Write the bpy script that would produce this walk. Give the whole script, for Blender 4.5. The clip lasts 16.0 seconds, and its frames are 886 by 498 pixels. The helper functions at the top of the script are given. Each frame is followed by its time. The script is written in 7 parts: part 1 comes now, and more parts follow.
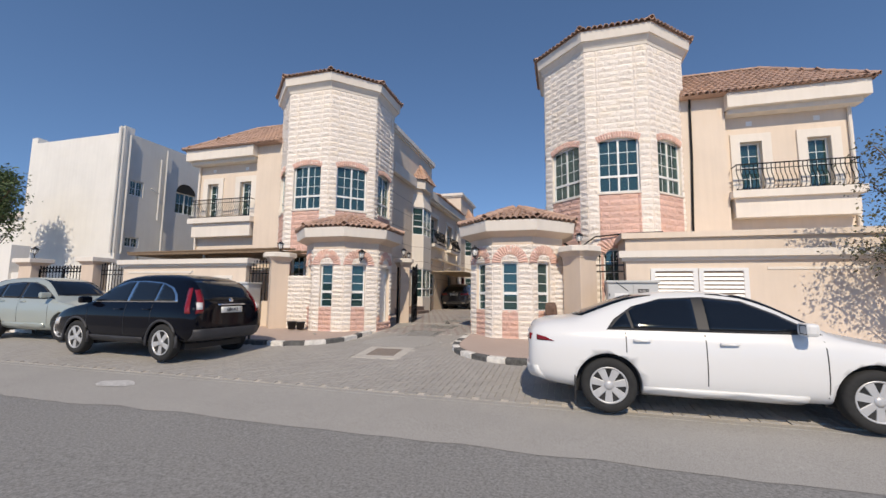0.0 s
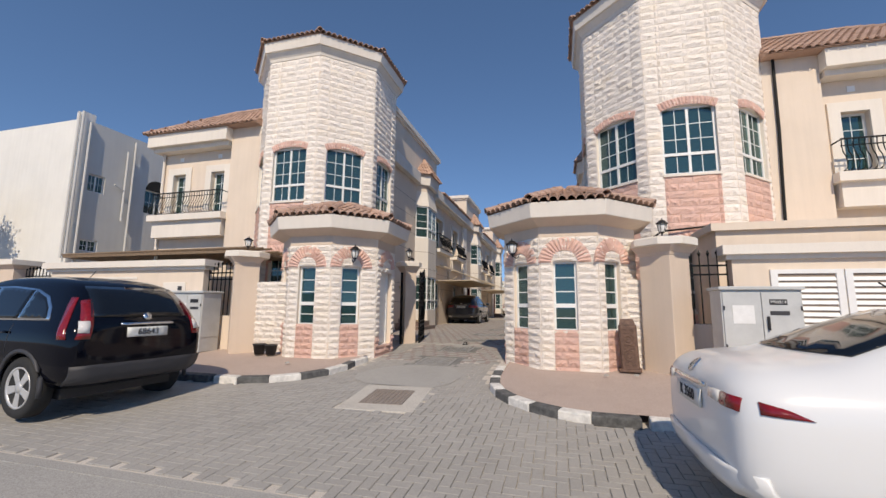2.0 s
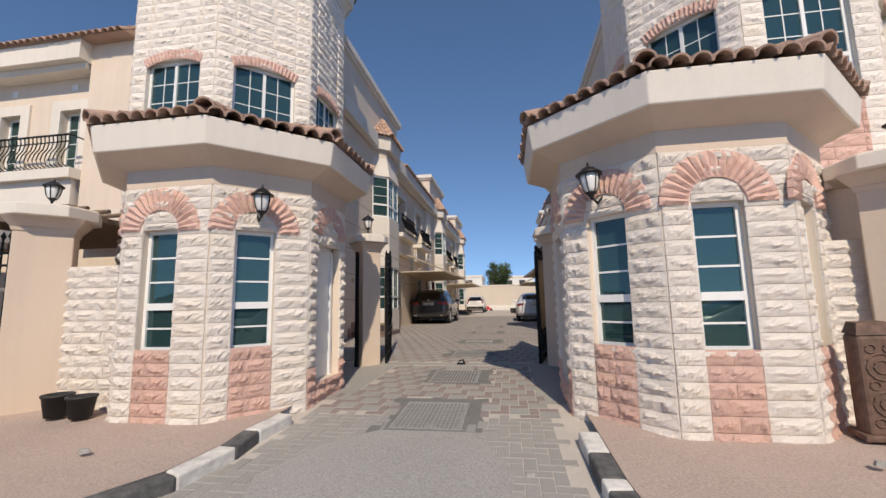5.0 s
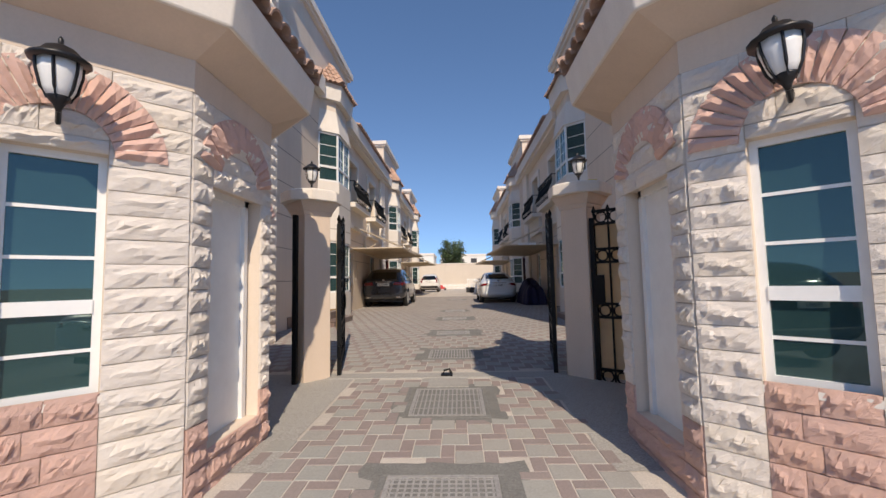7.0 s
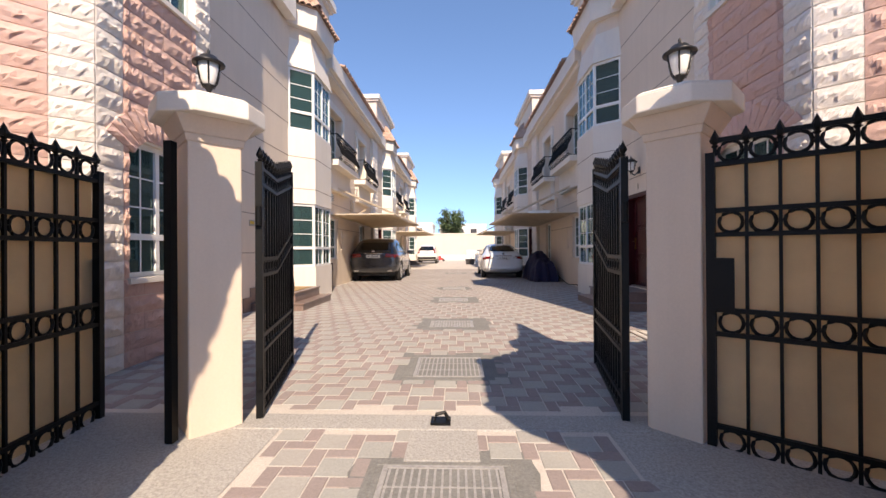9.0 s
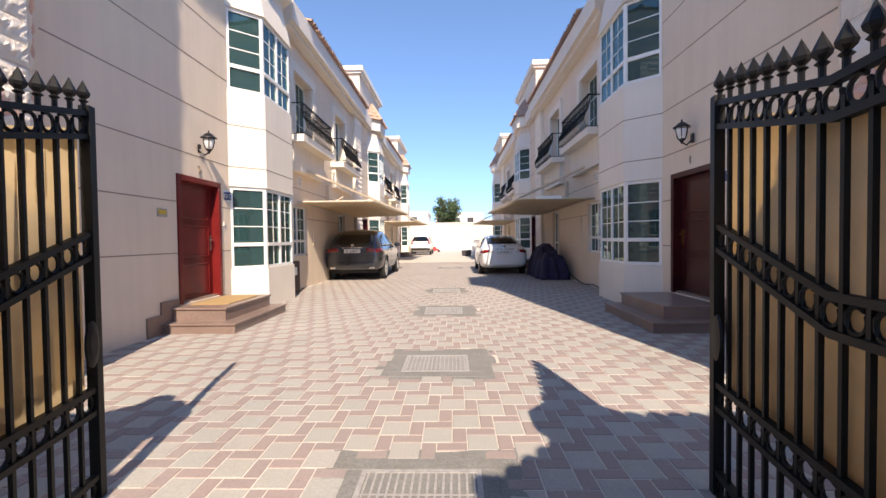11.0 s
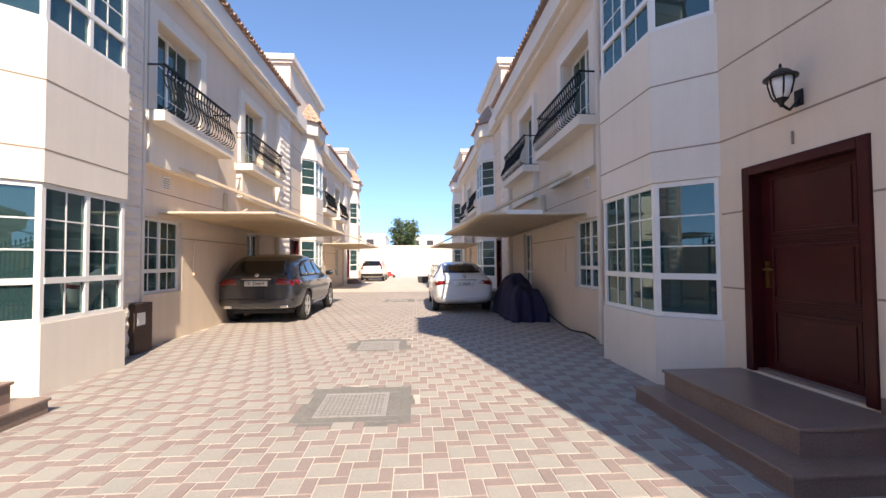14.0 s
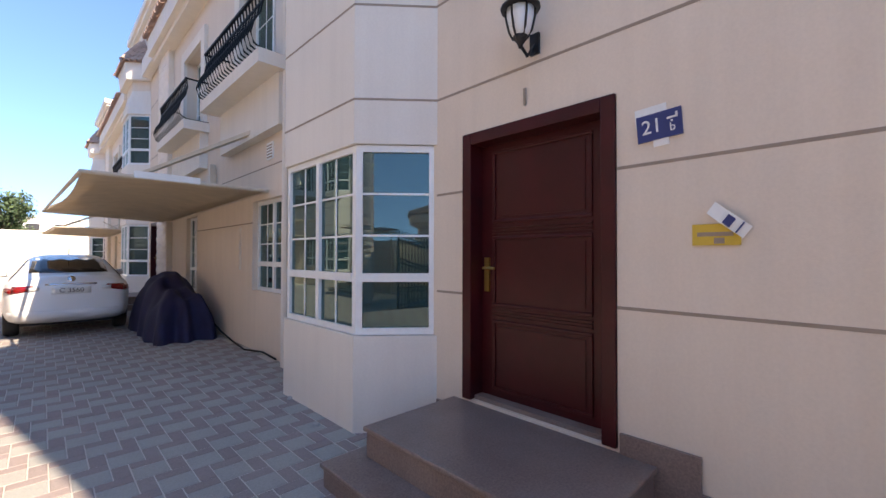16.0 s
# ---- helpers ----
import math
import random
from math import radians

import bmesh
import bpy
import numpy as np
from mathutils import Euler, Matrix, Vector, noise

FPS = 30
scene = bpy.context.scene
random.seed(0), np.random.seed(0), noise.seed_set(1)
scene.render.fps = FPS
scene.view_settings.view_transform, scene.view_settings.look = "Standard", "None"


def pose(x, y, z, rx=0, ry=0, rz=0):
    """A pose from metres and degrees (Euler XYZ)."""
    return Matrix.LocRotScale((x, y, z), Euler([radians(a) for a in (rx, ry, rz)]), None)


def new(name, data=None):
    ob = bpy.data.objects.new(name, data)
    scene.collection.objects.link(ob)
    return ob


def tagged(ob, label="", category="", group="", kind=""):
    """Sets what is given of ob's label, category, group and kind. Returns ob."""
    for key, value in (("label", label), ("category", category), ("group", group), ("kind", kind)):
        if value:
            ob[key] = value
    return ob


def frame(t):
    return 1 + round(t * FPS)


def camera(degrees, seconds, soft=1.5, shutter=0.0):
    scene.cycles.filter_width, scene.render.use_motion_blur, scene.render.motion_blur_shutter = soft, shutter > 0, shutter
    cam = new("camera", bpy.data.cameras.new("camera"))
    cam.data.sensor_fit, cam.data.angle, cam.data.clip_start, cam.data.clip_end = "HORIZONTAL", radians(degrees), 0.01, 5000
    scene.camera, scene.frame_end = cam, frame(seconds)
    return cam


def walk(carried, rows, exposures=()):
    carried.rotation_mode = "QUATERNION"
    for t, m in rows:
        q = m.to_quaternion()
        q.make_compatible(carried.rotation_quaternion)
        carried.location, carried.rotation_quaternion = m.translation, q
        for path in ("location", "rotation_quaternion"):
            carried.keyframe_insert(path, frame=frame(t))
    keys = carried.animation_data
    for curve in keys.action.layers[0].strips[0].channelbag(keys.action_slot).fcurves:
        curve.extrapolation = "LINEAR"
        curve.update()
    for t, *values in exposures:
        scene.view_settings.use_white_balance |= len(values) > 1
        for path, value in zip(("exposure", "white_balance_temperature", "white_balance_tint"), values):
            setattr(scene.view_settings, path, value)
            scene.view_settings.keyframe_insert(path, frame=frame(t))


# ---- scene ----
from mathutils.bvhtree import BVHTree

cam = camera(93.9, 16.0)
METRES, EYE, TILT, LEAN, TURN = 19.5, 1.5, 0.0, 0.0, 16.1
ROWS = [
    (0.0, 0.0, 0.0, 0.0, -0.06, 6.29, -0.57),
    (0.5, -0.0097, 0.038, -0.0006, -0.45, 6.8, -0.09),
    (1.0, -0.0183, 0.0765, -0.0004, 0.61, 6.99, -0.25),
    (1.5, -0.0235, 0.1177, -0.0, 0.19, 6.83, -0.74),
    (2.0, -0.0278, 0.1586, 0.0004, -0.56, 7.95, -0.56),
    (2.5, -0.0307, 0.1995, 0.0024, -1.15, 9.09, -0.42),
    (3.0, -0.033, 0.2372, 0.0023, -2.25, 9.03, -0.5),
    (3.5, -0.0355, 0.2743, 0.0013, -2.75, 8.78, -0.52),
    (4.0, -0.0407, 0.3106, 0.0006, -3.5, 8.52, -0.04),
    (6.5, -0.0577, 0.4641, 0.0056, -12.99, 5.1, 1.5),
    (7.0, -0.0557, 0.4897, 0.0075, -14.05, 4.32, 1.17),
    (7.5, -0.0486, 0.5157, 0.01, -14.62, 3.36, 0.75),
    (8.0, -0.0424, 0.5418, 0.0099, -14.86, 2.24, 0.49),
    (8.5, -0.0351, 0.569, 0.0096, -14.64, 1.15, 0.36),
    (9.0, -0.0269, 0.5965, 0.0117, -14.21, 0.17, 0.37),
    (11.5, 0.0208, 0.7339, 0.0204, -14.67, -1.4, 0.75),
    (12.0, 0.031, 0.7605, 0.0222, -14.43, -0.84, 0.83),
    (12.5, 0.0441, 0.7873, 0.023, -13.91, -0.13, 0.86),
    (13.0, 0.0552, 0.8134, 0.0233, -14.1, 0.56, 0.73),
    (13.5, 0.0662, 0.8387, 0.024, -15.81, 1.17, 0.53),
    (14.0, 0.079, 0.8631, 0.0255, -19.98, 1.75, 0.36),
    (14.5, 0.0942, 0.8868, 0.0272, -27.79, 2.18, 0.16),
    (15.0, 0.1137, 0.9063, 0.0283, -38.42, 2.3, 0.06),
    (15.5, 0.1336, 0.9226, 0.0271, -50.36, 1.76, 0.0),
    (16.0, 0.1536, 0.9375, 0.0254, -60.24, 0.89, -0.13),
]
walk(cam, [(t, pose(0, 0, EYE, TILT, LEAN, TURN) @ pose(METRES * x, METRES * y, METRES * z, 90 + pitch, roll, yaw)) for t, x, y, z, yaw, pitch, roll in ROWS],
     exposures=[(0.0, 0.09, 7200, 10), (4.0, 0.08, 7200, 10), (7.0, 0.33, 7300, 12), (8.0, 0.75, 7500, 14), (9.0, 1.1, 7700, 16), (11.5, 1.3, 7500, 14), (13.5, 1.3, 7500, 14), (14.5, 1.42, 7500, 14), (15.5, 1.7, 7600, 14), (16.0, 1.75, 7600, 14)])

# ---- light ----
SUN_AZ, SUN_EL = math.atan2(0.2155, -0.9765), radians(41.8)      # towards the sun, from +y clockwise by x
to_sun = Vector((0.2155 * math.cos(SUN_EL), -0.9765 * math.cos(SUN_EL), math.sin(SUN_EL)))
sun_data = bpy.data.lights.new("sun", "SUN")
sun_data.energy, sun_data.angle, sun_data.color = 3.4, radians(0.53), (1.0, 0.90, 0.78)
sun_ob = new("sun", sun_data)
sun_ob.rotation_euler = to_sun.to_track_quat("Z", "Y").to_euler()
world = bpy.data.worlds.new("world")
scene.world = world
world.use_nodes = True
sky = world.node_tree.nodes.new("ShaderNodeTexSky")
sky.sky_type, sky.sun_disc = "NISHITA", False
sky.sun_elevation, sky.sun_rotation = SUN_EL, SUN_AZ
sky.air_density, sky.dust_density, sky.ozone_density, sky.altitude = 0.8, 0.0, 4.5, 100
background = world.node_tree.nodes["Background"]
background.inputs["Strength"].default_value = 0.15
deep = world.node_tree.nodes.new("ShaderNodeHueSaturation")
deep.inputs["Saturation"].default_value = 1.06
world.node_tree.links.new(sky.outputs["Color"], deep.inputs["Color"])
world.node_tree.links.new(deep.outputs["Color"], background.inputs["Color"])
# clear dry air: the pale band of haze lies below the horizon
where = world.node_tree.nodes.new("ShaderNodeTexCoord")
lift, unit = world.node_tree.nodes.new("ShaderNodeVectorMath"), world.node_tree.nodes.new("ShaderNodeVectorMath")
lift.operation, unit.operation = "ADD", "NORMALIZE"
lift.inputs[1].default_value = (0, 0, 0.13)
world.node_tree.links.new(where.outputs["Generated"], lift.inputs[0])
world.node_tree.links.new(lift.outputs[0], unit.inputs[0])
world.node_tree.links.new(unit.outputs[0], sky.inputs["Vector"])

# ---- materials ----


class Nodes:
    """A small helper that strings shader nodes together."""

    def __init__(self, name):
        self.mat = bpy.data.materials.new(name)
        self.mat.use_nodes = True
        self.tree = self.mat.node_tree
        self.bsdf = self.tree.nodes["Principled BSDF"]
        self.coord = self.tree.nodes.new("ShaderNodeTexCoord")

    def put(self, kind, **values):
        n = self.tree.nodes.new(kind)
        for key, v in values.items():
            n.inputs[key.replace("_", " ")].default_value = v
        return n

    def link(self, a, b):
        self.tree.links.new(a, b)

    def noise(self, scale, detail=4.0, rough=0.6, stretch=None, where="Object"):
        n = self.put("ShaderNodeTexNoise", Scale=scale, Detail=detail, Roughness=rough)
        source = self.coord.outputs[where]
        if stretch:
            m = self.put("ShaderNodeMapping", Scale=stretch)
            self.link(source, m.inputs["Vector"])
            source = m.outputs["Vector"]
        self.link(source, n.inputs["Vector"])
        return n.outputs["Fac"]

    def ramp(self, fac, stops):
        r = self.tree.nodes.new("ShaderNodeValToRGB")
        el = r.color_ramp.elements
        while len(el) < len(stops):
            el.new(0.5)
        for e, (p, c) in zip(el, stops):
            e.position, e.color = p, (*c, 1)
        self.link(fac, r.inputs["Fac"])
        return r.outputs["Color"]

    def mix(self, fac, a, b, mode="MIX"):
        m = self.tree.nodes.new("ShaderNodeMix")
        m.data_type, m.blend_type = "RGBA", mode
        for value, socket in ((fac, m.inputs[0]), (a, m.inputs[6]), (b, m.inputs[7])):
            if isinstance(value, bpy.types.NodeSocket):
                self.link(value, socket)
            else:
                socket.default_value = (*value, 1) if isinstance(value, tuple) else value
        return m.outputs[2]

    def bump(self, height, strength, distance):
        b = self.put("ShaderNodeBump", Strength=strength, Distance=distance)
        self.link(height, b.inputs["Height"])
        self.link(b.outputs["Normal"], self.bsdf.inputs["Normal"])

    def done(self, colour, rough=0.8, metal=0.0, **more):
        if isinstance(colour, bpy.types.NodeSocket):
            self.link(colour, self.bsdf.inputs["Base Color"])
        else:
            self.bsdf.inputs["Base Color"].default_value = (*colour, 1)
        self.bsdf.inputs["Roughness"].default_value = rough
        self.bsdf.inputs["Metallic"].default_value = metal
        for key, v in more.items():
            self.bsdf.inputs[key.replace("_", " ")].default_value = v
        return self.mat


def shade(c, k):
    return tuple(min(1.0, v * k) for v in c)


def plaster(name, c, grain=60.0, dirt=0.12, rough=0.9):
    """Painted render: a fine grain, cloudy fading and faint streaks that run down."""
    n = Nodes(name)
    cloud = n.ramp(n.noise(0.7, 5), [(0.3, shade(c, 1 - dirt)), (0.65, c)])
    streak = n.noise(3.0, 4, 0.6, (2.2, 2.2, 0.12))
    colour = n.mix(0.22, cloud, n.ramp(streak, [(0.35, shade(c, 0.82)), (0.6, shade(c, 1.04))]))
    colour = n.mix(0.2, colour, n.ramp(n.noise(grain, 2), [(0.3, shade(c, 0.85)), (0.7, shade(c, 1.08))]))
    n.bump(n.noise(grain * 2, 3), 0.25, 0.004)
    return n.done(colour, rough)


def stone(name, c, spread=0.16):
    """Split-faced block: rough, each block of a slightly different tone."""
    n = Nodes(name)
    info = n.tree.nodes.new("ShaderNodeObjectInfo")
    geo = n.tree.nodes.new("ShaderNodeNewGeometry")
    add = n.tree.nodes.new("ShaderNodeMath")
    add.operation = "ADD"
    n.link(info.outputs["Random"], add.inputs[0])
    n.link(geo.outputs["Random Per Island"], add.inputs[1])
    half = n.tree.nodes.new("ShaderNodeMath")
    half.operation, half.inputs[1].default_value = "FRACT", 0
    n.link(add.outputs[0], half.inputs[0])
    tone = n.ramp(half.outputs[0], [(0.0, shade(c, 1 - spread)), (0.4, c), (0.75, shade(c, 1.05)), (1.0, (c[0], c[1] * 0.97, c[2] * 0.9))])
    mott = n.ramp(n.noise(9, 6, 0.7), [(0.3, shade(c, 0.8)), (0.62, shade(c, 1.06))])
    colour = n.mix(0.38, tone, mott)
    n.bump(n.noise(26, 7, 0.75), 0.65, 0.03)
    return n.done(colour, 0.92)


def plain(name, c, rough=0.5, metal=0.0, wear=0.08, scale=8.0, **more):
    n = Nodes(name)
    colour = n.ramp(n.noise(scale, 5, 0.65), [(0.3, shade(c, 1 - wear)), (0.7, shade(c, 1 + wear))])
    n.bump(n.noise(scale * 14, 2), 0.06, 0.002)
    return n.done(colour, rough, metal, **more)


def tinted_glass(name, tint, gloss, through_colour, film):
    """Glazing under a teal sun film: a little dim colour shows through, the film itself is faintly milky, and it mirrors the sky."""
    n = Nodes(name)
    clear = n.put("ShaderNodeBsdfTransparent", Color=(*through_colour, 1))
    milk = n.put("ShaderNodeBsdfDiffuse", Color=(*film, 1))
    pane = n.tree.nodes.new("ShaderNodeMixShader")
    pane.inputs[0].default_value = 0.6
    n.link(clear.outputs[0], pane.inputs[1])
    n.link(milk.outputs[0], pane.inputs[2])
    mirror = n.put("ShaderNodeBsdfGlossy", Color=(*tint, 1), Roughness=0.015)
    fres = n.put("ShaderNodeFresnel", IOR=1.5)
    scale = n.put("ShaderNodeMath")
    scale.operation, scale.use_clamp = "ADD", True
    n.link(fres.outputs[0], scale.inputs[0])
    scale.inputs[1].default_value = gloss
    wav = n.put("ShaderNodeBump", Strength=0.05, Distance=0.02)
    n.link(n.noise(1.2, 1), wav.inputs["Height"])
    n.link(wav.outputs["Normal"], mirror.inputs["Normal"])
    mixer = n.tree.nodes.new("ShaderNodeMixShader")
    n.link(scale.outputs[0], mixer.inputs[0])
    n.link(pane.outputs[0], mixer.inputs[1])
    n.link(mirror.outputs[0], mixer.inputs[2])
    n.link(mixer.outputs[0], n.tree.nodes["Material Output"].inputs["Surface"])
    return n.mat


def cloth(name, c, thin=0.4):
    """Woven sheet that glows when the sun is behind it."""
    n = Nodes(name)
    colour = n.ramp(n.noise(2.5, 5, 0.65), [(0.3, shade(c, 0.88)), (0.7, shade(c, 1.08))])
    n.bump(n.noise(6, 4), 0.3, 0.02)
    mat = n.done(colour, 0.85)
    glow = n.tree.nodes.new("ShaderNodeBsdfTranslucent")
    n.link(colour, glow.inputs["Color"])
    mixer = n.tree.nodes.new("ShaderNodeMixShader")
    mixer.inputs[0].default_value = thin
    n.link(n.bsdf.outputs[0], mixer.inputs[1])
    n.link(glow.outputs[0], mixer.inputs[2])
    n.link(mixer.outputs[0], n.tree.nodes["Material Output"].inputs["Surface"])
    return mat


def ground_material(name, c, c2, grain, coarse, bump=0.3, dist=0.006, rough=0.95, speckle=0.4):
    n = Nodes(name)
    base = n.ramp(n.noise(coarse, 6, 0.65), [(0.3, c2), (0.68, c)])
    speck = n.ramp(n.noise(grain, 3, 0.8), [(0.35, shade(c, 0.55)), (0.5, c), (0.68, shade(c, 1.5))])
    n.bump(n.noise(grain, 4, 0.8), bump, dist)
    return n.done(n.mix(speckle, base, speck), rough)


def paver(name, tones):
    """Interlocking concrete pavers, greyish green, buff and rose, dusted."""
    n = Nodes(name)
    geo = n.tree.nodes.new("ShaderNodeNewGeometry")
    info = n.tree.nodes.new("ShaderNodeObjectInfo")
    add = n.tree.nodes.new("ShaderNodeMath")
    add.operation = "ADD"
    n.link(info.outputs["Random"], add.inputs[0])
    n.link(geo.outputs["Random Per Island"], add.inputs[1])
    fr = n.tree.nodes.new("ShaderNodeMath")
    fr.operation = "FRACT"
    n.link(add.outputs[0], fr.inputs[0])
    tone = n.ramp(fr.outputs[0], [(k / 3, c) for k, c in enumerate(tones)])
    dust = n.ramp(n.noise(0.8, 6, 0.7), [(0.32, shade(tones[0], 0.62)), (0.5, shade(tones[0], 0.95)), (0.7, shade(tones[1], 1.15))])
    colour = n.mix(0.4, tone, dust)
    colour = n.mix(0.3, colour, n.ramp(n.noise(70, 3, 0.8), [(0.3, shade(tones[0], 0.6)), (0.7, shade(tones[1], 1.3))]))
    n.bump(n.noise(90, 3), 0.3, 0.004)
    return n.done(colour, 0.93)


BEIGE = plaster("beige_render", (0.76, 0.645, 0.53))
CREAM = plaster("cream_render", (0.80, 0.74, 0.66))
PIER_BEIGE = plaster("sandy_pier_render", (0.68, 0.555, 0.445))
FAR_CREAM = plaster("sandy_cream_render", (0.68, 0.60, 0.51))
WHITEWASH = plaster("white_render", (0.80, 0.78, 0.73))
# pipe grey, and the white render with a side wall's shade mixed in
SHADE_AND_PIPE_GREY = plaster("shade_and_pipe_grey", (0.62, 0.61, 0.58))
# dark brown; on the walls it paints the shade of recessed joint lines
BROWN_AND_SHADE = plain("brown_and_groove_shade", (0.32, 0.25, 0.195), 0.9)
STONE_CREAM = stone("cream_split_stone", (0.88, 0.805, 0.725), 0.08)
STONE_ROSE = stone("rose_split_stone", (0.74, 0.49, 0.41))
MORTAR = plaster("mortar", (0.80, 0.73, 0.63), 90)
WHITE_FRAME = plain("white_frame", (0.80, 0.80, 0.78), 0.35, wear=0.04)
GLASS = tinted_glass("teal_window_glass", (0.6, 0.78, 0.76), 0.07, (0.13, 0.21, 0.21), (0.035, 0.085, 0.09))
TERRACOTTA = stone("terracotta_tile", (0.50, 0.335, 0.26), 0.35)
IRON = plain("black_iron", (0.006, 0.006, 0.006), 0.5, 0.0, 0.2, Specular_IOR_Level=0.2)
ASPHALT = ground_material("asphalt", (0.255, 0.25, 0.24), (0.19, 0.185, 0.18), 38, 0.5, 0.8, 0.012, speckle=0.7)
CEMENT = ground_material("grey_cement", (0.21, 0.208, 0.195), (0.14, 0.138, 0.13), 60, 4.0, 0.5, 0.01)
CONCRETE = ground_material("dusty_concrete", (0.37, 0.355, 0.33), (0.29, 0.28, 0.26), 70, 0.9, 0.4, 0.006, speckle=0.55)
SAND = ground_material("pale_sand", (0.42, 0.36, 0.28), (0.36, 0.30, 0.235), 50, 0.4)
SIDEWALK = ground_material("pink_slab", (0.46, 0.365, 0.315), (0.38, 0.30, 0.255), 60, 1.2, 0.25, 0.004)
PAVER = paver("paver_green", [(0.32, 0.32, 0.298), (0.365, 0.355, 0.323), (0.385, 0.36, 0.323), (0.365, 0.33, 0.303)])
PAVER_ROSE = paver("paver_rose", [(0.27, 0.225, 0.21), (0.315, 0.25, 0.235), (0.26, 0.225, 0.213), (0.33, 0.29, 0.265)])
PAVER_GREY = paver("paver_grey", [(0.33, 0.315, 0.29), (0.37, 0.35, 0.325), (0.34, 0.325, 0.30), (0.30, 0.285, 0.265)])
JOINT = ground_material("joint_sand", (0.56, 0.51, 0.455), (0.40, 0.365, 0.32), 120, 1.0, 0.2, 0.002)
KERB_WHITE = plain("kerb_white_paint", (0.66, 0.64, 0.60), 0.85, wear=0.25, scale=9)
KERB_BLACK = plain("kerb_black_paint", (0.10, 0.10, 0.098), 0.85, wear=0.55, scale=9)
MARBLE = ground_material("brown_granite", (0.25, 0.185, 0.16), (0.14, 0.09, 0.075), 70, 2.2, 0.05, 0.001, 0.35)

# ---- mesh tools ----
AXIS = -3.84        # the lane's middle line


def ground_z(y):
    """The street lies low; the drive climbs to the lane."""
    return float(np.interp(y, [-40, 2.0, 5.7, 8.4, 11.5, 14.0, 17.0], [0.0, 0.0, 0.06, 0.23, 0.41, 0.48, 0.52]))


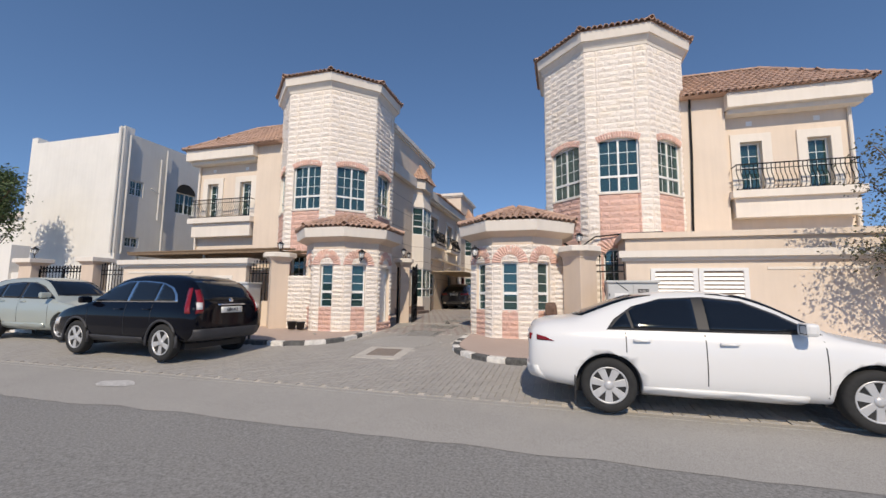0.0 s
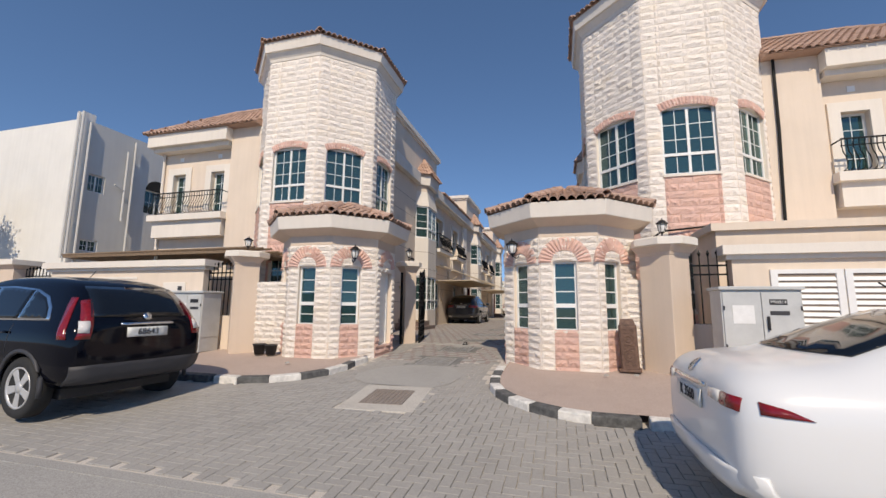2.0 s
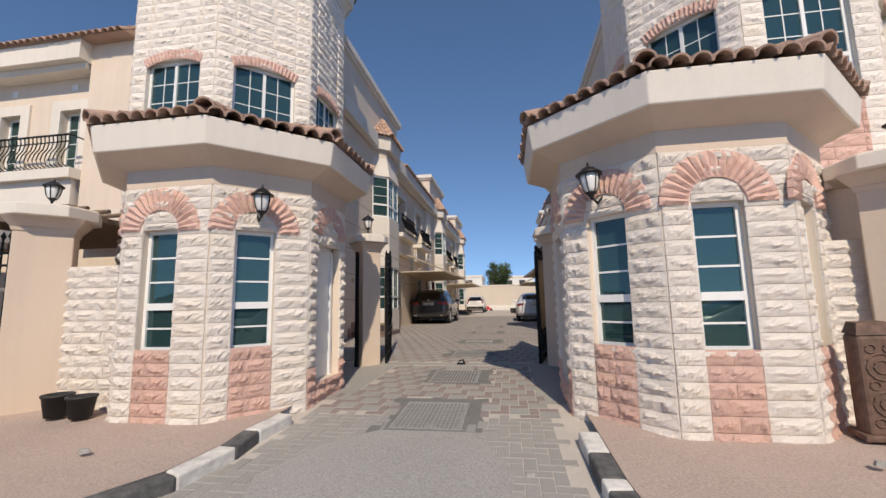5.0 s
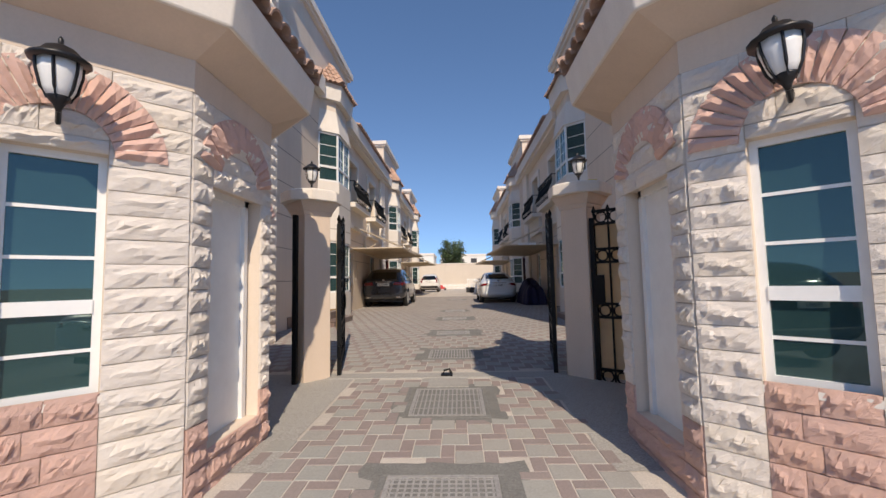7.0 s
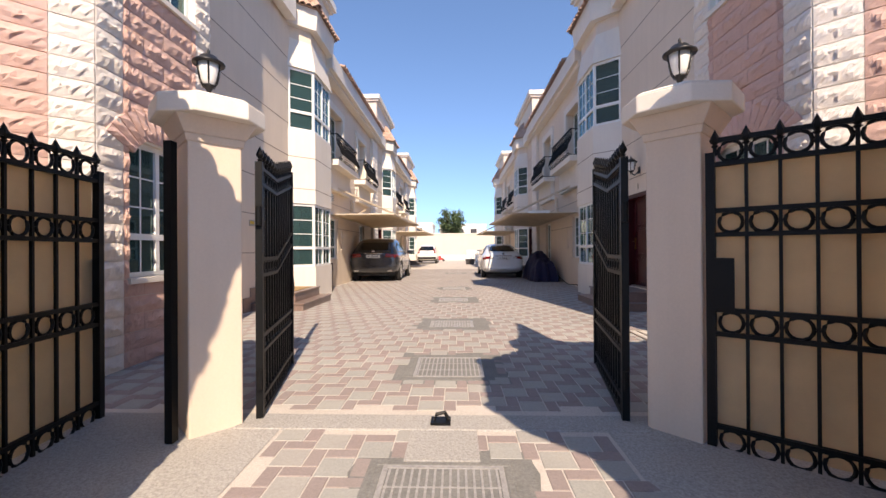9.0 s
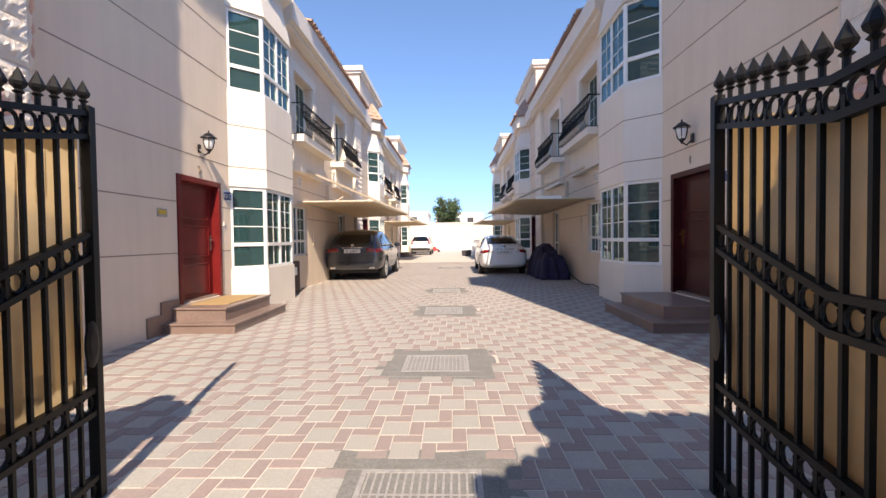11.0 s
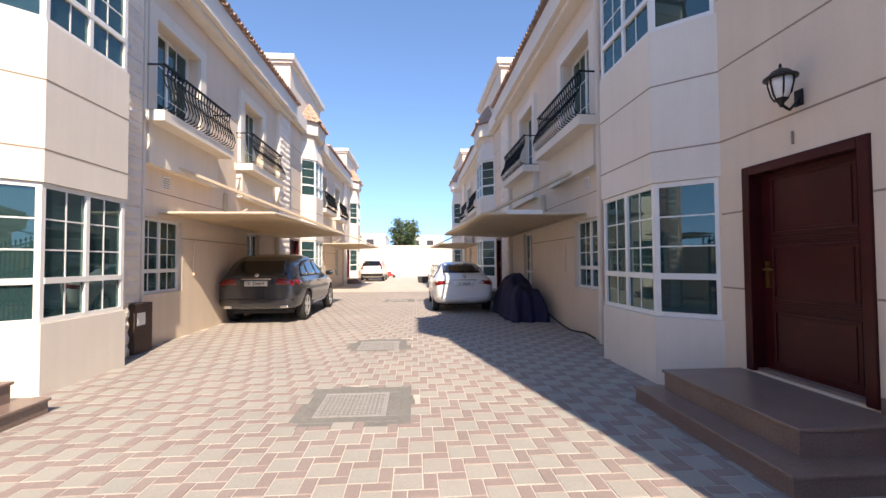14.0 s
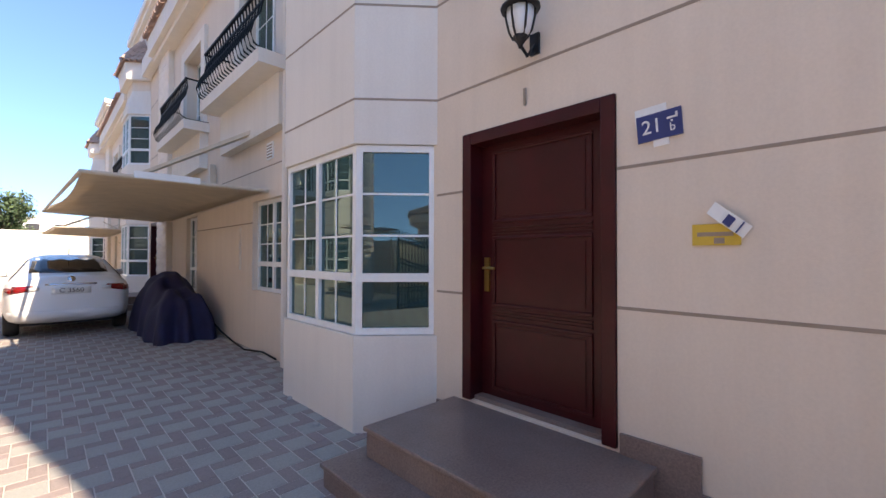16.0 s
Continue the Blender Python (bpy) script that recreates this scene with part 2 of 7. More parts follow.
class Shape:
    """Gathers solids into one bmesh."""

    def __init__(self):
        self.bm = bmesh.new()

    def faces(self, verts, faces):
        vs = [self.bm.verts.new(v) for v in verts]
        for f in faces:
            try:
                self.bm.faces.new([vs[i] for i in f])
            except ValueError:
                pass
        return vs

    def box(self, x0, x1, y0, y1, z0, z1, m=None):
        x0, x1 = sorted((x0, x1))
        pts = [Vector((x, y, z)) for z in (z0, z1) for x, y in ((x0, y0), (x1, y0), (x1, y1), (x0, y1))]
        if m is not None:
            pts = [m @ p for p in pts]
        self.faces(pts, [(3, 2, 1, 0), (4, 5, 6, 7), (0, 1, 5, 4), (1, 2, 6, 5), (2, 3, 7, 6), (3, 0, 4, 7)])
        return self

    def prism(self, ring, z0, z1, top=None, m=None):
        """A solid between a ring of (x, y) at z0 and the same ring, or another, at z1."""
        top = top or ring
        n = len(ring)
        pts = [Vector((x, y, z0)) for x, y in ring] + [Vector((x, y, z1)) for x, y in top]
        if m is not None:
            pts = [m @ p for p in pts]
        self.faces(pts, [tuple(range(n))[::-1], tuple(range(n, 2 * n))] + [(i, (i + 1) % n, n + (i + 1) % n, n + i) for i in range(n)])
        return self

    def lathe(self, profile, m, steps=12):
        """Turns (radius, height) pairs round m's z axis."""
        pts, faces = [], []
        for r, z in profile:
            for k in range(steps):
                a = 2 * math.pi * k / steps
                pts.append(m @ Vector((r * math.cos(a), r * math.sin(a), z)))
        for i in range(len(profile) - 1):
            for k in range(steps):
                a, b = i * steps + k, i * steps + (k + 1) % steps
                faces.append((a, b, b + steps, a + steps))
        faces.append(tuple(range(steps))[::-1])
        faces.append(tuple(range(len(pts) - steps, len(pts))))
        self.faces(pts, faces)
        return self

    def tube(self, path, r, sides=6):
        """A round bar along a path of points."""
        path = [Vector(p) for p in path]
        pts, faces = [], []
        for i, p in enumerate(path):
            d = (path[min(i + 1, len(path) - 1)] - path[max(i - 1, 0)]).normalized()
            a = d.orthogonal().normalized() if abs(d.z) > 0.9 else d.cross(Vector((0, 0, 1))).normalized()
            b = d.cross(a)
            for k in range(sides):
                t = 2 * math.pi * k / sides
                pts.append(p + r * (math.cos(t) * a + math.sin(t) * b))
        for i in range(len(path) - 1):
            for k in range(sides):
                a, b = i * sides + k, i * sides + (k + 1) % sides
                faces.append((a, b, b + sides, a + sides))
        faces += [tuple(range(sides)), tuple(range(len(pts) - sides, len(pts)))]
        self.faces(pts, faces)
        return self

    def panel(self, a, b, z0, z1, thick, holes=()):
        """An upright wall from a to b with holes (along, along, low, high) right through; thick grows to the left of a>b."""
        a, b = Vector((*a, 0)), Vector((*b, 0))
        d = (b - a).normalized()
        n = Vector((-d.y, d.x, 0)) * thick
        length = (b - a).length
        us = sorted({0.0, length, *[h[0] for h in holes], *[h[1] for h in holes]})
        zs = sorted({z0, z1, *[h[2] for h in holes], *[h[3] for h in holes]})
        us, zs = [u for u in us if 0 <= u <= length], [z for z in zs if z0 <= z <= z1]

        def solid(i, j):
            if not (0 <= i < len(us) - 1 and 0 <= j < len(zs) - 1):
                return False
            u, z = (us[i] + us[i + 1]) / 2, (zs[j] + zs[j + 1]) / 2
            return not any(h[0] < u < h[1] and h[2] < z < h[3] for h in holes)

        def p(i, j, k):
            return a + d * us[i] + n * k + Vector((0, 0, zs[j]))
        for i in range(len(us) - 1):
            for j in range(len(zs) - 1):
                if not solid(i, j):
                    continue
                quads = [[p(i, j, 0), p(i + 1, j, 0), p(i + 1, j + 1, 0), p(i, j + 1, 0)], [p(i, j, 1), p(i, j + 1, 1), p(i + 1, j + 1, 1), p(i + 1, j, 1)]]
                for (di, dj), (e, f) in (((-1, 0), ((i, j), (i, j + 1))), ((1, 0), ((i + 1, j), (i + 1, j + 1))), ((0, -1), ((i, j), (i + 1, j))), ((0, 1), ((i, j + 1), (i + 1, j + 1)))):
                    if not solid(i + di, j + dj):
                        quads.append([p(*e, 0), p(*f, 0), p(*f, 1), p(*e, 1)])
                for q in quads:
                    self.faces(q, [(0, 1, 2, 3)])
        bmesh.ops.remove_doubles(self.bm, verts=self.bm.verts, dist=0.0004)
        return self

    def mesh(self, name, material, smooth=False):
        bmesh.ops.recalc_face_normals(self.bm, faces=self.bm.faces)
        me = bpy.data.meshes.new(name)
        self.bm.to_mesh(me)
        self.bm.free()
        me.materials.append(material)
        if smooth:
            for f in me.polygons:
                f.use_smooth = True
        return me


def part(name, shape, material, parent, label="", smooth=False, bevel=0.0):
    ob = new(name, shape.mesh(name, material, smooth))
    ob.parent = parent
    if label:
        tagged(ob, label)
    if bevel:
        mod = ob.modifiers.new("worn_edges", "BEVEL")
        mod.width, mod.segments, mod.limit_method, mod.angle_limit = bevel, 2, "ANGLE", radians(40)
    return ob


def thing(name, label, category, group="", kind="", at=(0, 0, 0)):
    ob = new(name)
    ob.location = at
    ob.empty_display_size = 0.1
    return tagged(ob, label, category, group, kind)


def rebase(ob, point):
    """Moves an Empty to the base of its thing, leaving its parts where they are."""
    for child in ob.children:
        child.location = Vector(child.location) - Vector(point) + Vector(ob.location)
    ob.location = point
    return ob


def octagon(cx, cy, apothem):
    r = apothem / math.cos(math.pi / 8)
    return [(cx + r * math.sin(math.pi / 8 + k * math.pi / 4), cy - r * math.cos(math.pi / 8 + k * math.pi / 4)) for k in range(8)]


def window(parent, name, a, b, z0, z1, depth, grid=(2, 3), split=0.35, deep=0.06, upright_bars=True, rim=0.055):
    """White framed window between a and b (seen from outside, left to right), set back by depth: frame, mullion, panes with bars, lower lights."""
    a, b = Vector((*a, 0)), Vector((*b, 0))
    d = (b - a).normalized()
    n = Vector((-d.y, d.x, 0))
    w, h = (b - a).length, z1 - z0
    m = Matrix.Translation(a + n * depth) @ Matrix(((d.x, n.x, 0, 0), (d.y, n.y, 0, 0), (0, 0, 1, 0), (0, 0, 0, 1)))
    holder = part(name, Shape().box(0, rim, 0, deep, z0, z1, m).box(w - rim, w, 0, deep, z0, z1, m).box(rim, w - rim, 0, deep, z0, z0 + rim, m).box(rim, w - rim, 0, deep, z1 - rim, z1, m), WHITE_FRAME, parent, "white aluminium window frame")
    cols = grid[0]
    zs = z0 + split * h if split else z0 + rim
    if split:
        part("transom", Shape().box(rim, w - rim, -0.008, deep - 0.004, zs - 0.035, zs + 0.035, m), WHITE_FRAME, holder)
    inner = (w - 2 * rim) / cols
    for c in range(cols):
        x0 = rim + c * inner
        if c:
            part("mullion", Shape().box(x0 - 0.03, x0 + 0.03, -0.004, deep - 0.006, z0 + rim, z1 - rim, m), WHITE_FRAME, holder)
        part("pane", Shape().box(x0, x0 + inner, deep * 0.45, deep * 0.45 + 0.008, z0 + rim, z1 - rim, m), GLASS, holder).visible_shadow = False
        bars = Shape()
        top = z1 - rim
        for k in range(1, grid[1]):
            z = zs + (top - zs) * k / grid[1]
            bars.box(x0, x0 + inner, deep * 0.32, deep * 0.4, z - 0.009, z + 0.009, m)
        if upright_bars:
            bars.box(x0 + inner / 2 - 0.009, x0 + inner / 2 + 0.009, deep * 0.30, deep * 0.415, z0 + rim, top, m)
        elif split and rim < 0.05:
            bars.box(x0, x0 + inner, deep * 0.32, deep * 0.4, (z0 + zs) / 2 - 0.009, (z0 + zs) / 2 + 0.009, m)
        part("glazing_bar", bars, WHITE_FRAME, holder)
    return holder


class Face:
    """An upright face of one side of the place; s is 1 for the side towards +x and -1 for its mirror image. P and Q are (distance from the lane's middle, y)."""

    def __init__(self, s, P, Q, shift=0.0):
        self.s = s
        self.P, self.Q = (Vector((AXIS + s * p[0], p[1] + shift)) for p in (P, Q))
        self.L = (self.Q - self.P).length

    def at(self, t):
        return self.P + (self.Q - self.P) * (t / self.L)

    def pair(self, t0, t1):
        return (self.at(t0), self.at(t1)) if self.s > 0 else (self.at(t1), self.at(t0))

    def wall(self, shape, z0, z1, thick, holes=()):
        a, b = self.pair(0, self.L)
        if self.s < 0:
            holes = [(self.L - h[1], self.L - h[0], h[2], h[3]) for h in holes]
        shape.panel(a, b, z0, z1, thick, holes)

    def matrix(self):
        """x runs from left to right as seen from outside, y inwards, z up."""
        a, b = (self.P, self.Q) if self.s > 0 else (self.Q, self.P)
        d = (b - a).normalized()
        return Matrix(((d.x, -d.y, 0, a.x), (d.y, d.x, 0, a.y), (0, 0, 1, 0), (0, 0, 0, 1)))

    def span(self, t0, t1):
        return (t0, t1) if self.s > 0 else (self.L - t1, self.L - t0)


def lane_face(s, y0, y1, u=4.01, shift=0.0):
    return Face(s, (u, y1), (u, y0), shift)


def mirror(s, pts):
    return [(AXIS + s * u, y) for u, y in pts]


# ---- ground ----
def ground_sheet():
    ys = [-600, -40, 2.0, 5.7, 8.4, 11.5, 14.0, 17.0, 60, 1500]
    xs = [-900, -40, AXIS, 40, 900]
    verts = [(x, y, ground_z(y)) for y in ys for x in xs]
    n = len(xs)
    faces = [(j * n + i, j * n + i + 1, (j + 1) * n + i + 1, (j + 1) * n + i) for j in range(len(ys) - 1) for i in range(n - 1)]
    shape = Shape()
    shape.faces(verts, faces)
    return tagged(new("ground", shape.mesh("ground", SAND)), "pale sandy ground round the villas", "ground", kind="structure")


def strip(name, ring_rows, material, label, category, lift):
    """A thin sheet that follows the ground: rows of (y, x0, x1)."""
    shape = Shape()
    verts = []
    for y, x0, x1 in ring_rows:
        verts += [(x0, y, ground_z(y) + lift), (x1, y, ground_z(y) + lift)]
    shape.faces(verts, [(2 * i, 2 * i + 1, 2 * i + 3, 2 * i + 2) for i in range(len(ring_rows) - 1)])
    return tagged(new(name, shape.mesh(name, material)), label, category, kind="structure")


ground_sheet()
strip("road", [(-30, -200, 200), (2.0, -200, 200), (4.45, -200, 200)], ASPHALT, "worn grey asphalt road", "road", 0.004)


def ragged_strip():
    """The dusty concrete margin; its road edge is worn uneven."""
    xs = [-200, -60, -30] + [-24 + 0.25 * k for k in range(160)] + [20, 60, 200]
    verts, faces = [], []
    for x in xs:
        y = 4.1 + 0.16 * noise.noise(Vector((x * 0.35, 2, 0))) + 0.08 * noise.noise(Vector((x * 1.7, 5, 0)))
        verts += [(x, y, ground_z(y) + 0.008), (x, 5.62, ground_z(5.62) + 0.008)]
    faces = [(2 * i, 2 * i + 2, 2 * i + 3, 2 * i + 1) for i in range(len(xs) - 1)]
    shape = Shape()
    shape.faces(verts, faces)
    tagged(new("pavement_margin", shape.mesh("pavement_margin", CONCRETE)), "dusty grey concrete margin along the road", "pavement", kind="structure")


ragged_strip()
kerb_strip = tagged(new("edging", Shape().box(-60, 60, 5.62, 5.76, -0.05, 0.072).mesh("edging", CONCRETE)), "flush concrete edging beside the paving", "edging", kind="structure")
strip("pavement_parking", [(5.75, -60, 60), (8.4, -60, 60), (8.6, -60, 60)], JOINT, "dusty block paving along the kerb", "pavement", 0.004)
strip("pavement_lane", [(8.6, -8.2, 0.5), (11.5, -8.2, 0.5), (14.0, -8.2, 0.5), (17.0, -8.2, 0.5), (60, -8.2, 0.5)], JOINT, "sandy bed of the lane's block paving", "pavement", 0.015)

for x0_, x1_ in ((-8.2, AXIS - 1.12), (AXIS + 1.12, 0.5)):
    strip("pavement_gate", [(11.6, x0_, x1_), (12.4, x0_, x1_), (13.0, x0_, x1_), (14.0, x0_, x1_), (14.12, x0_, x1_)], CONCRETE, "smooth dusty concrete beside the gateway", "pavement", 0.0195)

OCT_C, OCT_A = (5.605, 15.83), 2.233          # tower
GUARD_C, GUARD_A = (2.5, 11.68), 1.2          # guard room


def oct_face(s, c, a, i, shift=0.0):
    v = octagon(c[0], c[1], a)
    return Face(s, v[i - 1], v[i % 8], shift)


PERIOD, FIRST, LAST = 12.8, 17.0, 52.0


def X(s, *us):
    return tuple(AXIS + s * u for u in us)


# ---- split stone and tiles, made in loops on shared meshes ----
NX, NZ = 11, 6


def rough_block(seed):
    """A block 1 wide, 1 high, with a hewn front that bulges out; y = 0 is the wall, -y the front."""
    rnd = random.Random(seed)
    shape = Shape()
    nx, nz = NX, NZ
    verts, faces = [], []
    for j in range(nz):
        for i in range(nx):
            edge = i in (0, nx - 1) or j in (0, nz - 1)
            ridge = 0.012 * math.sin(2.6 * i / nx * math.pi + 1.7 * seed + 0.9 * j) * math.sin(1.6 * j / nz * math.pi + seed)
            lip = 0.3 if i in (1, nx - 2) or j in (1, nz - 2) else 1.0
            y = -0.014 - rnd.random() * 0.005 if edge else -0.033 * (0.6 + 0.4 * lip) - 0.4 * ridge - lip * rnd.uniform(-0.010, 0.012)
            x = 0.006 + 0.988 * i / (nx - 1) + (0 if edge else rnd.uniform(-0.035, 0.035))
            z = 0.02 + 0.96 * j / (nz - 1) + (0 if edge else rnd.uniform(-0.06, 0.06))
            verts.append((x, y, z))
    for j in range(nz - 1):
        for i in range(nx - 1):
            a = j * nx + i
            faces.append((a, a + 1, a + nx + 1, a + nx))
    base = len(verts)
    rim = [i for i in range(nx)] + [j * nx + nx - 1 for j in range(1, nz)] + [(nz - 1) * nx + i for i in range(nx - 2, -1, -1)] + [j * nx for j in range(nz - 2, 0, -1)]
    for r in rim:
        verts.append(verts[r])
        verts.append((verts[r][0], 0.0, verts[r][2]))
    n = len(rim)
    for k in range(n):
        a, b = base + 2 * k, base + 2 * ((k + 1) % n)
        faces.append((a + 1, b + 1, b, a))
    return verts, faces


BLOCKS = [rough_block(k) for k in range(7)]
BLOCK_MESH = {}
for mat_ in (STONE_CREAM, STONE_ROSE):
    for k_, (v_, f_) in enumerate(BLOCKS):
        me_ = bpy.data.meshes.new("block")
        me_.from_pydata(v_, [], f_)
        me_.materials.append(mat_)
        me_.update()
        BLOCK_MESH[mat_.name, k_] = me_


def lay_blocks(face, z0, z1, course, length, holes, rose, rnd):
    """(matrix, material, variant) for the blocks of one face; rose(t, z) tells where the rose stone goes."""
    out = []
    m = face.matrix()
    rows = max(1, round((z1 - z0) / course))
    h = (z1 - z0) / rows
    cuts = sorted({0.0, face.L, *[c for hole in holes for c in face.span(hole[0], hole[1])]})
    for r in range(rows):
        za, zb = z0 + r * h, z0 + (r + 1) * h
        zones = []
        for a, b in zip(cuts[:-1], cuts[1:]):
            mid = (a + b) / 2
            t = mid if face.s > 0 else face.L - mid
            open_here = False
            lo, hi = za, zb
            for hole in holes:
                if hole[0] < t < hole[1] and hole[2] < zb - 0.03 and hole[3] > za + 0.03:
                    if hole[2] > za + 0.05:
                        hi = min(hi, hole[2])
                    elif hole[3] < zb - 0.05:
                        lo = max(lo, hole[3])
                    else:
                        open_here = True
            if not open_here:
                zones.append((a, b, lo, hi, t))
        for a, b, lo, hi, t in zones:
            count = max(1, round((b - a) / length + (0.25 if r % 2 else -0.2)))
            if count == 1 and rose(t, (lo + hi) / 2) and b - a > 0.3:
                count = 2
            ends = [a + (b - a) * k / count for k in range(count + 1)]
            if count > 1 and r % 2:
                ends = [a] + [a + (b - a) * (k - 0.5) / (count - 0.5) if k else a for k in range(1, count)] + [b]
            for p, q in zip(ends[:-1], ends[1:]):
                tm = (p + q) / 2 if face.s > 0 else face.L - (p + q) / 2
                mat = STONE_ROSE if rose(tm, (lo + hi) / 2) else STONE_CREAM
                w = m @ Matrix.Translation((p, 0, lo)) @ Matrix.Diagonal((q - p, rnd.uniform(0.85, 1.25), hi - lo, 1))
                out.append((w, mat, rnd.randrange(len(BLOCKS))))
    return out


def place_blocks(owner, blocks, limit, pick=None):
    """The first blocks become parts of their own, the rest one joined part."""
    order = sorted(range(len(blocks)), key=lambda i: pick(blocks[i][0]) if pick else i)
    for i in order[:limit]:
        w, mat, k = blocks[i]
        ob = new("block", BLOCK_MESH[mat.name, k])
        ob.parent = owner
        ob.matrix_basis = w
    for mat in (STONE_CREAM, STONE_ROSE):
        verts, faces = [], []
        for i in order[limit:]:
            w, mt, k = blocks[i]
            if mt is not mat:
                continue
            base = len(verts)
            verts += [tuple(w @ Vector(v)) for v in BLOCKS[k][0]]
            faces += [tuple(base + c for c in f) for f in BLOCKS[k][1]]
        if verts:
            me = bpy.data.meshes.new("stonework")
            me.from_pydata(verts, [], faces)
            me.materials.append(mat)
            ob = new("stonework", me)
            ob.parent = owner
            tagged(ob, kind="stuff")


def arch(owner, face, mid, z, r0, r1, a0, a1, count, squash=1.0, proud=0.062):
    """A fan of rose wedge stones over an opening, along the face."""
    m = face.matrix()
    c = mid if face.s > 0 else face.L - mid
    for k in range(count):
        a, b = (radians(a0 + (a1 - a0) * (k + e) / count) for e in (0.05, 0.95))
        ring = [(c + r * math.cos(t), z + r * math.sin(t) * squash) for r, t in ((r0, a), (r1, a), (r1, b), (r0, b))]
        rnd = random.Random(k * 7 + int(z * 10))
        p = proud * rnd.uniform(0.88, 1.05)
        shape = Shape()
        cols, rows = 2, 5
        front = []
        for j in range(rows + 1):
            for i in range(cols + 1):
                u, v = i / cols, j / rows
                x, zz = ((ring[0][e] * (1 - v) + ring[1][e] * v) * (1 - u) + (ring[3][e] * (1 - v) + ring[2][e] * v) * u for e in (0, 1))
                rim = i in (0, cols) or j in (0, rows)
                front.append((x, zz, p * 0.6 if rim else p * rnd.uniform(0.8, 1.12)))
        w = cols + 1
        pts = [m @ Vector((x, -d, zz)) for x, zz, d in front]
        quads = [(j * w + i, j * w + i + 1, (j + 1) * w + i + 1, (j + 1) * w + i) for j in range(rows) for i in range(cols)]
        border = list(range(w)) + [j * w + cols for j in range(1, rows + 1)] + [rows * w + i for i in range(cols - 1, -1, -1)] + [j * w for j in range(rows - 1, 0, -1)]
        back = len(pts)
        pts += [m @ Vector((front[k][0], 0.0, front[k][1])) for k in border]
        quads += [(border[k], border[(k + 1) % len(border)], back + (k + 1) % len(border), back + k) for k in range(len(border))]
        shape.faces(pts, quads)
        part("wedge_stone", shape, STONE_ROSE, owner)


def tile_shape(r0, r1, length, sides=6):
    """A half-round clay tile along +y, the narrow end up the slope."""
    verts, faces = [], []
    for y, r in ((0.0, r0), (length, r1)):
        for rr in (r, r - 0.016):
            for k in range(sides + 1):
                a = math.pi * k / sides
                verts.append((rr * math.cos(a), y, rr * math.sin(a)))
    n = sides + 1
    for k in range(sides):
        faces.append((k, k + 1, 2 * n + k + 1, 2 * n + k))
        faces.append((n + k + 1, n + k, 3 * n + k, 3 * n + k + 1))
        faces.append((k + 1, k, n + k, n + k + 1))
        faces.append((2 * n + k, 2 * n + k + 1, 3 * n + k + 1, 3 * n + k))
    return verts, faces


TILE = tile_shape(0.085, 0.068, 0.36)
TILE_MESH = bpy.data.meshes.new("roof_tile")
TILE_MESH.from_pydata(TILE[0], [], TILE[1])
TILE_MESH.materials.append(TERRACOTTA)


def lay_tiles(e0, e1, top0, top1, pitch=0.17, run=0.30, seed=1):
    """Matrices of tiles on a slope from the eave e0>e1 up to the ridge top0>top1 (or a point)."""
    e0, e1, top0, top1 = (Vector(p) for p in (e0, e1, top0, top1))
    along = (e1 - e0).normalized()
    width = (e1 - e0).length
    foot = e0 + along * ((top0 - e0).dot(along))
    up = (top0 - foot).normalized()
    height = (top0 - foot).length
    normal = along.cross(up)
    rnd = random.Random(seed)
    x0, x1 = (top0 - e0).dot(along), (top1 - e0).dot(along)
    count = max(1, round(width / pitch))
    out = []
    for k in range(count):
        x = (k + 0.5) * width / count
        lim = 1.0
        if x < x0:
            lim = min(lim, x / x0)
        if x > x1:
            lim = min(lim, (width - x) / (width - x1))
        reach = lim * height
        y = -0.06
        while y < reach - 0.1:
            j = rnd.uniform(-0.02, 0.02)
            o = e0 + along * (x + rnd.uniform(-0.006, 0.006)) + up * (y + rnd.uniform(-0.012, 0.012)) + normal * 0.012
            yv = (up + normal * (-0.045 + j * 0.5)).normalized()
            zv = along.cross(yv)
            out.append(Matrix(((along.x, yv.x, zv.x, o.x), (along.y, yv.y, zv.y, o.y), (along.z, yv.z, zv.z, o.z), (0, 0, 0, 1))))
            y += run
    return out


def hip_tiles(a, b, run=0.3):
    a, b = Vector(a), Vector(b)
    up = (b - a).normalized()
    side = up.cross(Vector((0, 0, 1))).normalized()
    zv = side.cross(up)
    out = []
    for k in range(int((b - a).length / run)):
        o = a + up * (k * run - 0.05) + zv * 0.05
        out.append(Matrix(((side.x * 1.15, up.x, zv.x * 1.15, o.x), (side.y * 1.15, up.y, zv.y * 1.15, o.y), (side.z * 1.15, up.z, zv.z * 1.15, o.z), (0, 0, 0, 1))))
    return out


def place_tiles(owner, tiles, limit=0):
    for w in tiles[:limit]:
        ob = new("roof_tile", TILE_MESH)
        ob.parent = owner
        ob.matrix_basis = w
    verts, faces = [], []
    for w in tiles[limit:]:
        base = len(verts)
        verts += [tuple(w @ Vector(v)) for v in TILE[0]]
        faces += [tuple(base + c for c in f) for f in TILE[1]]
    if verts:
        me = bpy.data.meshes.new("roof_tiling")
        me.from_pydata(verts, [], faces)
        me.materials.append(TERRACOTTA)
        ob = new("roof_tiling", me)
        ob.parent = owner
        tagged(ob, kind="stuff")


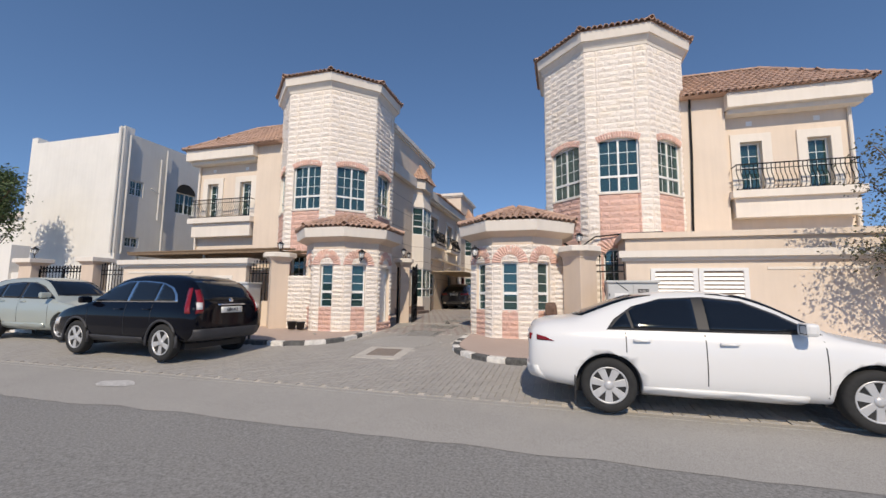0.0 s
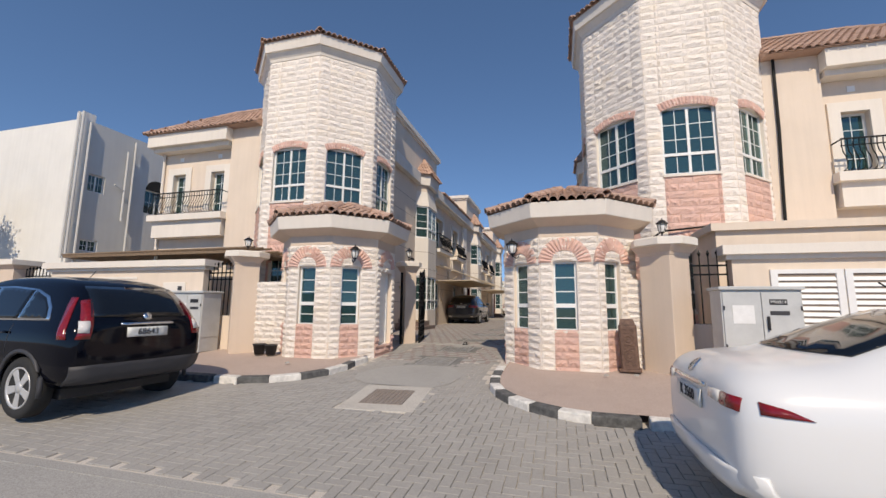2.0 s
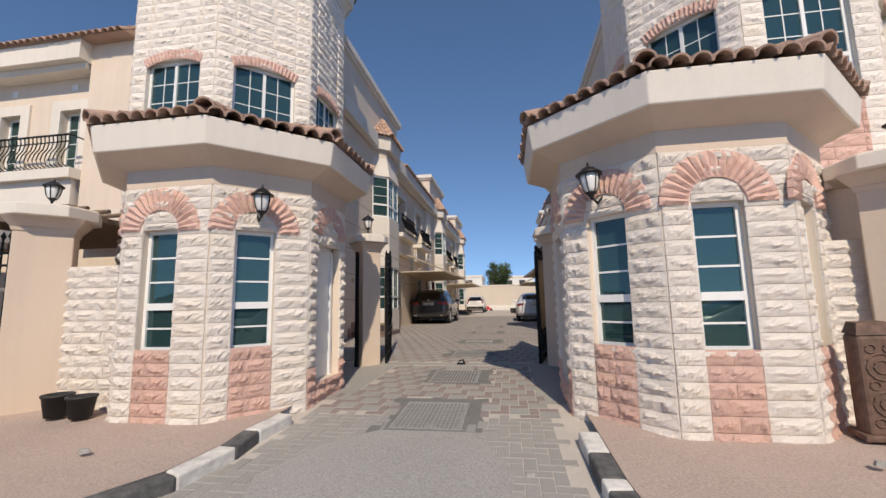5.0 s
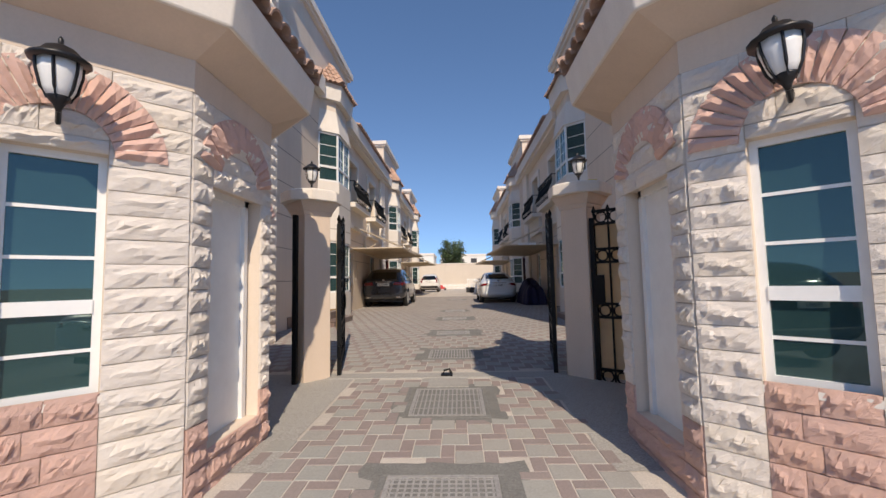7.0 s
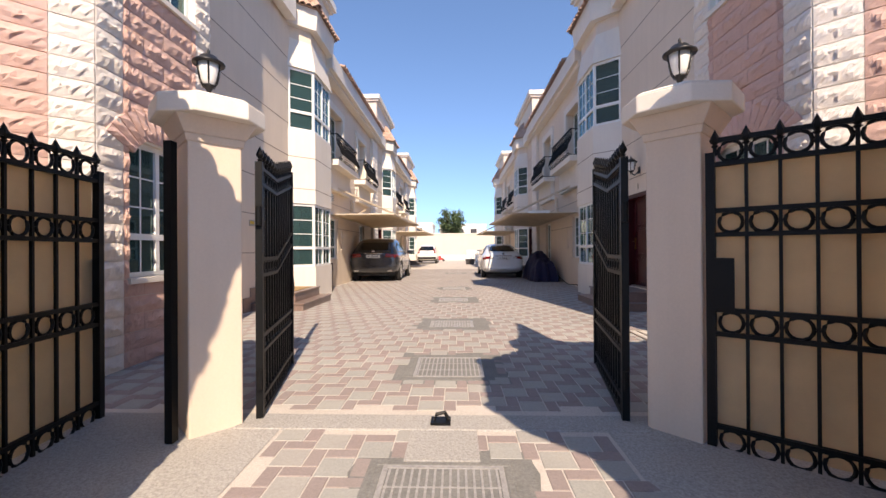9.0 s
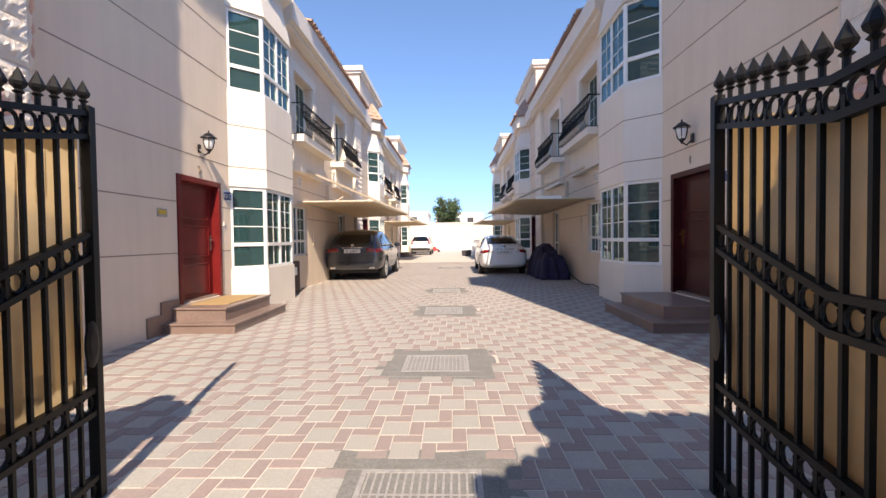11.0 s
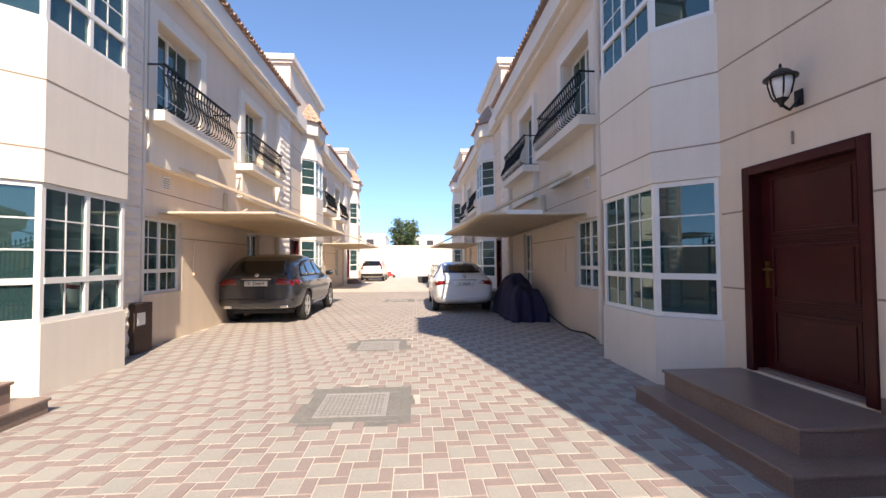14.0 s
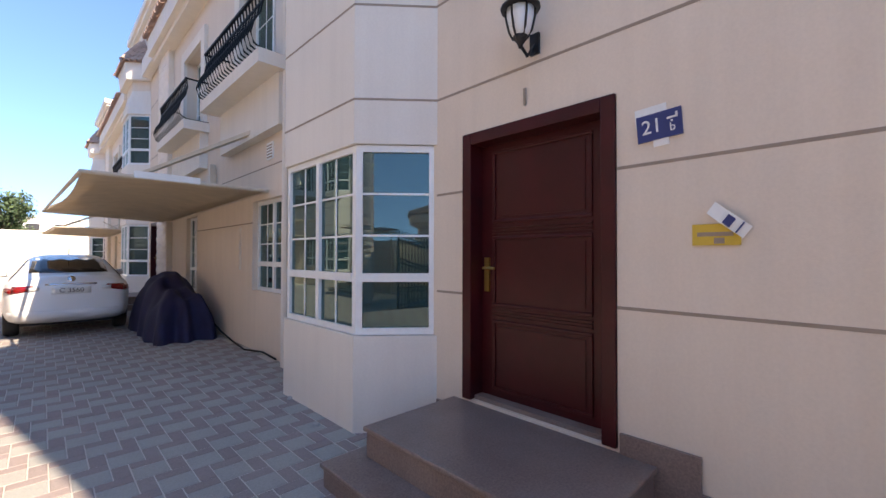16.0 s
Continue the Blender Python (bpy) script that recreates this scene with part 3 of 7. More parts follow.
def octagon_roof(owner, c, apothem, z0, z1, limit, pitch=0.17, used=range(8)):
    ring = octagon(*c, apothem)
    part("roof", Shape().prism(ring, z0, z1 - 0.02, octagon(*c, 0.03)), TERRACOTTA, owner, "sloping bed under clay tiles")
    tiles = []
    apex = (c[0], c[1], z1)
    for i in used:
        a, b = ring[i - 1], ring[i % 8]
        tiles += lay_tiles((*a, z0 + 0.01), (*b, z0 + 0.01), apex, apex, pitch, seed=i)
        tiles += hip_tiles((*b, z0 + 0.02), apex)
    place_tiles(owner, tiles, limit)


# ---- lanterns ----
LAMP_GLASS = plain("frosted_lamp_glass", (0.78, 0.78, 0.76), 0.35, wear=0.05)
LAMP_IRON = plain("lamp_black_metal", (0.02, 0.02, 0.022), 0.4, 0.4, 0.2)


def lantern(at, wall=None, tilt=0.0, reach=0.2, size=0.88):
    """A six-ribbed lantern; with wall (a direction towards the wall) it hangs on an arm, else it stands on a post."""
    lamp = thing("lantern", "black metal lantern with frosted glass " + ("on a wall bracket" if wall else "standing on a pier cap"), "lamp", "lanterns", at=at)
    m = pose(0, 0, 0, tilt, tilt * 0.6, 0)
    part("glass", Shape().lathe([(0.05, 0.0), (0.075, 0.05), (0.098, 0.15), (0.1, 0.21)], m, 12), LAMP_GLASS, lamp, "frosted white glass", True)
    for k in range(6):
        a = math.pi * 2 * k / 6
        part("rib", Shape().tube([m @ Vector((r * math.cos(a), r * math.sin(a), z)) for r, z in ((0.05, -0.01), (0.082, 0.05), (0.104, 0.15), (0.107, 0.22))], 0.008, 4), LAMP_IRON, lamp)
    part("hood", Shape().lathe([(0.142, 0.205), (0.145, 0.222), (0.1, 0.25), (0.072, 0.285), (0.03, 0.305), (0.012, 0.315), (0.014, 0.34), (0.004, 0.36)], m, 14), LAMP_IRON, lamp, "", True)
    part("cup", Shape().lathe([(0.012, -0.075), (0.02, -0.05), (0.03, -0.03), (0.056, 0.0), (0.055, 0.012)], m, 12), LAMP_IRON, lamp, "", True)
    if wall:
        w = Vector((*wall, 0)).normalized()
        part("arm", Shape().tube([m @ Vector((0, 0, -0.05)), w * (reach * 0.45) + Vector((0, 0, -0.1)), w * (reach * 0.8) + Vector((0, 0, -0.03)), w * reach + Vector((0, 0, 0.02))], 0.014, 6), LAMP_IRON, lamp)
        side = w.cross(Vector((0, 0, 1)))
        mm = Matrix(((side.x, w.x, 0, 0), (side.y, w.y, 0, 0), (0, 0, 1, 0), (0, 0, 0, 1)))
        part("back_plate", Shape().box(-0.04, 0.04, reach - 0.015, reach + 0.005, -0.06, 0.1, mm), LAMP_IRON, lamp)
    else:
        part("post", Shape().lathe([(0.055, -0.2), (0.05, -0.18), (0.02, -0.165), (0.016, -0.08), (0.024, -0.075)], Matrix.Identity(4), 10), LAMP_IRON, lamp)
    lamp.scale = (size, size, size)
    return lamp


# ---- ironwork ----
def shared(name, shape, material):
    return shape.mesh(name, material)


def place_mesh(name, me, parent, m):
    ob = new(name, me)
    ob.parent = parent
    ob.matrix_basis = m
    return ob


SHEET = cloth("beige_sheet", (0.74, 0.61, 0.40), 0.55)


def ring_shape(r, wire=0.011):
    return Shape().tube([(r * math.cos(a), 0, r * math.sin(a)) for a in [2 * math.pi * k / 14 for k in range(15)]], wire, 5)


FINIAL_MESH = shared("spear_point", Shape().lathe([(0.011, 0.0), (0.011, 0.05), (0.022, 0.06), (0.012, 0.07), (0.026, 0.085), (0.03, 0.1), (0.012, 0.14), (0.001, 0.165)], Matrix.Identity(4), 6), IRON)
RING_MESH = shared("ring", ring_shape(0.062), IRON)


def gate_leaf(p, q, z0, height, name, label, sheet=0, bands=(0.07, 0.80, 1.42, 1.86)):
    """A wrought-iron leaf from p to q: frame, bars, bands of rings, spear points. sheet: 1 or -1 lays a beige panel behind."""
    p, q = Vector((*p, 0)), Vector((*q, 0))
    d = (q - p).normalized()
    w = (q - p).length
    g = thing(name, label, "gate", "iron gate leaves")
    g.matrix_basis = Matrix(((d.x, -d.y, 0, p.x), (d.y, d.x, 0, p.y), (0, 0, 1, z0), (0, 0, 0, 1)))
    h = height
    for x in (0, w - 0.05):
        part("stile", Shape().box(x, x + 0.05, -0.025, 0.025, 0, h), IRON, g)
    for zz in bands:
        for e in (-0.075, 0.075):
            part("rail", Shape().box(0.05, w - 0.05, -0.018, 0.018, zz + e - 0.014, zz + e + 0.014), IRON, g)
        n = max(2, round((w - 0.1) / 0.165))
        for k in range(n):
            place_mesh("ring", RING_MESH, g, Matrix.Translation((0.05 + (w - 0.1) * (k + 0.5) / n, 0, zz)))
    n = max(3, round((w - 0.1) / 0.165))
    bar = shared("bar", Shape().box(-0.009, 0.009, -0.009, 0.009, 0.0, h), IRON)
    for k in range(1, n):
        place_mesh("bar", bar, g, Matrix.Translation((0.05 + (w - 0.1) * k / n, 0, 0)))
    for k in range(n + 1):
        place_mesh("spear_point", FINIAL_MESH, g, Matrix.Translation((0.05 + (w - 0.1) * k / n, 0, h - 0.02)))
    if sheet:
        part("sheet", Shape().box(0.05, w - 0.05, sheet * 0.03 - 0.004, sheet * 0.03 + 0.004, 0.05, h - 0.06), SHEET, g, "beige cover sheet")
        part("latch_plate", Shape().box(0.03, 0.15, -0.04, -0.028, 0.88, 1.2), IRON, g)
    return g


SMALL_RING_MESH = shared("ring", ring_shape(0.042, 0.009), IRON)


def drive_leaf(p, q, z0, label):
    """A drive gate leaf from its hinge p to its meeting stile q: close bars, two level bands, two bands that climb towards the middle of the gateway, a beige sheet behind."""
    p, q = Vector((*p, 0)), Vector((*q, 0))
    d = (q - p).normalized()
    w = (q - p).length
    g = thing("gate_leaf", label, "gate", "iron gate leaves")
    g.matrix_basis = Matrix(((d.x, -d.y, 0, p.x), (d.y, d.x, 0, p.y), (0, 0, 1, z0), (0, 0, 0, 1)))
    bend = 0.42 * w

    def height(x, z, rise):
        return z + max(0.0, x - bend) / (w - bend) * rise
    top, climb = 1.80, 0.2
    for x in (0, w - 0.05):
        part("stile", Shape().box(x, x + 0.05, -0.025, 0.025, 0, height(x, top, climb) + 0.1), IRON, g)
    bands = ((0.09, 0.0), (0.55, 0.0), (1.12, 0.26), (top, climb))
    n = round((w - 0.1) / 0.105)
    for z, rise in bands:
        for e in (-0.06, 0.06):
            for x0, x1 in ((0.05, bend), (bend, w - 0.05)):
                a, b = height(x0, z, rise) + e, height(x1, z, rise) + e
                verts = [(x, y, zz + k) for x, zz in ((x0, a), (x1, b)) for y in (-0.018, 0.018) for k in (-0.014, 0.014)]
                rail = Shape()
                rail.faces(verts, [(0, 1, 3, 2), (4, 6, 7, 5), (0, 4, 5, 1), (2, 3, 7, 6), (1, 5, 7, 3), (0, 2, 6, 4)])
                part("rail", rail, IRON, g)
        for k in range(n):
            x = 0.05 + (w - 0.1) * (k + 0.5) / n
            place_mesh("ring", SMALL_RING_MESH, g, Matrix.Translation((x, 0, height(x, z, rise))))
    for k in range(n + 1):
        x = 0.05 + (w - 0.1) * k / n
        hi = height(x, top, climb)
        if 0 < k < n:
            part("bar", Shape().box(x - 0.009, x + 0.009, -0.009, 0.009, 0.03, hi), IRON, g)
        place_mesh("spear_point", FINIAL_MESH, g, Matrix.Translation((x, 0, hi + 0.06)))
    side = 0.03 if p.x < AXIS else -0.03
    cloth = Shape()
    rnd = random.Random(4)
    verts, faces = [], []
    for k in range(25):
        x = 0.06 + (w - 0.12) * k / 24
        for y in (side - 0.002, side + 0.002):
            bow = 0.012 * math.sin(9 * x) + 0.006 * rnd.random()
            verts += [(x, y + (bow if side > 0 else -bow), 0.56 + 0.05 * noise.noise(Vector((x * 4, 1, 0)))), (x, y, height(x, top, climb) - 0.02)]
    for k in range(24):
        a = 4 * k
        faces += [(a, a + 4, a + 5, a + 1), (a + 2, a + 3, a + 7, a + 6), (a, a + 2, a + 6, a + 4), (a + 1, a + 5, a + 7, a + 3)]
    cloth.faces(verts, faces)
    part("sheet", cloth, SHEET, g, "beige cover sheet with a ragged lower edge", True)
    lock = (w - 0.1, -side * 1.0)
    part("lock_case", Shape().lathe([(0.03, -0.008), (0.085, -0.006), (0.09, 0.006), (0.05, 0.014)], Matrix.Translation((lock[0], lock[1], 0.86)) @ Matrix.Diagonal((0.6, 1, 1.35, 1)) @ pose(0, 0, 0, 90, 0, 0), 14), IRON, g, "oval cast lock case")
    for z in (0.3, 1.5):
        part("hinge", Shape().lathe([(0.022, -0.07), (0.022, 0.07)], Matrix.Translation((-0.015, 0, z)), 8), IRON, g)
    return g


def balcony_railing(s_matrix, width, name="balcony_railing"):
    """A belly-fronted railing: x along, -y outwards, z up."""
    r = thing(name, "black wrought-iron balcony railing with bellied bars", "railing", "balcony railings")
    r.matrix_basis = s_matrix
    h = 0.82
    path = [(0, -0.02, 0.03), (0, -0.13, 0.08), (0, -0.17, 0.2), (0, -0.13, 0.36), (0, -0.05, 0.5), (0, -0.02, 0.66), (0, -0.04, h)]
    me = shared("bar", Shape().tube(path, 0.0125, 5), IRON)
    n = max(4, round(width / 0.115))
    for k in range(n + 1):
        place_mesh("bar", me, r, Matrix.Translation((width * k / n, 0, 0)))
    part("top_rail", Shape().box(-0.02, width + 0.02, -0.06, -0.02, h - 0.012, h + 0.02), IRON, r)
    part("middle_rail", Shape().box(-0.02, width + 0.02, -0.03, -0.012, 0.65, 0.675), IRON, r)
    part("bottom_rail", Shape().box(-0.02, width + 0.02, -0.035, -0.005, 0.02, 0.045), IRON, r)
    for x in (0, width):
        part("side_return", Shape().box(x - 0.012, x + 0.012, -0.05, 0.36, h - 0.012, h + 0.014), IRON, r)
        part("side_return", Shape().box(x - 0.012, x + 0.012, -0.03, 0.36, 0.02, 0.045), IRON, r)
    return r


# ---- towers and guard rooms ----
def tower(s):
    t = thing("tower", "tall octagonal corner tower clad in cream and rose split stone", "tower", "corner towers", "structure")
    body = Shape()
    rnd = random.Random(5 + s)
    blocks = []
    up = (0.325, 1.525, 4.72, 6.45)
    low = (0.4, 1.45, 1.45, 2.95)
    for i in range(8):
        f = oct_face(s, OCT_C, OCT_A, i)
        holes = [up] if i in (0, 1, 6, 7) else []
        holes += [low] if i in (0, 6) else []
        f.wall(body, 0.2, 9.7, 0.22, holes)
        if i in (0, 1, 5, 6, 7):
            blocks += lay_blocks(f, 0.3, 9.46, 0.19, 0.42, holes, lambda tt, z: 0.33 < tt < 1.52 and (z < 4.7), rnd)
        if i in (0, 1, 6, 7):
            arch(t, f, 0.925, 5.05, 1.42, 1.62, 65, 115, 17)
        if i in (0, 6):
            arch(t, f, 0.925, 2.62, 0.52, 0.92, 25, 155, 15, 0.8)
    part("wall", body, MORTAR, t)
    for i in (0, 1, 6, 7):
        f = oct_face(s, OCT_C, OCT_A, i)
        window(t, "window", *f.pair(0.325, 1.525), 4.72, 6.45, 0.07, (2, 3), 0.3)
        m = f.matrix()
        part("sill", Shape().box(*f.span(0.3, 1.55), -0.06, 0.07, 4.66, 4.72, m), CREAM, t)
        if i in (0, 6):
            window(t, "window", *f.pair(0.4, 1.45), 1.45, 2.95, 0.07, (2, 3), 0.3)
            part("sill", Shape().box(*f.span(0.37, 1.48), -0.06, 0.07, 1.39, 1.45, m), CREAM, t)
    c = (AXIS + s * OCT_C[0], OCT_C[1])
    part("cornice", Shape().prism(octagon(*c, 2.27), 9.46, 9.56, octagon(*c, 2.29)).prism(octagon(*c, 2.3), 9.56, 9.72, octagon(*c, 2.4)).prism(octagon(*c, 2.46), 9.72, 10.03, octagon(*c, 2.5)), CREAM, t, "cream moulded cornice")
    octagon_roof(t, c, 2.53, 10.04, 10.95, 0)
    lane = AXIS
    place_blocks(t, blocks, 300, lambda w: abs(w.translation.x - lane) + 0.6 * abs(w.translation.z - 2.5) + 0.3 * abs(w.translation.y - 14))
    return t


def guard_room(s):
    c0 = (2.64 if s > 0 else 2.59, 11.68)
    t = thing("guard_room", "small octagonal guard room clad in cream and rose split stone", "guard room", "guard rooms at the gate", "structure")
    body = Shape()
    rnd = random.Random(11 + s)
    blocks = []
    win = (0.36, 0.76, 1.11, 2.33)
    table = {0: [win], 1: [(0.3, 0.7, 1.11, 2.33)], 7: [(0.37, 0.77, 1.11, 2.33)], 6: [(0.14, 0.80, 0.66, 2.28)]}
    if s > 0:
        table.update({0: [(0.23, 0.63, 1.11, 2.33)], 1: [(0.15, 0.55, 1.11, 2.33)], 7: [(0.27, 0.67, 1.11, 2.33)]})
    for i in range(8):
        f = oct_face(s, c0, GUARD_A, i)
        holes = table.get(i, [])
        f.wall(body, 0.1, 3.05, 0.14, holes)
        z0 = 0.24 if i in (7, 0, 1) else 0.33
        blocks += lay_blocks(f, z0, 2.78, 0.127, 0.32, holes, lambda tt, z: (holes and holes[0][0] - 0.02 < tt < holes[0][1] + 0.02 and z < 1.12) or (i == 6 and z < 0.8), rnd)
        if i in (0, 1, 7):
            arch(t, f, sum(table[i][0][:2]) / 2, 2.31, 0.225, 0.455, 0, 180, 17, 1.0)
            window(t, "window", *f.pair(*table[i][0][:2]), 1.11, 2.33, 0.06, (1, 3), 0.36, 0.05, False, 0.036)
            part("sill", Shape().box(*f.span(table[i][0][0] - 0.02, table[i][0][1] + 0.02), -0.02, 0.06, 1.075, 1.11, f.matrix()), CREAM, t)
        if i == 6:
            arch(t, f, 0.485, 2.31, 0.25, 0.47, 12, 168, 15, 1.0)
            a, b = f.span(0.17, 0.80)
            m = f.matrix()
            door = part("door", Shape().box(a, b, 0.11, 0.14, 0.66, 2.28, m), WHITE_FRAME, t, "plain white door set deep in the stone")
            part("door_frame", Shape().box(a, a + 0.05, 0.08, 0.13, 0.66, 2.28, m).box(b - 0.05, b, 0.08, 0.13, 0.66, 2.28, m).box(a, b, 0.08, 0.13, 2.23, 2.28, m), WHITE_FRAME, door)
    part("wall", body, BEIGE, t)
    c = (AXIS + s * c0[0], c0[1])
    part("band", Shape().prism(octagon(*c, 1.215), 2.78, 3.0, octagon(*c, 1.22)), PIER_BEIGE, t)
    part("soffit", Shape().prism(octagon(*c, 1.225), 2.97, 3.09, octagon(*c, 1.48)), PIER_BEIGE, t, "sloping beige soffit")
    part("cornice", Shape().prism(octagon(*c, 1.5), 3.09, 3.36, octagon(*c, 1.54)), CREAM, t, "cream overhanging cornice", bevel=0.012)
    octagon_roof(t, c, 1.51, 3.37, 3.95, 260, 0.165)
    place_blocks(t, blocks, 290, lambda w: w.translation.y + 0.5 * abs(w.translation.x - AXIS))
    return t


def wing_wall(s):
    """The short stone wall between guard room and pier."""
    w = thing("stone_wall", "short wall of cream split stone beside the pier", "wall", "stone wing walls", "structure")
    y = 11.0 if s > 0 else 10.86
    f = Face(s, (3.3, y), (3.95 if s > 0 else 4.25, y))
    core = Shape()
    f.wall(core, 0.2, 2.03, 0.2)
    part("core", core, MORTAR, w)
    place_blocks(w, lay_blocks(f, 0.28, 2.03, 0.127, 0.3, [], lambda a, b: False, random.Random(3)), 300)
    return w


# ---- villas along the lane ----
WOOD_DARK = plain("dark_brown_door_paint", (0.052, 0.005, 0.007), 0.34, wear=0.25, scale=3, Specular_IOR_Level=0.3)
WOOD_RED = plain("red_door_paint", (0.15, 0.013, 0.013), 0.32, wear=0.2, scale=3, Specular_IOR_Level=0.35)
BRASS = plain("brass", (0.55, 0.38, 0.12), 0.3, 1.0)
STEEL = plain("brushed_steel", (0.45, 0.45, 0.45), 0.35, 1.0)


def villa_door(s, y0, y1, material, label):
    """A panelled door with its frame, set back in the wall."""
    f = lane_face(s, y0, y1)
    m, w = f.matrix(), y1 - y0
    d = thing("door", label, "door", "villa doors")
    z0, z1 = 0.90, 2.93
    part("door_frame", Shape().box(0.003, 0.09, -0.02, 0.2, z0, z1, m).box(w - 0.09, w - 0.003, -0.02, 0.2, z0, z1, m).box(0.09, w - 0.09, -0.02, 0.2, z1 - 0.09, z1, m), material, d, bevel=0.008)
    part("threshold", Shape().box(0.09, w - 0.09, 0.03, 0.2, z0, z0 + 0.03, m), MARBLE, d)
    leaf = part("leaf", Shape().box(0.09, w - 0.09, 0.12, 0.165, z0 + 0.03, z1 - 0.09, m), material, d)
    lo, hi = z0 + 0.03, z1 - 0.09
    hgt = hi - lo
    rails = [lo, lo + hgt * 0.33, lo + hgt * 0.66, hi]
    for a, b in zip(rails[:-1], rails[1:]):
        part("moulding", Shape().box(0.2, w - 0.2, 0.105, 0.12, b - 0.075, b - 0.05, m).box(0.2, w - 0.2, 0.105, 0.12, a + 0.05, a + 0.075, m).box(0.2, 0.225, 0.105, 0.12, a + 0.075, b - 0.075, m).box(w - 0.225, w - 0.2, 0.105, 0.12, a + 0.075, b - 0.075, m), material, leaf, bevel=0.006)
        part("panel", Shape().box(0.25, w - 0.25, 0.113, 0.121, a + 0.10, b - 0.10, m), material, leaf)
    for b in rails[1:-1]:
        for k in range(3):
            part("flute", Shape().box(0.2, w - 0.2, 0.106, 0.12, b - 0.03 + 0.022 * k, b - 0.018 + 0.022 * k, m), material, leaf)
    hx = 0.15 if s > 0 else w - 0.15
    part("handle_plate", Shape().box(hx - 0.022, hx + 0.022, 0.1, 0.12, 1.72, 1.98, m), BRASS if s > 0 else STEEL, leaf, "brass handle plate" if s > 0 else "steel handle plate")
    part("handle", Shape().tube([m @ Vector(p) for p in ((hx, 0.11, 1.9), (hx, 0.06, 1.9), (hx + (0.11 if s > 0 else -0.11), 0.055, 1.9))], 0.011), BRASS if s > 0 else STEEL, leaf)
    return d


# proud dark strip: its colour stands in for shade in a recessed groove
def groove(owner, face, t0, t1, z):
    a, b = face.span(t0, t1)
    part("groove", Shape().box(a, b, -0.0025, 0.01, z - 0.009, z + 0.009, face.matrix()), BROWN_AND_SHADE, owner)


def bay(owner, s, o):
    """Two-storey faceted bay: base, windows, spandrel, flared cap and a small tiled cone."""
    pts = [(4.01, 20.9 + o), (3.49, 21.35 + o), (3.49, 22.7 + o), (4.01, 23.15 + o)]
    inner = [(4.2, 23.15 + o), (4.2, 20.9 + o)]
    ring = mirror(s, pts + inner)

    def grown(g):
        return mirror(s, [(4.01, 20.9 + o - g), (3.49 - g, 21.35 + o - g * 0.5), (3.49 - g, 22.7 + o + g * 0.5), (4.01, 23.15 + o + g)] + [(4.2, 23.15 + o + g), (4.2, 20.9 + o - g)])
    part("bay_base", Shape().prism(ring, 0.4, 1.33), CREAM, owner, "cream bay plinth")
    part("bay_spandrel", Shape().prism(ring, 2.92, 4.75), CREAM, owner, "cream bay spandrel")
    part("bay_cap", Shape().prism(grown(0.02), 6.3, 7.05, grown(-0.12)), CREAM, owner, "flared cream cap over the bay")
    part("bay_neck", Shape().prism(grown(-0.12), 7.05, 7.35), BEIGE, owner)
    part("bay_cornice", Shape().prism(grown(0.05), 7.35, 7.85, grown(0.1)), CREAM, owner, "cream cornice over the bay")
    for i in range(3):
        q = [pts[3], pts[2], pts[1], pts[0]]
        bf = Face(s, q[i], q[i + 1])
        for z0, z1 in ((1.335, 2.915), (4.755, 6.295)):
            window(owner, "window", *bf.pair(0.012, bf.L - 0.012), z0, z1, 0.03, (2 if i == 1 else 1, 3), 0.3, 0.06, i == 1)
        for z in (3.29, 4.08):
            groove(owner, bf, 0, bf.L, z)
    e = [(*p, 7.86) for p in mirror(s, [(4.0, 20.75 + o), (3.38, 21.25 + o), (3.38, 22.8 + o), (4.0, 23.3 + o)])]
    apex = (AXIS + s * 4.02, 22.02 + o, 8.95)
    cone = Shape()
    cone.faces(e + [apex], [(0, 1, 4), (1, 2, 4), (2, 3, 4), (0, 3, 2, 1), (0, 4, 3)])
    part("roof", cone, TERRACOTTA, owner, "small clay-tiled cone roof over the bay")
    tiles = []
    for a, b in ((0, 1), (1, 2), (2, 3)):
        p, q = (e[a], e[b]) if s < 0 else (e[b], e[a])
        tiles += lay_tiles(p, q, apex, apex, 0.17)
    for k in (1, 2):
        tiles += hip_tiles(e[k], apex)
    place_tiles(owner, tiles)


def surround(owner, face, t0, t1, z0, z1, wide=0.2, proud=0.07):
    a, b = face.span(t0, t1)
    m = face.matrix()
    part("surround", Shape().box(a - wide, a, -proud, 0.0, z0, z1 + wide, m).box(b, b + wide, -proud, 0.0, z0, z1 + wide, m).box(a, b, -proud, 0.0, z1, z1 + wide, m), CREAM, owner, "cream window surround")


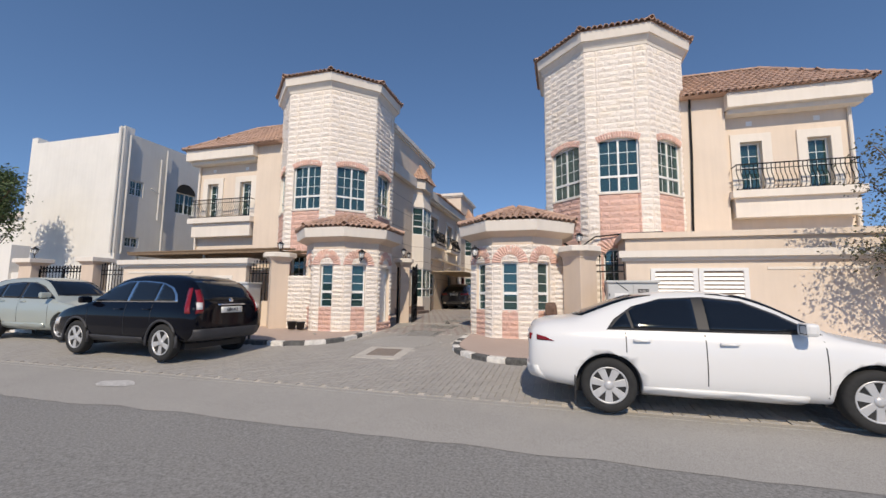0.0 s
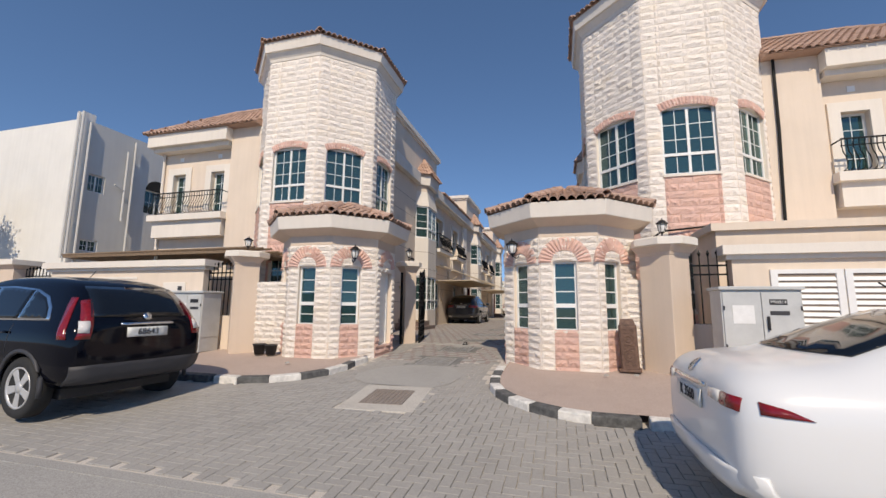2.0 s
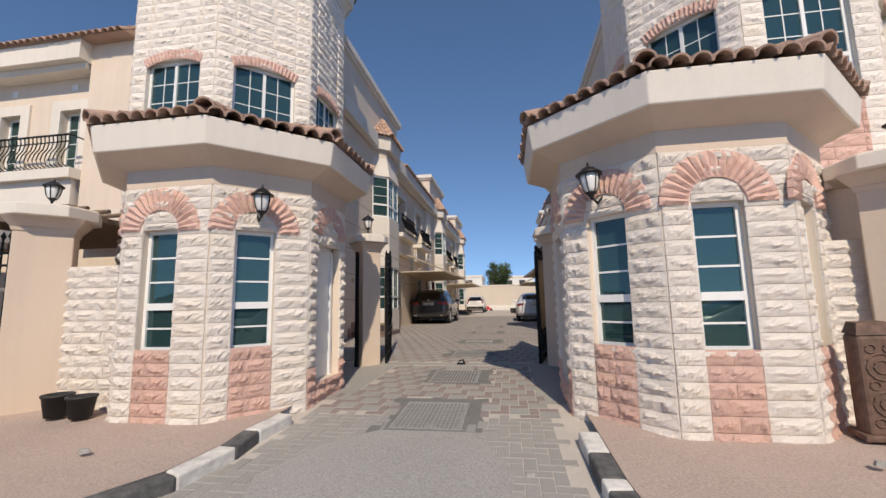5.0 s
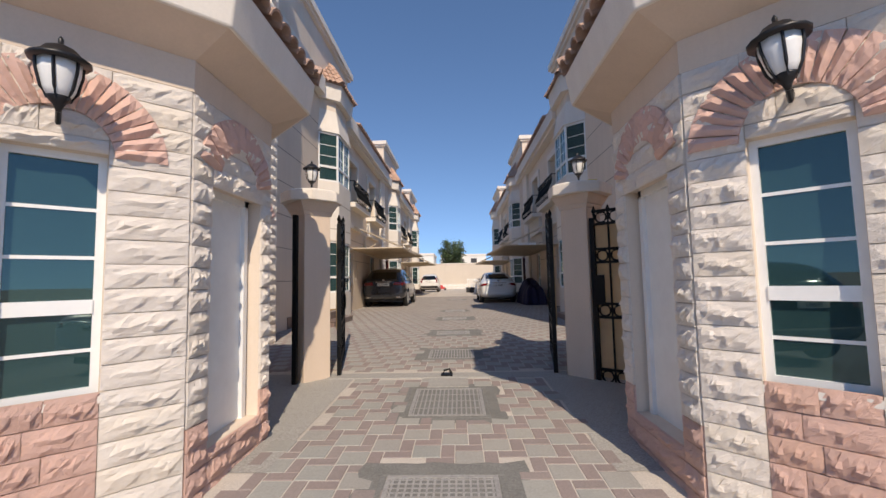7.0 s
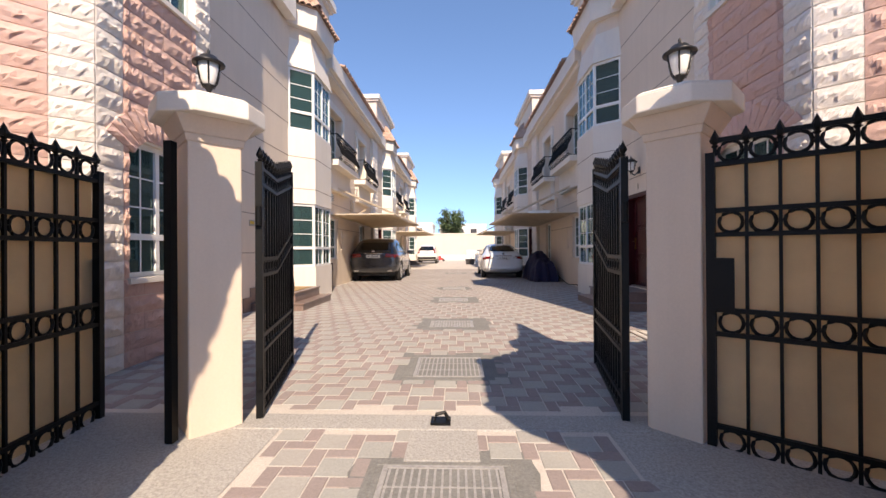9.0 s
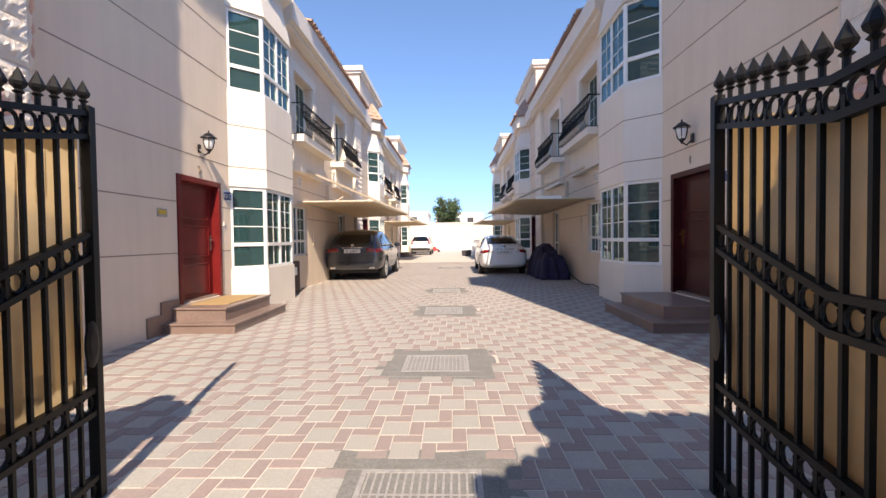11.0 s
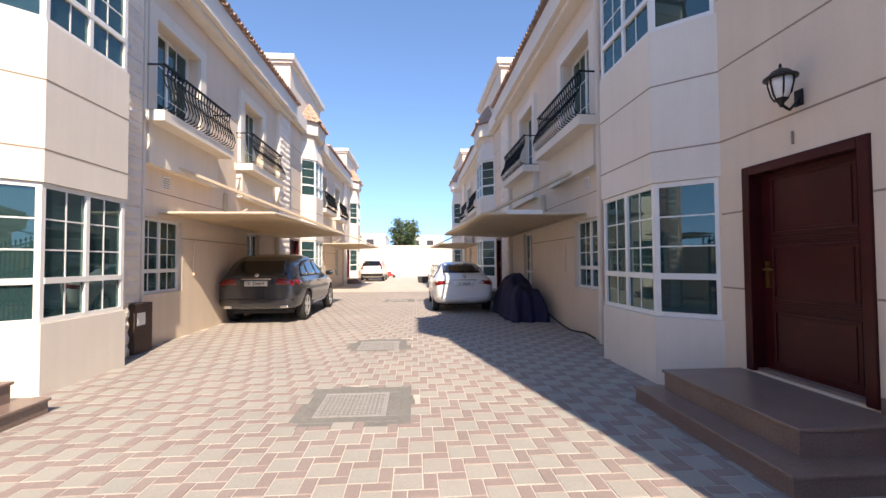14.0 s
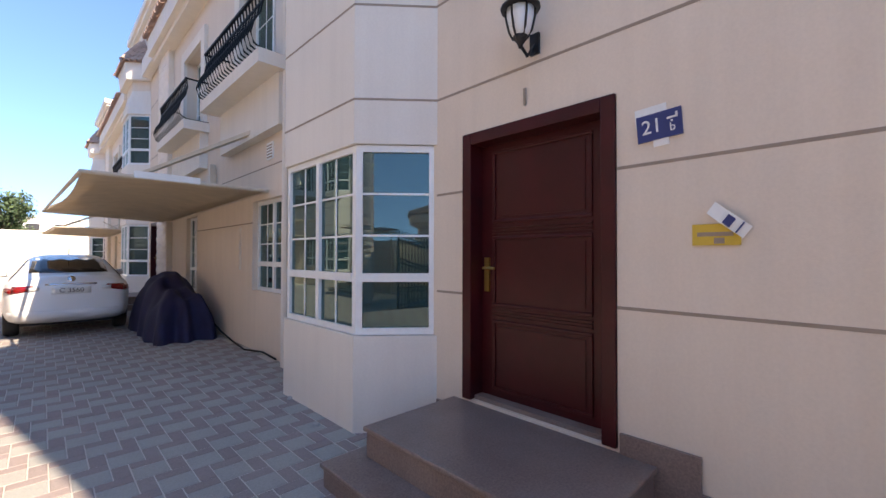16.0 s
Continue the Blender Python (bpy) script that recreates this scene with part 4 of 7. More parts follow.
def lane_house(s):
    """The long two-storey row on one side of the lane."""
    sh = 0.15 if s < 0 else 0.0
    t = thing("villa_row", "two-storey beige rendered villa row with bays, balconies and tiled eaves", "house", "villa rows", "structure")
    f = lane_face(s, FIRST, LAST)

    def hole(y0, y1, z0, z1, o):
        return (LAST - y1 - o, LAST - y0 - o, z0, z1)
    holes = []
    offsets = [k * PERIOD + sh for k in range(3)]
    for k, o in enumerate(offsets):
        holes += [hole(19.4, 20.6, 0.9, 2.93, o), hole(21.3, 22.75, 1.35, 6.3, o)]
        if k < 2:
            holes += [hole(24.1, 25.6, 4.6, 6.4, o), hole(27.9, 29.3, 4.6, 6.4, o), hole(23.85, 25.1, 1.45, 2.82, o), hole(28.3, 29.2, 1.2, 2.82, o)]
    body = Shape()
    f.wall(body, 0.3, 7.9, 0.3, holes)
    part("wall", body, BEIGE, t)
    part("wall", Shape().box(*X(s, 4.3, 12.4), LAST - 0.3, LAST, 0.3, 7.9), BEIGE, t)
    part("wall", Shape().box(*X(s, 12.1, 12.4), 15.3, LAST - 0.3, 0.3, 7.9), BEIGE, t)
    part("partition", Shape().box(*X(s, 6.6, 6.75), 18.3, LAST - 0.3, 0.3, 7.69), WHITEWASH, t, "inner wall seen dimly behind the glass")
    part("floor", Shape().box(*X(s, 4.31, 12.09), 18.2, LAST - 0.3, 3.7, 3.95), WHITEWASH, t)
    part("roof_slab", Shape().box(*X(s, 4.05, 12.38), 17.4, LAST - 0.02, 7.7, 7.86), CREAM, t)
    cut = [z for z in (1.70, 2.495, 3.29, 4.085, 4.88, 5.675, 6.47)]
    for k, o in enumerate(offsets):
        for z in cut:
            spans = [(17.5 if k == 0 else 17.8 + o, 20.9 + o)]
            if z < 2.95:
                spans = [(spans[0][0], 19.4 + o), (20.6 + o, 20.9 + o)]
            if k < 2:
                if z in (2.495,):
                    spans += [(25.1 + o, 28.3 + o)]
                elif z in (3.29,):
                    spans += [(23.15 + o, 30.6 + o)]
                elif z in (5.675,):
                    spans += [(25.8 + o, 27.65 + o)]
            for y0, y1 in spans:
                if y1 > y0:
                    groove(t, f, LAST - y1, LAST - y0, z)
    for k, o in enumerate(offsets):
        y0, y1 = (18.1 if k == 0 else 19.3 + o), 24.2 + o
        part("parapet", Shape().box(*X(s, 3.98, 4.28), y0, y1, 7.87, 9.45), BEIGE, t)
        part("parapet", Shape().box(*X(s, 4.28, 8), y0, y0 + 0.25, 7.87, 9.45).box(*X(s, 4.28, 8), y1 - 0.25, y1, 7.87, 9.45), BEIGE, t)
        part("coping", Shape().box(*X(s, 3.88, 8), y0 - 0.1, y1 + 0.1, 9.45, 9.55).box(*X(s, 3.8, 8), y0 - 0.18, y1 + 0.18, 9.55, 9.76), CREAM, t, "cream parapet coping")
        part("string_course", Shape().box(*X(s, 3.75, 3.98), (17.9 if k == 0 else 18.9 + o), 20.8 + o, 7.35, 7.85), CREAM, t)
        bay(t, s, o)
        if k:
            p = Face(s, (3.9, 19.0 + o), (3.9, 17.85 + o))
            blocks = lay_blocks(p, 0.5, 7.3, 0.2, 0.4, [], lambda a, b: False, random.Random(k))
            part("pilaster", Shape().box(*X(s, 3.9, 4.05), 17.85 + o, 19.0 + o, 0.5, 7.35), MORTAR, t, "stone-clad pilaster")
            place_blocks(t, blocks, 0)
        if s < 0 and k == 0:
            p = Face(s, (3.9, 23.62 + o), (3.9, 23.2 + o))
            part("pilaster", Shape().box(*X(s, 3.9, 4.01), 23.2 + o, 23.62 + o, 0.5, 7.15), MORTAR, t, "narrow stone-clad pilaster")
            place_blocks(t, lay_blocks(p, 0.5, 7.15, 0.2, 0.42, [], lambda a, b: False, random.Random(k)), 0)
        if k < 2:
            for wy0, wy1 in ((24.1, 25.6), (27.9, 29.3)):
                window(t, "window", *f.pair(LAST - wy1 - o, LAST - wy0 - o), 4.6, 6.4, 0.2, (2, 3), 0)
                surround(t, f, LAST - wy1 - o, LAST - wy0 - o, 4.6, 6.4, 0.24)
                b0, b1 = wy0 - 0.42 + o, wy1 + 0.75 + o
                part("balcony", Shape().box(*X(s, 3.56, 4.01), b0, b1, 4.42, 4.6).box(*X(s, 3.86, 4.01), b0 + 0.1, b1 - 0.1, 3.72, 4.42), CREAM, t, "cream balcony shelf")
                bf = Face(s, (3.66, b1 - 0.08), (3.66, b0 + 0.08))
                balcony_railing(bf.matrix() @ Matrix.Translation((0, 0, 4.59)), bf.L)
            part("fascia", Shape().box(*X(s, 3.62, 4.01), 23.3 + o, 31.75 + o, 7.28, 7.75).box(*X(s, 3.74, 4.01), 23.3 + o, 31.75 + o, 7.16, 7.28), CREAM, t, "cream eaves fascia")
            part("roof", Shape().prism([(x, z) for x, z in ((X(s, 3.6)[0], 7.76), (X(s, 8)[0], 7.76), (X(s, 8)[0], 9.3))], 24.3 + o, 31.9 + o, m=Matrix(((1, 0, 0, 0), (0, 0, 1, 0), (0, 1, 0, 0), (0, 0, 0, 1)))), TERRACOTTA, t, "clay-tiled roof slope")
            a, b = (X(s, 3.58)[0], 24.3 + o, 7.77), (X(s, 3.58)[0], 31.9 + o, 7.77)
            c, d = (X(s, 8)[0], 24.3 + o, 9.32), (X(s, 8)[0], 31.9 + o, 9.32)
            place_tiles(t, lay_tiles(b, a, d, c, 0.19, 0.33) if s > 0 else lay_tiles(a, b, c, d, 0.19, 0.33))
            window(t, "window", *f.pair(LAST - 25.1 - o, LAST - 23.85 - o), 1.45, 2.82, 0.08, (2, 3), 0.3)
            window(t, "window", *f.pair(LAST - 29.2 - o, LAST - 28.3 - o), 1.2, 2.82, 0.08, (2, 3), 0.3)
            m = f.matrix()
            vx = LAST - 24.4 - o if s > 0 else 24.5 + o - FIRST
            part("vent", Shape().box(vx - 0.11, vx + 0.11, -0.02, 0.0, 3.38, 3.62, m), WHITE_FRAME, t, "white wall vent grille")
            for j in range(5):
                part("vent_slat", Shape().box(vx - 0.09, vx + 0.09, -0.028, -0.018, 3.40 + j * 0.042, 3.415 + j * 0.042, m), BROWN_AND_SHADE, t)
            px0 = LAST - 27.9 - o if s > 0 else 25.5 + o - FIRST
            part("render_panel", Shape().box(px0, px0 + 2.3, -0.035, 0.0, 1.75, 2.45, m), BEIGE, t)
        part("downpipe", Shape().tube([(X(s, 3.93)[0], 23.72 + o, z) for z in (0.52, 7.2)], 0.045, 8), CREAM, t, "cream downpipe")
    # the street front
    ff = Face(s, (7.78, 15.0), (12.4, 15.0))
    body = Shape()
    wins = [(1.62, 2.22, 4.85, 6.45), (3.42, 4.02, 4.85, 6.45)]
    ff.wall(body, 0.3, 7.95, 0.3, wins)
    part("wall", body, BEIGE, t)
    for w in wins:
        window(t, "window", *ff.pair(w[0], w[1]), w[2], w[3], 0.14, (1, 4), 0)
        surround(t, ff, *w, 0.26, 0.06)
        a, b = ff.span(w[0], w[1])
        part("vent", Shape().box((a + b) / 2 - 0.08, (a + b) / 2 + 0.08, -0.02, 0.01, 6.98, 7.13, ff.matrix()), WHITE_FRAME, t)
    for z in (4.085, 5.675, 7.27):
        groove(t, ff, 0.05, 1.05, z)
    part("buttress", Shape().box(*X(s, 7.7, 8.95), 14.72, 15.0, 3.0, 8.05), BEIGE, t)
    part("fascia", Shape().box(*X(s, 8.95, 12.62), 14.42, 15.0, 7.45, 7.92).box(*X(s, 9.0, 12.5), 14.62, 15.0, 7.3, 7.45).box(*X(s, 12.4, 12.62), 15.0, 19, 7.45, 7.92), CREAM, t, "cream eaves fascia")
    part("balcony", Shape().box(*X(s, 8.95, 12.32), 14.45, 15.0, 4.55, 4.78).box(*X(s, 9.05, 12.2), 14.6, 15.0, 3.95, 4.55), CREAM, t, "cream balcony shelf")
    rf = Face(s, (9.1, 14.55), (12.2, 14.55))
    balcony_railing(rf.matrix() @ Matrix.Translation((0, 0, 4.77)), rf.L)
    x0, x1, x2, x3 = X(s, 7.7, 12.7, 10.9, 7.7)
    z0, z1 = 7.93, 9.75
    roof = Shape()
    roof.faces([(x0, 14.36, z0), (x1, 14.36, z0), (x2, 16.9, z1), (x3, 16.9, z1), (x1, 19.4, z0), (x0, 19.4, z0)], [(0, 1, 2, 3), (1, 4, 2), (4, 5, 3, 2), (0, 3, 5), (0, 5, 4, 1)])
    part("roof", roof, TERRACOTTA, t, "hipped clay-tiled roof")
    tiles = lay_tiles((x0, 14.36, z0 + .01), (x1, 14.36, z0 + .01), (x3, 16.9, z1), (x2, 16.9, z1), 0.19, 0.33) if s > 0 else lay_tiles((x1, 14.36, z0 + .01), (x0, 14.36, z0 + .01), (x2, 16.9, z1), (x3, 16.9, z1), 0.19, 0.33)
    p, q = ((x1, 14.36, z0 + .01), (x1, 19.4, z0 + .01)) if s > 0 else ((x1, 19.4, z0 + .01), (x1, 14.36, z0 + .01))
    tiles += lay_tiles(p, q, (x2, 16.9, z1), (x2, 16.9, z1), 0.19, 0.33) + hip_tiles((x1, 14.36, z0), (x2, 16.9, z1)) + hip_tiles((x2, 16.9, z1), (x3, 16.9, z1))
    place_tiles(t, tiles)
    part("downpipe", Shape().tube([(X(s, 12.3)[0], 14.93, z) for z in (0.4, 7.4)], 0.05, 8), CREAM, t)
    return t


def door_steps(s, sh):
    d = thing("door_steps", "two steps of polished brown granite before the door", "steps", "door steps")
    x = X(s, 4.01)[0]
    for u, y0, y1, z0, z1 in ((2.92, 18.98, 20.82, 0.45, 0.69), (3.16, 19.18, 20.7, 0.69, 0.885)):
        part("riser", Shape().box(*X(s, u + 0.02, 4.01), y0 + sh + 0.02, y1 + sh - 0.02, z0, z1 - 0.03), MARBLE, d)
        part("tread", Shape().box(*X(s, u, 4.008), y0 + sh, y1 + sh, z1 - 0.03, z1), MARBLE, d, "polished granite slab", bevel=0.008)
    for y0, y1 in ((18.7, 18.98), (20.82, 20.88)):
        part("skirting", Shape().box(*X(s, 3.985, 4.005), y0 + sh, y1 + sh, 0.5, 0.82), MARBLE, d)
    part("skirting", Shape().box(*X(s, 3.985, 4.005), 18.98 + sh, 19.38 + sh, 0.7, 1.0), MARBLE, d)
    return d


# ---- gate and boundary ----
PIER_U = {1: 4.26, -1: 4.53}         # piers between the guard rooms and the boundary walls

def pier(name, label, group, s, u0, u1, y0, y1, ztop, over, turned=0.0):
    d = thing(name, label, "pier", group)
    z = ground_z((y0 + y1) / 2) - 0.05
    if turned:
        cu, cy, k = (u0 + u1) / 2, (y0 + y1) / 2, turned

        def ring(g):
            return mirror(s, [(cu, cy - k - g), (cu + k + g, cy), (cu, cy + k + g), (cu - k - g, cy)])

        part("shaft", Shape().prism(ring(0), z, ztop - 0.28), PIER_BEIGE, d, bevel=0.012)
        part("neck", Shape().prism(ring(0.015), ztop - 0.30, ztop - 0.25, ring(0.03)).prism(ring(0.035), ztop - 0.25, ztop - 0.14, ring(over * 0.75)), PIER_BEIGE, d, "beige neck moulding", bevel=0.006)
        g = k + over * 1.15
        c = g * 0.3

        def slab(h):
            return mirror(s, [(cu - c, cy - h + c), (cu + c, cy - h + c), (cu + h - c, cy - c), (cu + h - c, cy + c), (cu + c, cy + h - c), (cu - c, cy + h - c), (cu - h + c, cy + c), (cu - h + c, cy - c)])
        part("cap", Shape().prism(slab(g + 0.06), ztop - 0.14, ztop - 0.02).prism(slab(g + 0.06), ztop - 0.02, ztop, slab(g + 0.02)), CREAM, d, "cream moulded cap with cut corners", bevel=0.01)
        return rebase(d, (X(s, cu)[0], cy, z))
    part("shaft", Shape().box(*X(s, u0, u1), y0, y1, z, ztop - 0.27), PIER_BEIGE, d, bevel=0.01)
    part("neck", Shape().prism([(X(s, u)[0], y) for u, y in ((u0, y0), (u1, y0), (u1, y1), (u0, y1))], ztop - 0.27, ztop - 0.16, [(X(s, u)[0], y) for u, y in ((u0 - over * 0.6, y0 - over * 0.6), (u1 + over * 0.6, y0 - over * 0.6), (u1 + over * 0.6, y1 + over * 0.6), (u0 - over * 0.6, y1 + over * 0.6))]), PIER_BEIGE, d)
    part("cap", Shape().box(*X(s, u0 - over, u1 + over), y0 - over, y1 + over, ztop - 0.16, ztop), CREAM, d, "cream moulded cap", bevel=0.014)
    return rebase(d, (X(s, (u0 + u1) / 2)[0], (y0 + y1) / 2, z))


def iron_fence(s, u0, u1, y, z0, z1, label):
    f = Face(s, (u0, y), (u1, y))
    g = thing("iron_fence", label, "fence", "iron fences")
    m = f.matrix()
    for z in (z0 + 0.02, z1 - 0.3, z1 - 0.14):
        part("rail", Shape().box(0, f.L, -0.015, 0.015, z - 0.015, z + 0.015, m), IRON, g)
    n = max(2, round(f.L / 0.13))
    me = shared("bar", Shape().box(-0.009, 0.009, -0.009, 0.009, z0, z1), IRON)
    for k in range(n + 1):
        place_mesh("bar", me, g, m @ Matrix.Translation((f.L * k / n, 0, 0)))
        place_mesh("spear_point", FINIAL_MESH, g, m @ Matrix.Translation((f.L * k / n, 0, z1 - 0.02)))
    return g


def boundary(s):
    d = thing("boundary_wall", "beige rendered boundary wall with a moulded cream coping", "wall", kind="structure")
    u0, u1 = (5.35, 14.0) if s > 0 else (5.9, 11.15)
    part("wall", Shape().box(*X(s, u0, u1), 11.0, 11.25, 0.2, 2.36), BEIGE, d)
    part("coping", Shape().box(*X(s, u0 - 0.1, u1 + 0.1), 10.93, 11.32, 2.36, 2.44).box(*X(s, u0 - 0.17, u1 + 0.15), 10.84, 11.4, 2.44, 2.6), CREAM, d, "cream moulded coping")
    part("low_wall", Shape().box(*X(s, PIER_U[s] + 0.3, u0), 11.05, 11.25, 0.2, 1.25), BEIGE, d)
    for a, b in ((8.0, 10.9),) if s < 0 else ((8.3, 13.8),):
        part("panel_shadow_line", Shape().box(*X(s, a, b), 10.985, 11.0, 2.14, 2.2), CREAM, d)
    iron_fence(s, PIER_U[s] + 0.36, u0 - 0.03, 11.15, 1.22, 2.42, "black iron fence with spear points on a low wall")
    return d


# ---- vehicles ----
def car_paint(name, c, rough=0.25, metal=0.0, coat=0.5, dust=0.012):
    n = Nodes(name)
    film = n.ramp(n.noise(1.6, 5, 0.7), [(0.35, c), (0.75, tuple(v * 0.97 + dust for v in c))])
    return n.done(film, rough, metal, Coat_Weight=coat, Coat_Roughness=0.04)


TYRE = plain("tyre_rubber", (0.022, 0.022, 0.022), 0.85, wear=0.2, scale=20)
ALLOY = plain("silver_wheel_paint", (0.52, 0.52, 0.52), 0.38, 0.25, wear=0.08, scale=12)
DARK_GLASS = plain("dark_car_glass", (0.006, 0.007, 0.008), 0.04, wear=0.1, Coat_Weight=0.3)
BLACK_TRIM = plain("black_trim", (0.02, 0.02, 0.022), 0.55, wear=0.15)
RED_LIGHT = plain("red_lamp", (0.20, 0.006, 0.007), 0.12, wear=0.25, scale=25, Coat_Weight=0.6)
CLEAR_LIGHT = plain("clear_lamp", (0.66, 0.64, 0.62), 0.12, wear=0.15, Coat_Weight=0.6)
CHROME = plain("chrome", (0.75, 0.75, 0.75), 0.15, 1.0)
PLATE = plain("plate_white", (0.70, 0.70, 0.66), 0.5)
INK = plain("plate_ink", (0.02, 0.02, 0.025), 0.6)


def text_mesh(name, words, size, material, parent, m, thick=0.002):
    cu = bpy.data.curves.new(name, "FONT")
    cu.body, cu.size, cu.extrude, cu.align_x, cu.align_y = words, size, thick, "CENTER", "CENTER"
    cu.materials.append(material)
    ob = new(name, cu)
    ob.parent = parent
    ob.matrix_basis = m
    return ob


def wheel(car_thing, x, y, r, width, spokes):
    out = 1 if y > 0 else -1
    m = Matrix.Translation((x, y, r)) @ pose(0, 0, 0, -90 * out, 0, 0)
    w = part("wheel", Shape().lathe([(r * 0.66, -width / 2), (r * 0.93, -width / 2), (r, -width / 2 + 0.03), (r, width / 2 - 0.03), (r * 0.93, width / 2), (r * 0.70, width / 2 - 0.005), (r * 0.66, width / 2 - 0.02)], m, 32), TYRE, car_thing, "black rubber tyre", True)
    part("rim", Shape().lathe([(r * 0.67, width / 2 - 0.05), (r * 0.68, width / 2 - 0.002), (r * 0.62, width / 2 - 0.008), (r * 0.58, width / 2 - 0.06)], m, 32), ALLOY, w, "silver wheel rim", True)
    part("brake_disc", Shape().lathe([(r * 0.6, width / 2 - 0.085), (r * 0.1, width / 2 - 0.08)], m, 20), GREY_TRIM, w)
    part("hub", Shape().lathe([(r * 0.2, width / 2 - 0.06), (r * 0.18, width / 2 - 0.012), (r * 0.05, width / 2 - 0.004)], m, 14), ALLOY, w, "", True)
    for k in range(spokes):
        mm = m @ pose(0, 0, 0, 0, 0, 360 * k / spokes + 12)
        sh = Shape()
        sh.prism([(r * 0.12, -r * 0.10), (r * 0.63, -r * 0.15), (r * 0.63, r * 0.15), (r * 0.12, r * 0.10)], width / 2 - 0.05, width / 2 - 0.012, m=mm)
        part("spoke", sh, ALLOY, w, bevel=0.008)
    return w


def car(name, label, at, heading, spec):
    """A car lofted through stations (share of length, width, underside, belt, roof half-width, top) and rounded; x forward, z up."""
    L, W, H, wb, r = spec["size"]
    paint, clear, belt = spec["paint"], spec["clear"], spec["belt"]
    c = thing(name, label, "car", "parked cars")
    hw = W / 2
    verts, faces = [], []
    n = 16
    for x, ws, under, bz, rw, top in spec["stations"]:
        w = hw * ws
        rr = min(hw * rw, w * 0.92)
        half = [(0, under), (w * 0.8, under), (w * 0.97, under + 0.1), (w, under + 0.55 * (bz - under)), (w * 0.985, bz - 0.06), (w * 0.93, bz + 0.02), (rr, top - 0.05), (rr * 0.72, top), (0, top + 0.015)]
        verts += [((x - 0.5) * L, y, z) for y, z in half] + [((x - 0.5) * L, -y, z) for y, z in half[-2:0:-1]]
    rows = len(spec["stations"])
    for i in range(rows - 1):
        for k in range(n):
            a, b = i * n + k, i * n + (k + 1) % n
            faces.append((a, b, b + n, a + n))
    for base in (0, (rows - 1) * n):
        for k in range(1, 8):
            if k < 7:
                faces.append((base + k, base + k + 1, base + n - k - 1, base + n - k))
        faces.append((base, base + 1, base + n - 1))
        faces.append((base + 7, base + 8, base + 9))
    shape = Shape()
    shape.faces(verts, faces)
    body = part("body", shape, paint, c, spec["colour"] + " painted body", True)
    sub = body.modifiers.new("rounding", "SUBSURF")
    sub.levels = sub.render_levels = 2
    deps = bpy.context.evaluated_depsgraph_get()
    smooth_mesh = bpy.data.meshes.new_from_object(body.evaluated_get(deps))
    body.modifiers.clear()
    body.data = smooth_mesh
    tree_ = BVHTree.FromPolygons([v.co.copy() for v in smooth_mesh.vertices], [tuple(p.vertices) for p in smooth_mesh.polygons])

    def skin(nm, pts, way, material, proud, lab="", parent=None, thick=0.012):
        """A panel that follows the body: pts are (across, z); way is the side it is seen from."""
        bm = bmesh.new()
        vs = [bm.verts.new((a, 0, b)) for a, b in pts]
        bm.faces.new(vs)
        bmesh.ops.triangulate(bm, faces=bm.faces[:])
        for _ in range(3):
            long_edges = [e for e in bm.edges if e.calc_length() > 0.09]
            if long_edges:
                bmesh.ops.subdivide_edges(bm, edges=long_edges, cuts=1, use_grid_fill=True)
                bmesh.ops.triangulate(bm, faces=[f for f in bm.faces if len(f.verts) > 4])
        way = Vector(way)
        for v in bm.verts:
            a, z = v.co.x, v.co.z
            start = Vector((a, 0, z)) + way * 5 if way.y else Vector((0, a, z)) + way * 5
            hit, nor, _, _ = tree_.ray_cast(start, -way)
            if hit is None:
                near = tree_.find_nearest(start - way * (5 - (hw if way.y else L / 2)))
                hit, nor = near[0], near[1]
            if nor.dot(way) < 0:
                nor = -nor
            v.co = hit + nor * proud
        bmesh.ops.recalc_face_normals(bm, faces=bm.faces)
        me = bpy.data.meshes.new(nm)
        bm.to_mesh(me)
        bm.free()
        me.materials.append(material)
        for f in me.polygons:
            f.use_smooth = True
        ob = new(nm, me)
        ob.parent = parent or body
        if lab:
            tagged(ob, lab)
        sol = ob.modifiers.new("thickness", "SOLIDIFY")
        sol.thickness, sol.offset = thick, 0.0
        return ob

    def xs(pts):
        return [((x - 0.5) * L, z) for x, z in pts]
    for e in (-1, 1):
        skin("window_surround", xs(spec["daylight"]), (0, e, 0), spec.get("surround", BLACK_TRIM), 0.001)
        for pts in spec["windows"]:
            skin("side_window", xs(pts), (0, e, 0), DARK_GLASS, 0.007, "dark tinted side window")
        for dx, z0, z1 in spec["seams"]:
            skin("door_seam", xs([(dx - 0.0012, z0), (dx + 0.0012, z0), (dx + 0.0012, z1), (dx - 0.0012, z1)]), (0, e, 0), BLACK_TRIM, 0.0, thick=0.004)
        for dx, dz in spec["handles"]:
            skin("door_handle", xs([(dx - 0.02, dz - 0.015), (dx + 0.02, dz - 0.01), (dx + 0.021, dz + 0.012), (dx - 0.021, dz + 0.012)]), (0, e, 0), spec.get("handle", paint), 0.02, thick=0.03)
        skin("tail_light", xs(spec["tail_side"]), (0, e, 0), RED_LIGHT, 0.004, "red tail light")
        skin("tail_light", [(e * y * hw, z) for y, z in spec["tail_back"]], (-1, 0, 0), RED_LIGHT, 0.005, "red tail light")
        if "clear_back" in spec:
            skin("reversing_light", [(e * y * hw, z) for y, z in spec["clear_back"]], (-1, 0, 0), CLEAR_LIGHT, 0.012)
